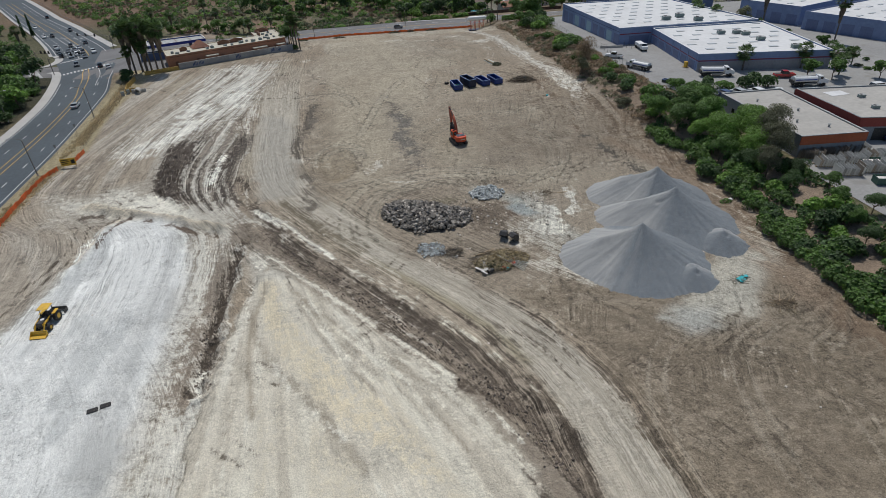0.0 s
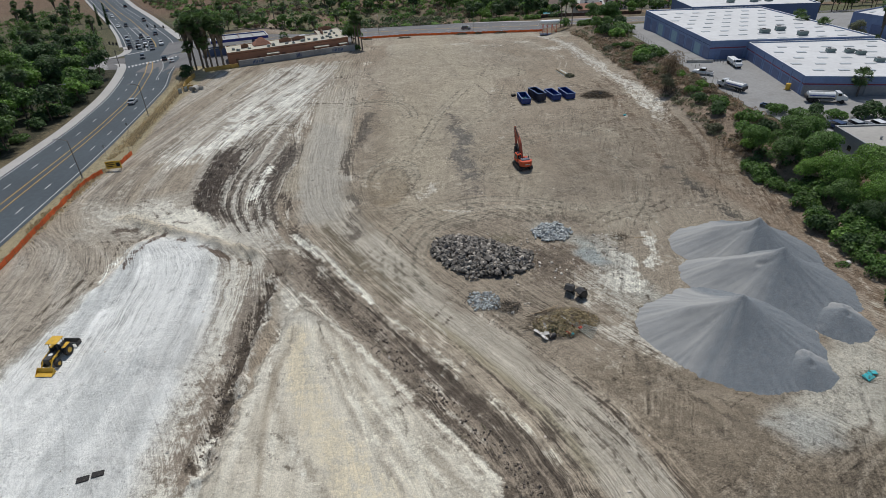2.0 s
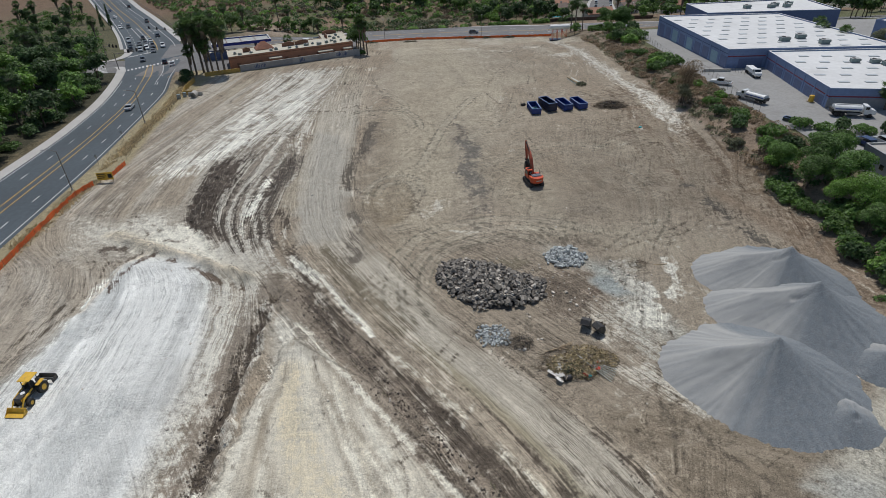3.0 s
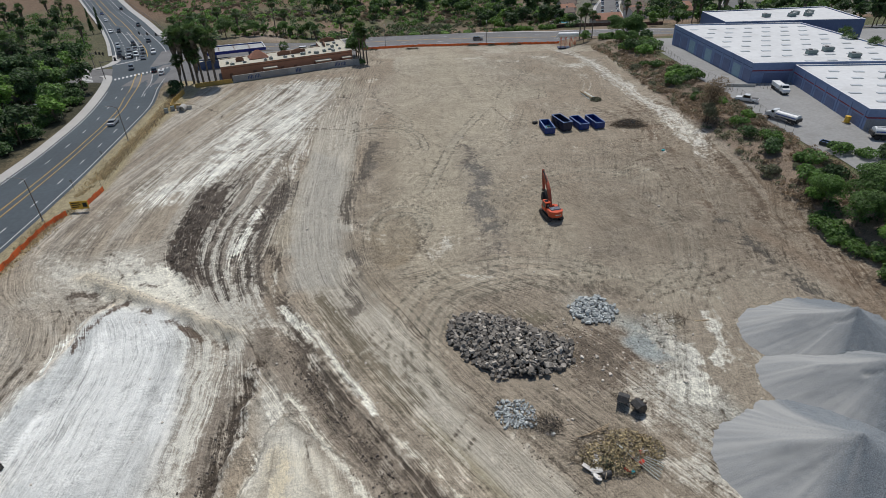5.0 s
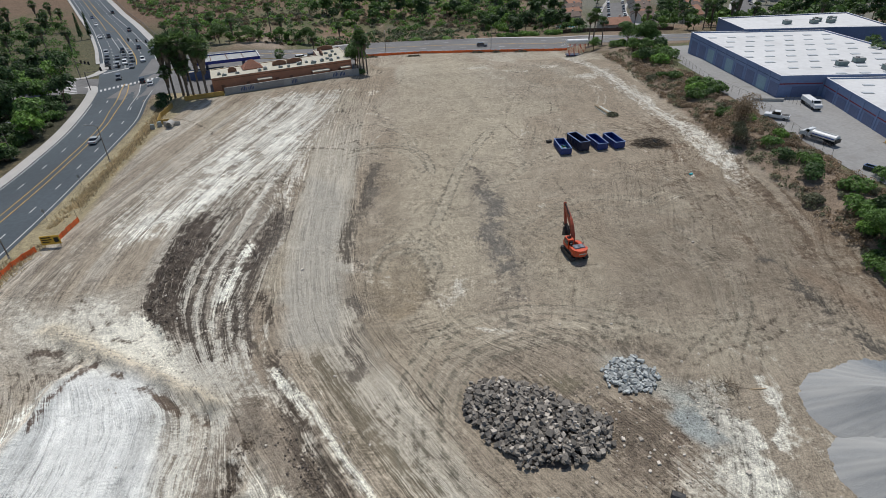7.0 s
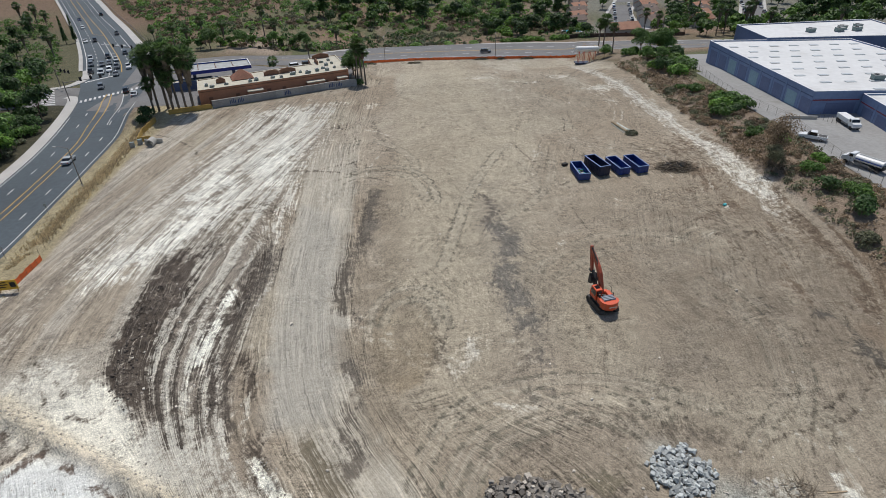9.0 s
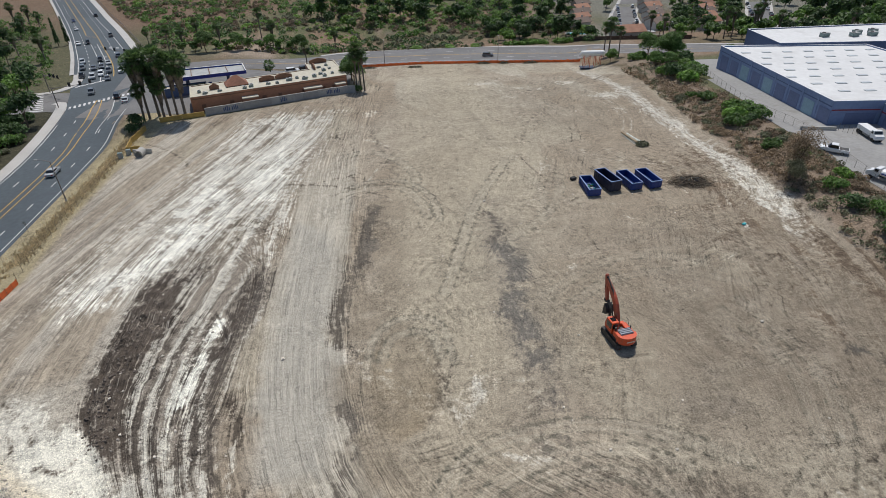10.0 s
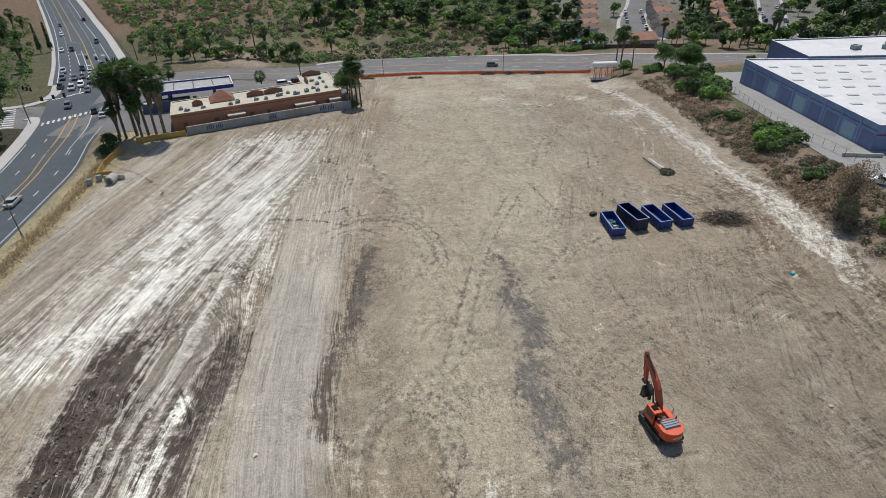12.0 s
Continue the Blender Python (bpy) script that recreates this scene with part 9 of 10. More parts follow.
ob_ = thing("site_sign", pose(-64.6, 135.5, ground_z(-64.6, 135.5), 0, 0, 6), "yellow site board with dark lettering on posts", "sign")
part("board", boxes((-1.6, -0.05, 0.6, 1.6, 0.05, 2.3), bevel=0.02), M["yellow_paint"], ob_)
for k, (x0, x1) in enumerate(((-1.4, 0.2), (-1.4, 0.3), (-1.4, -0.1))):
    part("lettering_bar", boxes((x0, -0.06, 1.85 - 0.42 * k, x1, -0.054, 2.05 - 0.42 * k)), M["rubber"], ob_)
part("emblem", boxes((0.6, -0.06, 1.0, 1.4, -0.054, 1.9)), M["rubber"], ob_)
for x in (-1.3, 1.3):
    part("post", boxes((x - 0.05, 0.055, 0, x + 0.05, 0.15, 2.2)), M["timber"], ob_)
for s in (147, 163):
    x, y = arterial.place(s, 1.06)
    sp_ = thing("road_sign", pose(x, y, hz(x, y)), "small square road sign on a post", "road sign", group="road signs")
    part("post", tubes(((0, 0, 0), (0, 0, 2.4), 0.04), n=6), M["lamp_steel"], sp_)
    part("plate", boxes((-0.3, -0.05, 1.8, 0.3, -0.042, 2.5), bevel=0.002), M["unit_grey"], sp_)
# wire fence on the verge, its posts and strands
wire = thing("wire_fence", Matrix(), "rusty wire fence on steel posts along the verge", "fence", kind="structure")
line, total = resample([(-65.5, 146), (-67.5, 165), (-68.6, 183), (-70.0, 199)], 24)
for a, b in zip(line[:-1], line[1:]):
    za, zb = ground_z(*a), ground_z(*b)
    part("post", tubes(((*a, za - 0.1), (*a, za + 1.5), 0.035), n=5), M["bark"], wire)
    for h in (0.5, 1.0, 1.4):
        part("strand", tubes(((*a, za + h), (*b, zb + h), 0.012), n=3), M["lamp_steel"], wire)
chain = thing("chain_fence", Matrix(), "chain-link fence on posts along the yard", "fence", kind="structure")
line, total = resample([(84.5, 150), (84.6, 160), (86.0, 172), (87.4, 186), (85.2, 203), (86.2, 221), (88.0, 237)], 30)
for a, b in zip(line[:-1], line[1:]):
    za, zb = hz(*a) + 0.1, hz(*b) + 0.1
    part("post", tubes(((*a, za - 0.2), (*a, za + 1.9), 0.04), n=5), M["lamp_steel"], chain)
    part("rail", tubes(((*a, za + 1.85), (*b, zb + 1.85), 0.025), n=4), M["lamp_steel"], chain)
    for h in (0.3, 0.7, 1.1, 1.5):
        part("strand", tubes(((*a, za + h), (*b, zb + h), 0.012), n=3), M["lamp_steel"], chain)
gate = thing("yard_gate", Matrix(), "low concrete kerb wall and gate across the yard", "wall", kind="structure")
part("kerb_wall", boxes((0, -0.2, 0, 7.6, 0.2, 0.9), bevel=0.03, m=pose(87.4, 186.6, hz(90, 186), 0, 0, -12)), M["concrete"], gate)
for k in range(5):
    part("gate_post", tubes(((95.2 + k * 0.45, 184.8 - k * 0.9, 2.6), (95.2 + k * 0.45, 184.8 - k * 0.9, 4.4), 0.04), n=5), M["lamp_steel"], gate)
rail_fence = thing("rail_fence", Matrix(), "dark railing along the upper pavement", "fence", kind="structure")
line, total = resample([(-102.5, 307), (-127.6, 353), (-157.4, 406.5), (-218.6, 511.5)], 60)
for a, b in zip(line[:-1], line[1:]):
    za, zb = hz(*a) + 0.2, hz(*b) + 0.2
    part("post", tubes(((*a, za - 0.3), (*a, za + 1.3), 0.05), n=5), M["lamp_steel"], rail_fence)
    for h in (0.4, 0.8, 1.25):
        part("rail", tubes(((*a, za + h), (*b, zb + h), 0.04), n=4), M["lamp_steel"], rail_fence)

# white tank on a stand
TK = (66.2, 277.5)
tz = ground_z(*TK)
tank = thing("water_tank", pose(*TK, tz, 0, 0, -4), "white horizontal water tank on an orange steel stand", "water tank")
part("barrel", tubes(((-4.0, 0, 5.0), (4.0, 0, 5.0), 1.05), n=20), M["white_metal"], tank)
for x in (-4.0, 4.0):
    part("end_cap", tubes(((x, 0, 5.0), (x + math.copysign(0.35, x), 0, 5.0), 1.0, 0.5), n=20), M["white_metal"], tank)
for x in (-3.0, -1.0, 1.0, 3.0):
    for y in (-1.0, 1.0):
        part("leg", tubes(((x, y * 1.25, 0), (x, y, 4.4), 0.09), n=6), M["orange_paint"], tank)
    part("cradle", boxes((x - 0.1, -1.1, 3.85, x + 0.1, 1.1, 4.2)), M["orange_paint"], tank)
for y in (-1.1, 1.1):
    part("brace", tubes(((-3, y, 0.4), (-1, y, 3.8), 0.05), ((1, y, 3.8), (3, y, 0.4), 0.05), n=5), M["orange_paint"], tank)
part("spill_tray", boxes((-4.2, -1.8, -0.1, 4.2, 1.8, 0.2), bevel=0.03), M["bin_navy"], tank)
part("fill_pipe", tubes(((-4.2, 0.4, 5.6), (-5.4, 0.4, 3.6), 0.12), n=8), M["white_metal"], tank)
culvert = thing("concrete_pipe", pose(-65.2, 196.6, ground_z(-65.2, 196.6)), "broken concrete pipe in a dirt bank", "pipe")
bm = bmesh.new()
for k in range(14):
    a0, a1 = 2 * math.pi * k / 14, 2 * math.pi * (k + 1) / 14
    q = [bm.verts.new((r * math.cos(a), y, 0.75 + r * math.sin(a))) for y in (-1.2, 1.2) for r in (0.95, 0.75) for a in (a0, a1)]
    for f in ((0, 1, 5, 4), (3, 2, 6, 7), (1, 0, 2, 3), (4, 5, 7, 6)):
        bm.faces.new([q[i] for i in f])
part("pipe", bm, M["concrete"], culvert)
part("headwall", boxes((-2.2, 1.2, -0.2, 2.2, 1.5, 1.1), bevel=0.05), M["concrete"], culvert)
for k, (x, y, t) in enumerate(((-68.6, 198.2, 20), (-69.8, 196.4, 15))):
    cab_ = thing("utility_cabinet", pose(x, y, ground_z(x, y), 0, 0, t), "grey-green utility cabinet by the verge", "utility cabinet", group="utility cabinets")
    part("plinth", boxes((-0.6, -0.5, -0.2, 0.6, 0.5, 0.15)), M["concrete"], cab_)
    part("cabinet", boxes((-0.5, -0.4, 0.15, 0.5, 0.4, 1.35), bevel=0.03), M["unit_green"], cab_)
    part("door", boxes((-0.42, -0.42, 0.25, 0.42, -0.404, 1.25)), M["unit_grey"], cab_)


# ---- trees and bushes ----
def tree_proto(name, h, r, n, size, leaf, seed, label, trunk_r=0.22, lobes=7, low=0.35, category="tree"):
    """A tapered trunk with limbs and a crown of leaf clumps in several lobes."""
    rs_ = random.Random(seed)
    e = thing(name, pose(0, 0, -500), label, category)
    lob = []
    for k in range(lobes):
        a, d = rs_.uniform(0, 6.28), r * 0.55 * math.sqrt(rs_.random())
        z = h * rs_.uniform(low + 0.12, 0.86)
        s = r * rs_.uniform(0.38, 0.62)
        lob.append((math.cos(a) * d * 1.2, math.sin(a) * d * 1.2, z, s, s * rs_.uniform(0.8, 1.1), s * rs_.uniform(0.6, 0.9)))
    lob.append((0, 0, h * (low + 1) / 2, r * 0.6, r * 0.6, h * (1 - low) * 0.42))
    v, f = leaf_cloud(lob, n, size, seed)
    mesh_part("crown", v, f, M[leaf], e)
    bm = bmesh.new()
    bend = (rs_.uniform(-0.3, 0.3), rs_.uniform(-0.3, 0.3), h * low * 0.9)
    tube(bm, (0, 0, -0.4), bend, trunk_r, trunk_r * 0.75, n=8)
    for l in lob[:5]:
        tube(bm, bend, (l[0] * 0.8, l[1] * 0.8, l[2]), trunk_r * 0.55, 0.04, n=5)
    part("trunk", bm, M["bark"], e)
    return e


def bush_proto(h, r, n, size, leaf, seed, label):
    rs_ = random.Random(seed)
    e = thing("bush", pose(0, 0, -500), label, "bush")
    lob = [(rs_.uniform(-0.5, 0.5) * r, rs_.uniform(-0.5, 0.5) * r, h * rs_.uniform(0.25, 0.5), r * rs_.uniform(0.4, 0.65), r * rs_.uniform(0.4, 0.65), h * rs_.uniform(0.35, 0.55)) for _ in range(5)]
    v, f = leaf_cloud(lob, n, size, seed)
    v[:, 2] = np.maximum(v[:, 2], 0.02)
    mesh_part("crown", v, f, M[leaf], e)
    bm = bmesh.new()
    for l in lob:
        tube(bm, (0, 0, -0.2), l[:3], 0.06, 0.02, n=4)
    part("stem", bm, M["bark"], e)
    return e


def palm_proto(h, seed, skirt, crown_r, label):
    """A fan palm: ringed trunk, a skirt of dead fronds, a crown of split fans."""
    rs_ = random.Random(seed)
    e = thing("palm_tree", pose(0, 0, -500), label, "palm tree")
    bm = bmesh.new()
    lean = (rs_.uniform(-0.5, 0.5), rs_.uniform(-0.5, 0.5))
    n_ = 6
    for k in range(n_):
        a, b = k / n_, (k + 1) / n_
        tube(bm, (lean[0] * a * a, lean[1] * a * a, h * a - (0.4 if k == 0 else 0)), (lean[0] * b * b, lean[1] * b * b, h * b), 0.32 - 0.12 * a, 0.32 - 0.12 * b, n=8)
    part("trunk", bm, M["palm_bark"], e)
    verts, faces = [], []
    for _ in range(int(170 * skirt / 4)):
        a, z = rs_.uniform(0, 6.28), h - rs_.uniform(0.1, skirt)
        k = (h - z) / skirt
        r0, r1 = 0.3, (1.2 - 0.8 * k) * rs_.uniform(0.7, 1.1) * crown_r / 2.6
        ca, sa = math.cos(a), math.sin(a)
        w = 0.26
        b = len(verts)
        top_, end = z + 0.3, z - rs_.uniform(0.9, 1.7)
        for rr, zz, ww in ((r0, top_, 0.08), (r1, (top_ + end) / 2 + 0.2, w), (r1 * 0.85, end, w * 0.7)):
            verts += [(lean[0] + ca * rr - sa * ww, lean[1] + sa * rr + ca * ww, zz), (lean[0] + ca * rr + sa * ww, lean[1] + sa * rr - ca * ww, zz)]
        faces += [(b, b + 1, b + 3, b + 2), (b + 2, b + 3, b + 5, b + 4)]
    mesh_part("skirt", verts, faces, M["thatch"], e, "brown skirt of dead fronds")
    verts, faces = [], []
    for _ in range(84):
        a, up = rs_.uniform(0, 6.28), rs_.uniform(-0.95, 1.3)
        ln_ = crown_r * rs_.uniform(0.5, 0.75)
        d = Vector((math.cos(a) * math.cos(up), math.sin(a) * math.cos(up), math.sin(up)))
        c = Vector((lean[0], lean[1], h + 0.1)) + d * ln_
        side = d.cross(Vector((0, 0, 1))).normalized()
        nrm = side.cross(d)
        rad = crown_r * rs_.uniform(0.40, 0.58)
        for k in range(9):
            t0 = -1.5 + k * 3.0 / 9
            t1 = t0 + 0.25
            tm = (t0 + t1) / 2
            b = len(verts)
            tip = c + (d * math.cos(tm) + side * math.sin(tm)) * rad - Vector((0, 0, 0.35 * rad * abs(tm) * 0.5)) - nrm * 0.1
            verts += [c, c + (d * math.cos(t0) + side * math.sin(t0)) * rad * 0.6, tip, c + (d * math.cos(t1) + side * math.sin(t1)) * rad * 0.6]
            faces.append((b, b + 1, b + 2, b + 3))
        b = len(verts)
        o = Vector((lean[0], lean[1], h))
        verts += [o - side * 0.04, o + side * 0.04, c + side * 0.03, c - side * 0.03]
        faces.append((b, b + 1, b + 2, b + 3))
    mesh_part("fronds", verts, faces, M["palm_leaf"], e)
    return e


PROTO = {
    "bright": tree_proto("tree", 8.5, 4.6, 6600, 0.185, "leaf_bright", 501, "bright green broadleaf tree on the bank"),
    "green": tree_proto("tree", 8.0, 4.2, 6600, 0.185, "leaf_mid", 502, "leafy green tree with a spreading crown"),
    "dark": tree_proto("tree", 9.0, 4.2, 6000, 0.185, "leaf_dark", 503, "dark green dense broadleaf tree"),
    "grey": tree_proto("tree", 11.5, 3.9, 6500, 0.15, "leaf_grey", 504, "tall grey-green eucalyptus with a thin crown", lobes=10, low=0.3),
    "wood_green": tree_proto("tree", 8.0, 4.3, 1200, 0.44, "leaf_mid", 542, "leafy green roadside tree with a broad crown"),
    "wood_bright": tree_proto("tree", 7.5, 4.2, 1200, 0.44, "leaf_bright", 543, "bright green roadside tree with a broad crown"),
    "wood_dark": tree_proto("tree", 9.0, 4.4, 1200, 0.44, "leaf_dark", 544, "dark green roadside tree in dense woods"),
    "dry": tree_proto("tree", 9.5, 3.2, 2200, 0.15, "leaf_dry", 505, "half-bare brown tree with fine twigs", lobes=10, low=0.2),
    "small": tree_proto("tree", 5.5, 2.6, 900, 0.36, "leaf_mid", 506, "small round-crowned street tree", trunk_r=0.14, lobes=5),
    "tall": tree_proto("tree", 13.0, 4.4, 1900, 0.48, "leaf_dark", 507, "tall dark eucalyptus tree", lobes=11, low=0.25),
    "shrub": bush_proto(2.3, 2.1, 820, 0.23, "leaf_mid", 511, "round green bush on bare soil"),
    "shrub_bright": bush_proto(2.2, 2.1, 820, 0.23, "leaf_bright", 512, "bright green leafy bush on the bank"),
    "shrub_grey": bush_proto(1.6, 1.9, 800, 0.2, "leaf_grey", 513, "grey-green scrub bush on the bank"),
    "shrub_dry": bush_proto(1.3, 2.2, 800, 0.16, "leaf_dry", 514, "dry brown brush on the slope"),
    "shrub_dark": bush_proto(2.6, 2.4, 820, 0.23, "leaf_dark", 515, "dark green dense bush among trees"),
    "palm": palm_proto(14.5, 521, 6.0, 2.7, "tall fan palm with a skirt of dead fronds"),
    "palm_b": palm_proto(11.5, 522, 5.0, 2.8, "fan palm with a thick skirt of dead fronds"),
    "palm_thin": palm_proto(12.5, 523, 1.6, 2.6, "slim fan palm with a clean trunk"),
    "palm_low": palm_proto(6.0, 524, 1.0, 2.7, "young fan palm with green fronds"),
}
CYPRESS = thing("cypress", pose(0, 0, -500), "narrow dark green cypress tree", "tree")
v, f = leaf_cloud([(0, 0, 2 + 1.2 * k, 1.15 - 0.10 * k, 1.15 - 0.10 * k, 1.3) for k in range(9)], 900, 0.3, 531)
mesh_part("crown", v, f, M["leaf_dark"], CYPRESS)
part("trunk", tubes(((0, 0, -0.3), (0, 0, 6), 0.2, 0.06)), M["bark"], CYPRESS)
PROTO["cypress"] = CYPRESS
first_use = set()


far_leaf = np.random.default_rng(640)
far_mesh = {"verts": [], "faces": [], "slot": [], "mats": []}


def plant_far(kind, x, y, s):
    """Distant trees past counting: joined into one mesh."""
    m = pose(x, y, ground_z(x, y) - 0.05, 0, 0, plant_rng.uniform(0, 360)) @ Matrix.Diagonal((s, s, s, 1))
    for child in PROTO[kind].children:
        me = child.data
        quads_ = [tuple(f.vertices) for f in me.polygons]
        if child.name.startswith("crown"):
            quads_ = [quads_[i] for i in far_leaf.choice(len(quads_), min(len(quads_), 400), replace=False)]
        co = np.empty(len(me.vertices) * 3)
        me.vertices.foreach_get("co", co)
        mw = np.array(m)
        co = co.reshape(-1, 3)
        if child.name.startswith("crown"):
            ids = np.array(quads_)
            pts = co[ids]
            mid = pts.mean(1, keepdims=True)
            co = (mid + (pts - mid) * 1.9).reshape(-1, 3)
            quads_ = np.arange(len(co)).reshape(-1, 4).tolist()
        v = co @ mw[:3, :3].T + mw[:3, 3]
        base_ = sum(len(a) for a in far_mesh["verts"])
        far_mesh["verts"].append(v)
        if me.materials[0] not in far_mesh["mats"]:
            far_mesh["mats"].append(me.materials[0])
        k = far_mesh["mats"].index(me.materials[0])
        far_mesh["faces"] += [[base_ + i for i in f] for f in quads_]
        far_mesh["slot"] += [k] * len(quads_)


def plant(kind, x, y, s=1.0, turn=None, group="", sz=1.0):
    if group in FAR_GROUPS:
        return plant_far(kind, x, y, s)
    turn = plant_rng.uniform(0, 360) if turn is None else turn
    m = pose(x, y, ground_z(x, y) - 0.05, 0, 0, turn) @ Matrix.Diagonal((s, s, s * sz, 1))
    if kind not in first_use:
        first_use.add(kind)
        PROTO[kind].matrix_basis = m
        ob = PROTO[kind]
    else:
        ob = copy_thing(PROTO[kind], pose(0, 0, 0))
        ob.matrix_basis = m
    return tagged(ob, group=group) if group else ob


plant_rng = random.Random(61)
FAR_GROUPS = {"trees on the far slope", "woods beyond the warehouses", "trees among the houses", "trees on the slope", "trees behind the warehouses"}
R = plant_rng
# palms by the shops
for k, (x, y, kind, s) in enumerate(((-74.0, 222.6, "palm", 0.98), (-71.8, 221.0, "palm", 1.06), (-70.0, 223.0, "palm_b", 1.3), (-68.2, 221.6, "palm_b", 1.0), (-66.4, 221.4, "palm", 1.12), (-64.2, 220.8, "palm", 1.02), (-62.2, 221.0, "palm_b", 1.25), (-67.2, 219.6, "palm_b", 0.8), (-72.6, 219.4, "palm_b", 0.72))):
    plant(kind, x, y, s, group="palms by the road")
plant("shrub_dark", -73.0, 213.5, 1.0)
plant("shrub_dark", -72.6, 217.0, 1.3)
plant("green", -18.6, 246.5, 1.0)
plant("green", -19.5, 250.5, 1.05)
for x, y, s in ((-17.2, 240.6, 0.85), (-16.2, 242.2, 0.95), (-15.0, 241.0, 0.8)):
    plant("palm_thin", x, y, s)
plant("shrub", -17.8, 239.2, 1.0)
for x, y, k, s in ((74.0, 288.5, "palm_thin", 0.85), (76.2, 289.5, "palm_thin", 0.95), (77.0, 280.5, "palm_thin", 0.72), (-38.5, 283, "palm_thin", 0.85), (-52.0, 282, "palm_low", 0.75), (-78.0, 270, "palm_low", 0.8)):
    plant(k, x, y, s)
for k in range(9):
    plant("shrub", -50 + k * 2.6, 280.5 + k * 0.9 + R.uniform(-0.6, 0.6), R.uniform(0.35, 0.5))

# the east bank: large trees near, scrub farther on
def bank_foot(y):
    """Where the growth on the east bank begins."""
    return float(np.interp(y, [20, 46.6, 55.4, 61.6, 72, 84.5, 91.5, 101, 108, 114.5, 143], [61.5, 63.0, 64.5, 64.3, 65.8, 68.5, 67.6, 69.8, 68.0, 67.4, 74.5]))


for kind, x, y, s in (
    ("green", 72.5, 119.0, 0.8), ("green", 77.5, 116.5, 0.95), ("green", 73.5, 112.5, 0.85), ("green", 78.5, 110.0, 0.95), ("green", 82.5, 120.0, 0.8), ("green", 86.5, 123.0, 0.7), ("bright", 74.0, 105.5, 0.62), ("bright", 76.5, 99.5, 0.85), ("bright", 80.5, 97.0, 0.95), ("bright", 84.0, 101.5, 0.8), ("green", 73.0, 95.5, 0.7),
    ("bright", 77.5, 92.5, 0.75), ("grey", 83.0, 93.5, 0.95), ("grey", 79.5, 88.5, 0.85), ("grey", 76.0, 85.5, 0.6), ("dark", 74.5, 89.0, 0.55), ("dark", 80.0, 83.0, 0.45), ("green", 82.5, 77.5, 0.40), ("dark", 76.5, 79.5, 0.42), ("green", 79.5, 72.5, 0.42), ("dark", 82.5, 68.0, 0.45), ("green", 77.0, 66.0, 0.42), ("green", 81.0, 61.0, 0.5), ("dark", 74.5, 60.5, 0.42), ("bright", 78.0, 55.0, 0.45), ("green", 72.0, 53.5, 0.42), ("dark", 75.5, 48.5, 0.5), ("green", 81.5, 50.0, 0.55), ("green", 70.0, 46.0, 0.45), ("bright", 73.0, 41.0, 0.5), ("dark", 78.5, 42.0, 0.55), ("green", 68.5, 37.0, 0.5), ("green", 75.0, 34.0, 0.6),
):
    plant(kind, x, y, s, group="trees on the bank")
plant("dry", 71.2, 163.6, 1.15)
plant("dry", 72.8, 166.0, 0.95)
plant("grey", 70.6, 161.2, 0.55)
for k in range(44):
    y = 34 + k * 1.9
    plant(R.choice(("shrub", "shrub", "shrub_dark", "shrub_bright", "shrub")), bank_foot(y) + R.uniform(0.8, 3.0), y, R.uniform(0.8, 1.25), group="bushes on the bank")
for k in range(52):
    y = R.uniform(30, 106)
    plant(R.choice(("shrub_dark", "shrub", "shrub_bright", "shrub")), R.uniform(bank_foot(y) + 3, 82.5), y, R.uniform(0.9, 1.45), group="bushes on the bank")
for kind, x, y, s in (("shrub_bright", 77.5, 196.5, 1.6), ("shrub", 80.2, 199.5, 1.6), ("shrub", 82.0, 195.5, 1.5), ("shrub", 76.0, 193.0, 1.3), ("shrub_bright", 79.5, 203.0, 1.4), ("shrub_dark", 78.5, 192.0, 0.9), ("shrub", 78.0, 213.0, 1.1), ("shrub", 75.8, 217.0, 0.8), ("shrub_bright", 80.0, 229.0, 1.7), ("shrub", 83.0, 233.0, 1.7), ("shrub_dark", 79.0, 236.0, 1.7), ("shrub", 86.0, 238.0, 1.7), ("shrub_bright", 86.5, 246.0, 1.6), ("shrub", 82.0, 256.0, 1.8), ("shrub_dark", 88.0, 252.0, 1.9), ("shrub_bright", 77.0, 240.0, 1.4), ("shrub", 83.5, 240.5, 1.4), ("green", 82.5, 247.5, 0.62), ("green", 79.0, 251.0, 0.6),
                      ("shrub_bright", 79.5, 172.5, 1.0), ("shrub", 76.0, 178.0, 1.05), ("shrub_bright", 80.5, 162.0, 1.0), ("shrub", 76.5, 158.0, 1.1), ("shrub_dark", 74.0, 151.0, 1.15), ("shrub", 78.0, 147.0, 1.2), ("shrub_dark", 75.0, 140.0, 1.3), ("shrub", 79.0, 135.0, 1.3), ("shrub", 75.0, 128.0, 1.4), ("shrub_dark", 79.5, 127.0, 1.3), ("shrub_bright", 73.2, 122.0, 1.2)):
    plant(kind, x, y, s, group="bushes on the bank")
for k in range(40):
    y = R.uniform(122, 250)
    plant(R.choice(("shrub_dry", "shrub_dry", "shrub_dry", "shrub_grey")), R.uniform(70.5, 83.5), y, R.uniform(0.6, 1.15), group="dry brush on the bank")
for k in range(9):
    plant(R.choice(("shrub_bright", "shrub", "green")), 70 + R.uniform(0, 18), 255 + R.uniform(0, 28), R.uniform(0.8, 1.3) if k % 3 else 0.6, group="bushes on the bank")
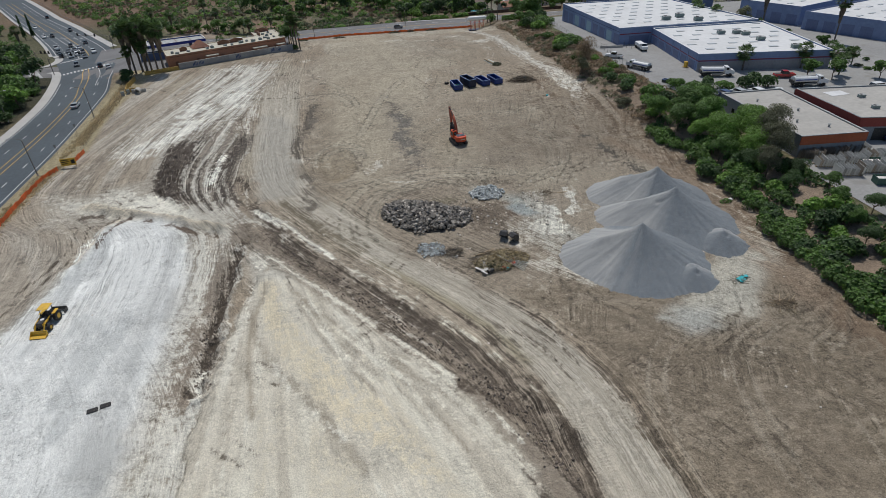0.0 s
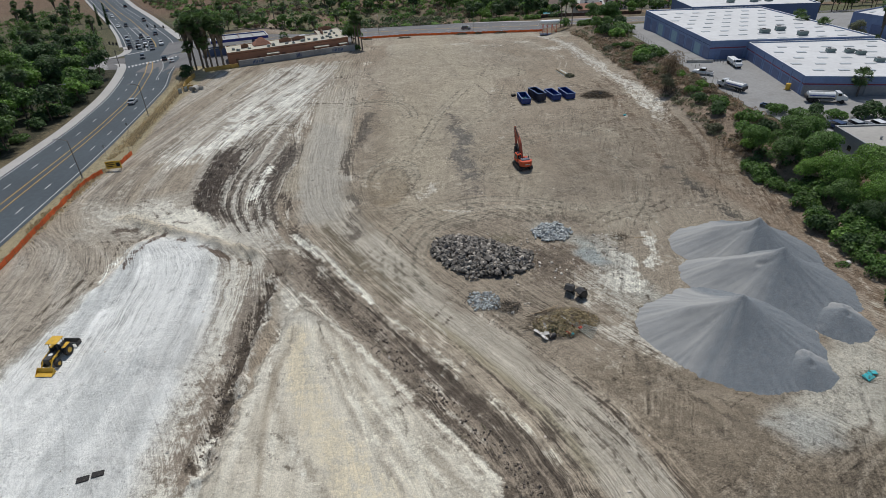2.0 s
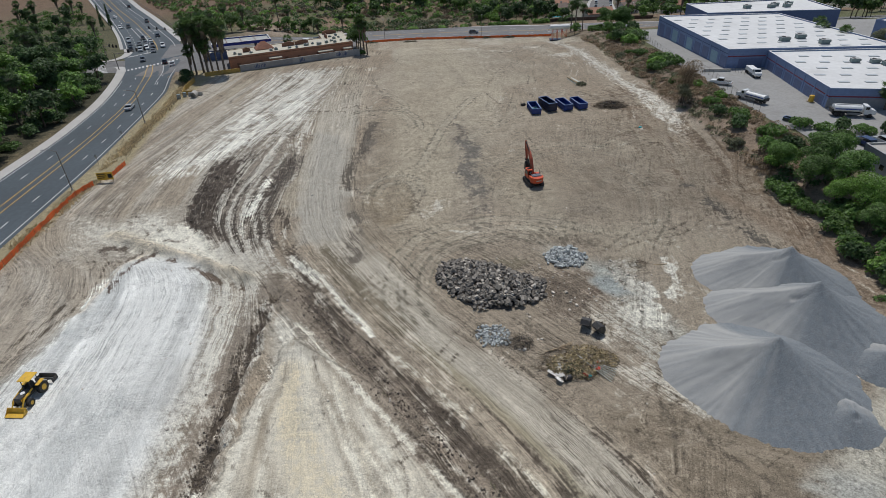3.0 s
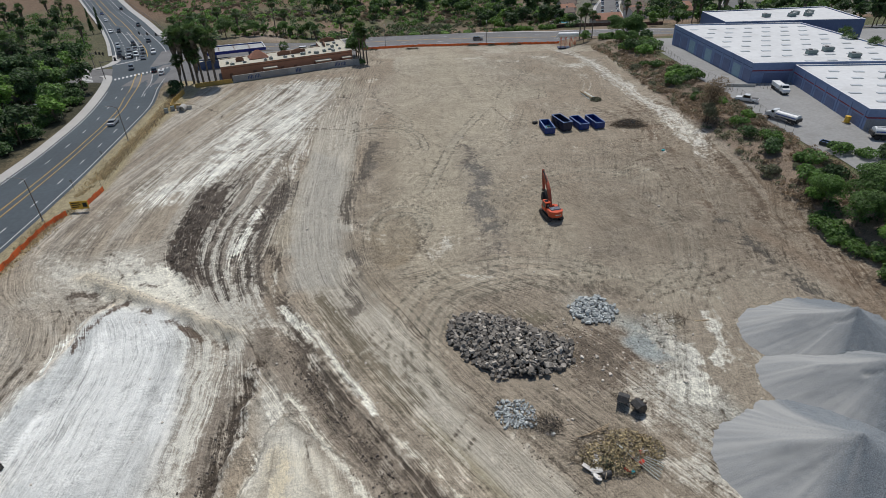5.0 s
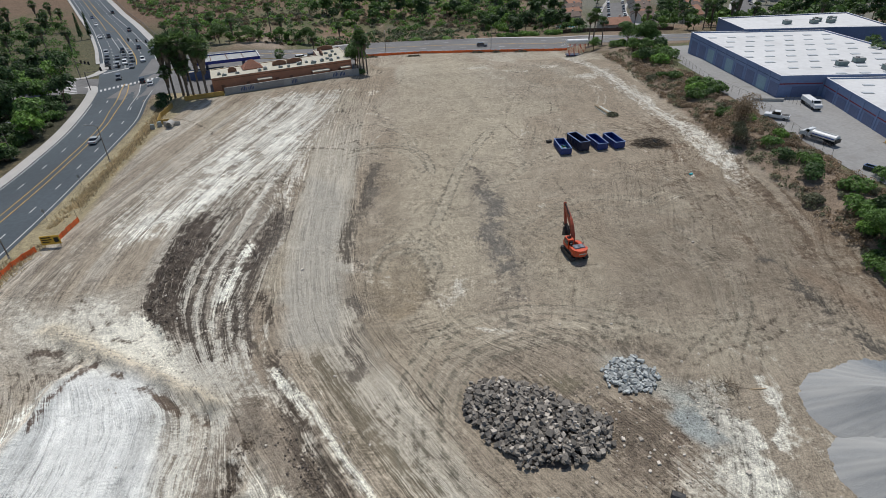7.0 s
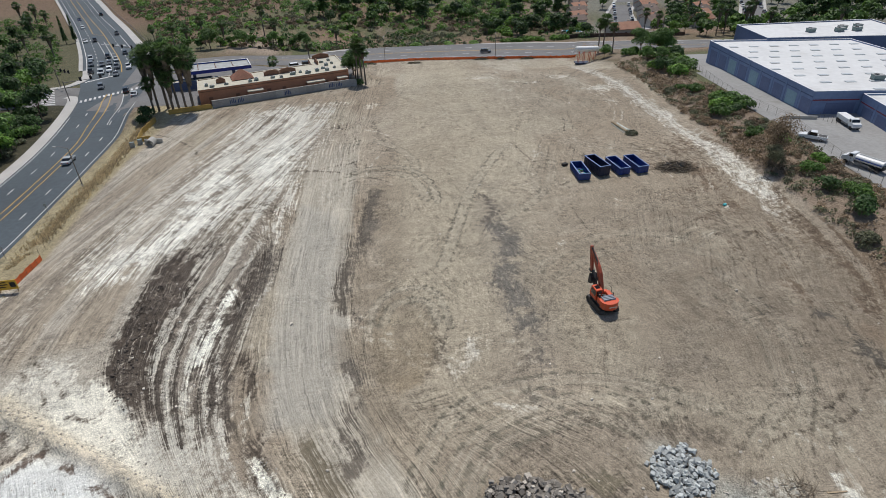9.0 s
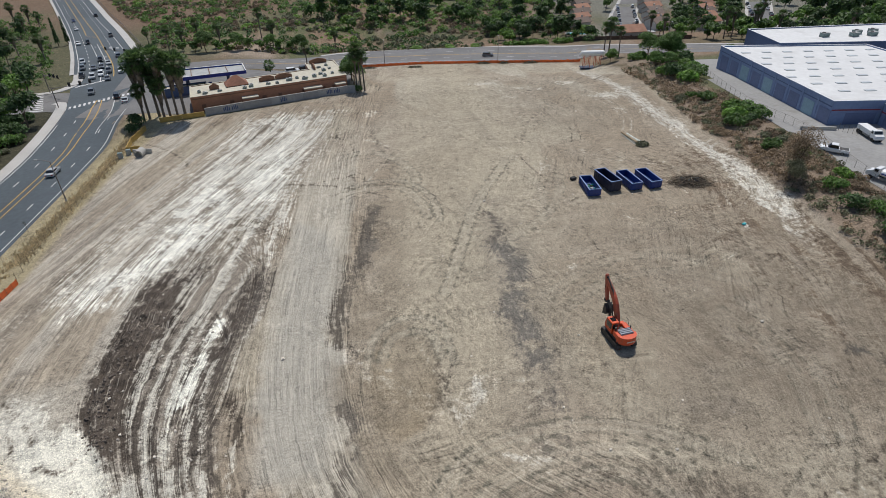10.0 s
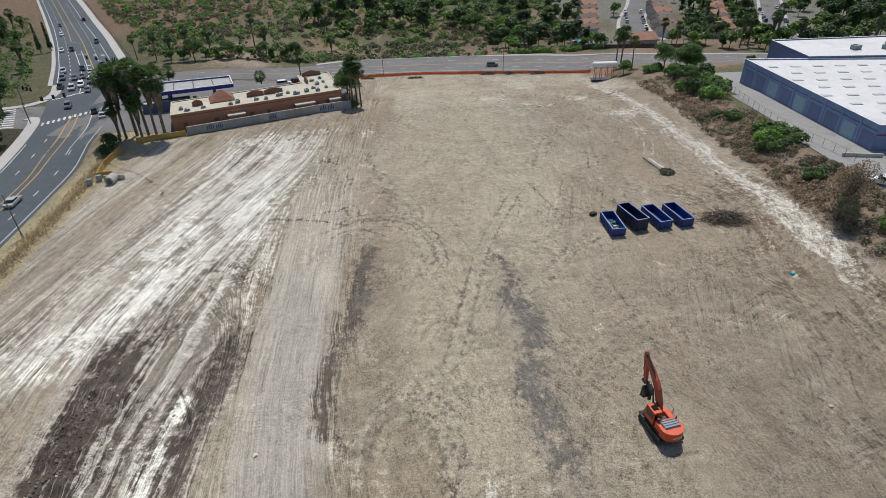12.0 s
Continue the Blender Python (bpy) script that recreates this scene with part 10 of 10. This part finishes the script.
# planting in the yard
for x, y, k, s in ((95, 134.5, "shrub_dark", 1.2), (98.5, 133.5, "shrub", 1.1), (103, 133.0, "shrub_dark", 1.3), (107, 131.5, "shrub_dark", 1.5), (110, 131.5, "shrub_dark", 1.3), (91.5, 136, "shrub", 1.0), (88, 139, "shrub", 1.2), (123, 133.5, "small", 1.0), (128.5, 131.0, "small", 1.05), (133, 134, "palm_low", 0.7), (137, 140, "palm_low", 0.75), (113, 146.8, "palm_low", 0.85), (128.5, 143, "palm_low", 0.85), (144, 150, "palm_low", 0.6), (143, 141, "palm_low", 0.6), (149, 160, "small", 0.8), (150, 190, "palm", 0.9), (147, 196, "grey", 0.75), (141, 205, "palm_low", 0.9), (139, 213, "palm_low", 0.9), (143, 222, "palm_low", 0.9), (139, 228, "shrub_bright", 1.4), (158, 165, "palm", 0.85), (152, 152, "shrub_dark", 1.0), (140, 128, "small", 0.9), (160, 140, "small", 1.0), (152, 135, "palm_low", 0.8), (146, 172, "palm_low", 0.5), (147, 181, "shrub", 0.9), (146, 187, "palm_low", 0.6)):
    plant(k, x, y, s)
for k in range(26):
    plant(R.choice(("shrub", "shrub_grey", "shrub_dark")), R.uniform(143, 152), R.uniform(128, 235), R.uniform(0.4, 0.8), group="bushes in the planting strip")
# woods west of the road
placed = 0
while placed < 250:
    x, y = R.uniform(-178, -95), R.uniform(88, 262)
    edge = np.interp(y, [60, 158, 200, 230, 262], [-95.5, -95.8, -100, -108, -122])
    if x > edge - 0.3 or (y > 226 and x > -190 and abs(y - (238 + 0.35 * (x + 118))) < 6.5):
        continue
    plant(R.choice(("wood_green", "wood_green", "wood_dark", "wood_bright", "wood_bright", "tall", "palm_b") if x < edge - 8 else ("wood_green", "wood_dark", "wood_bright", "wood_bright")), x, y, R.uniform(0.8, 1.2), group="woods beside the road")
    placed += 1
for k in range(56):
    y = R.uniform(90, 236)
    edge = np.interp(y, [60, 158, 200, 230, 262], [-95.0, -95.2, -99, -107, -122])
    plant(R.choice(("shrub_dark", "shrub", "shrub_dark", "shrub_grey")), edge - R.uniform(0.5, 9), y, R.uniform(0.8, 1.5), group="bushes beside the road")
for k in range(130):
    x, y = R.uniform(-250, -128), R.uniform(250, 420)
    if x > np.interp(y, [260, 290, 332, 394, 516], [-124, -131, -153, -188, -258]) - 3:
        continue
    plant(R.choice(("shrub_grey", "shrub", "shrub_dark", "wood_dark", "tall", "palm_b", "palm_b", "wood_green")), x, y, R.uniform(0.6, 1.0), group="trees on the slope")
for x, y in ((-163.5, 352), (-161.0, 356)):
    plant("cypress", x, y, 1.0)
# row of small trees north of the crossing, and palms
for k in range(12):
    plant(("small", "green")[k % 3 == 2], -96 + k * 4.3, 321 + k * 1.0 + R.uniform(-1.5, 1.5), R.uniform(0.8, 1.1), group="trees along the side road")
for x, y, s in ((-104, 327, 0.75), (-99, 330, 0.7), (-92, 332, 0.85), (-84, 334, 0.8), (-113, 330, 0.65), (-62, 338, 0.8), (-36, 352, 0.7), (-70, 352, 0.9)):
    plant(R.choice(("palm_thin", "palm_b")), x, y, s)
# belt of trees behind
for k in range(85):
    x, y = R.uniform(-60, 92), R.uniform(390, 520)
    plant(R.choice(("tall", "wood_dark", "wood_green", "wood_green", "wood_bright")), x, y, R.uniform(0.75, 1.15), group="trees on the far slope")
for k in range(42):
    x, y = R.uniform(40, 92), R.uniform(340, 400)
    plant(R.choice(("tall", "wood_dark", "wood_green", "small", "wood_bright")), x, y, R.uniform(0.6, 0.95), group="trees on the far slope")
for k in range(150):
    x, y = R.uniform(185, 330), R.uniform(262, 480)
    if x < 196 + (y - 350) * 0.45 and y > 335:
        continue
    plant(R.choice(("tall", "tall", "wood_dark", "wood_dark", "wood_green", "wood_green")), x, y, R.uniform(0.8, 1.2), group="woods beyond the warehouses")
for k in range(60):
    x, y = R.uniform(108, 190), R.uniform(296, 350)
    if y < np.interp(x, [101, 180], [322, 300]) + 1:
        continue
    plant(R.choice(("wood_green", "wood_dark", "palm", "small", "wood_bright")), x, y, R.uniform(0.6, 1.0), group="trees among the houses")
for k in range(105):
    t = R.uniform(0, 1)
    x, y = 126 + 45 * t + R.choice((12, 22, 40, 60, -26)) + R.uniform(-3, 3), 358 + 120 * t
    if min(abs(x - np.interp(y, [361, 420, 479, 558], [112, 127, 153, 179])), abs(x - np.interp(y, [342, 374, 456, 537], [177, 187, 229, 267]))) < 11:
        continue
    plant(R.choice(("small", "wood_green", "wood_dark", "cypress")), x, y, R.uniform(0.55, 0.9), group="trees among the houses")
for k in range(150):
    x, y = R.uniform(92, 300), R.uniform(335, 520)
    lanes_x = np.interp(y, [361, 420, 479, 558], [112, 127, 153, 179]), np.interp(y, [342, 374, 456, 537], [177, 187, 229, 267])
    rows_x = 129 + 0.31 * (y - 372), 153 + 0.417 * (y - 366), 92 + 0.286 * (y - 388)
    if min(abs(x - a) for a in lanes_x) < 12 or min(abs(x - a) for a in rows_x) < 6:
        continue
    plant(R.choice(("wood_green", "wood_dark", "small", "tall", "wood_bright")), x, y, R.uniform(0.55, 0.95), group="trees among the houses")
for k in range(30):
    x, y = R.uniform(88, 200), R.uniform(250, 292)
    if y > np.interp(x, [66, 110, 170, 260], [294, 285, 266, 234]) - 3 or y < 262:
        continue
    plant(R.choice(("small", "palm_b", "wood_green", "shrub_bright")), x, y, R.uniform(0.6, 0.9), group="trees behind the warehouses")
for k in range(16):
    plant("shrub_bright", 40 + R.uniform(0, 35), 334 + R.uniform(0, 5), R.uniform(0.8, 1.4), group="bushes along the side road")
for x, y in ((2, 336), (18, 337), (30, 336), (48, 338)):
    plant("shrub_bright", x, y, 1.7, sz=0.5)


def clump_field(name, label, mat, spots, size, n, seed):
    """Low scrub in one object: many small leaf clumps over the land."""
    lob = [(x, y, ground_z(x, y) + s * 0.35, s, s, s * 0.7) for x, y, s in spots]
    v, f = leaf_cloud(lob, n, size, seed)
    return tagged(mesh_part(name, v, f, M[mat]), label, "scrub", kind="stuff")


for mat, n_, seed, lo_, hi_ in (("leaf_mid", 1200, 71, 0.8, 2.6), ("leaf_grey", 900, 72, 0.6, 1.8), ("leaf_dark", 320, 73, 1.2, 3.0), ("leaf_dry", 1200, 74, 0.5, 1.6), ("leaf_bright", 520, 75, 0.8, 2.4)):
    spots = []
    rs = random.Random(seed)
    while len(spots) < n_:
        x, y = rs.uniform(-260, 92), rs.uniform(322, 560)
        if y < np.interp(x, [-108, -60, -26, 45, 100], [335, 322, 336, 336, 324]) or x < np.interp(y, [300, 352, 404, 510, 600], [-98, -123, -152, -213, -270]) + 3:
            continue
        if float(fbm(np.array([x * 0.016]), np.array([y * 0.028]), seed)[0]) < 0.5 or (x < -70 and y > 395 and mat != "leaf_dry" and rs.random() < 0.55):
            continue
        spots.append((x, y, rs.uniform(lo_, hi_)))
    clump_field("scrub", {"leaf_dry": "dry brown scrub on the far slope", "leaf_grey": "grey-green low scrub on the far slope"}.get(mat, "green scrub on the far slope"), mat, spots, 0.55, n_ * 34, seed)
spots = []
rs = random.Random(79)
while len(spots) < 1000:
    x, y = rs.uniform(-240, -112), rs.uniform(246, 460)
    if x < np.interp(y, [260, 290, 332, 394, 516], [-124, -131, -153, -188, -258]) - 3:
        spots.append((x, y, rs.uniform(0.5, 1.8)))
clump_field("scrub", "low green scrub beside the upper road", "leaf_mid", spots, 0.40, 22000, 80)
spots = []
while len(spots) < 420:
    x, y = rs.uniform(-178, -96), rs.uniform(90, 262)
    edge = np.interp(y, [60, 158, 200, 230, 262], [-96, -96.2, -100, -108, -122])
    if x < edge - 2 and not (y > 226 and abs(y - (238 + 0.35 * (x + 118))) < 12):
        spots.append((x, y, rs.uniform(1.0, 2.6)))
clump_field("undergrowth", "dense dark undergrowth below the roadside trees", "leaf_dark", spots, 0.5, 15000, 82)
for mat_, n_, seed in (("leaf_dry", 900, 88), ("leaf_grey", 380, 89)):
    spots = []
    while len(spots) < n_:
        x, y = rs.uniform(69.5, 84.0), rs.uniform(118, 256)
        if float(fbm(np.array([x * 0.12]), np.array([y * 0.08]), seed)[0]) > 0.40:
            spots.append((x, y, rs.uniform(0.4, 1.0)))
    clump_field("dry_brush", "dry brown brush covering the bank", mat_, spots, 0.2, n_ * 34, seed)
spots = []
while len(spots) < 150:
    y = rs.uniform(28, 120)
    spots.append((rs.uniform(bank_foot(y) + 2, 83), y, rs.uniform(0.8, 1.6)))
clump_field("undergrowth", "dense dark undergrowth on the bank", "leaf_dark", spots, 0.4, 7000, 87)
me = bpy.data.meshes.new("far_trees")
me.from_pydata(np.concatenate(far_mesh["verts"]).tolist(), [], far_mesh["faces"])
for m_ in far_mesh["mats"]:
    me.materials.append(m_)
me.polygons.foreach_set("material_index", far_mesh["slot"])
tagged(new("far_trees", me), "mixed green woods on the far slopes", "woods", kind="stuff")
# dry grass on the verge
g = np.random.default_rng(83)
n_ = 9000
ty = g.uniform(96, 214, n_)
tx = np.interp(ty, [96, 145, 165, 185, 203, 214], [-68.9, -67.8, -69.2, -70.3, -72.2, -73.5]) + g.normal(size=n_) * 0.9
keep = (tx > -71.0 - step(145, 200, ty) * 4) & ((fbm(tx * 0.3, ty * 0.15, 85) > 0.42) | (ty > 150))
tx, ty = tx[keep], ty[keep]
verts, faces = [], []
for k, (x, y) in enumerate(zip(tx, ty)):
    a, hh, w = g.uniform(0, 6.28), g.uniform(0.2, 0.6), g.uniform(0.08, 0.2)
    z = ground_z(x, y)
    verts += [(x - math.cos(a) * w, y - math.sin(a) * w, z - 0.02), (x + math.cos(a) * w, y + math.sin(a) * w, z - 0.02), (x + g.normal() * 0.15, y + g.normal() * 0.15, z + hh)]
    faces.append((3 * k, 3 * k + 1, 3 * k + 2))
tagged(mesh_part("dry_grass", verts, faces, M["dry_grass"]), "dry yellow grass along the verge", "grass", kind="stuff")
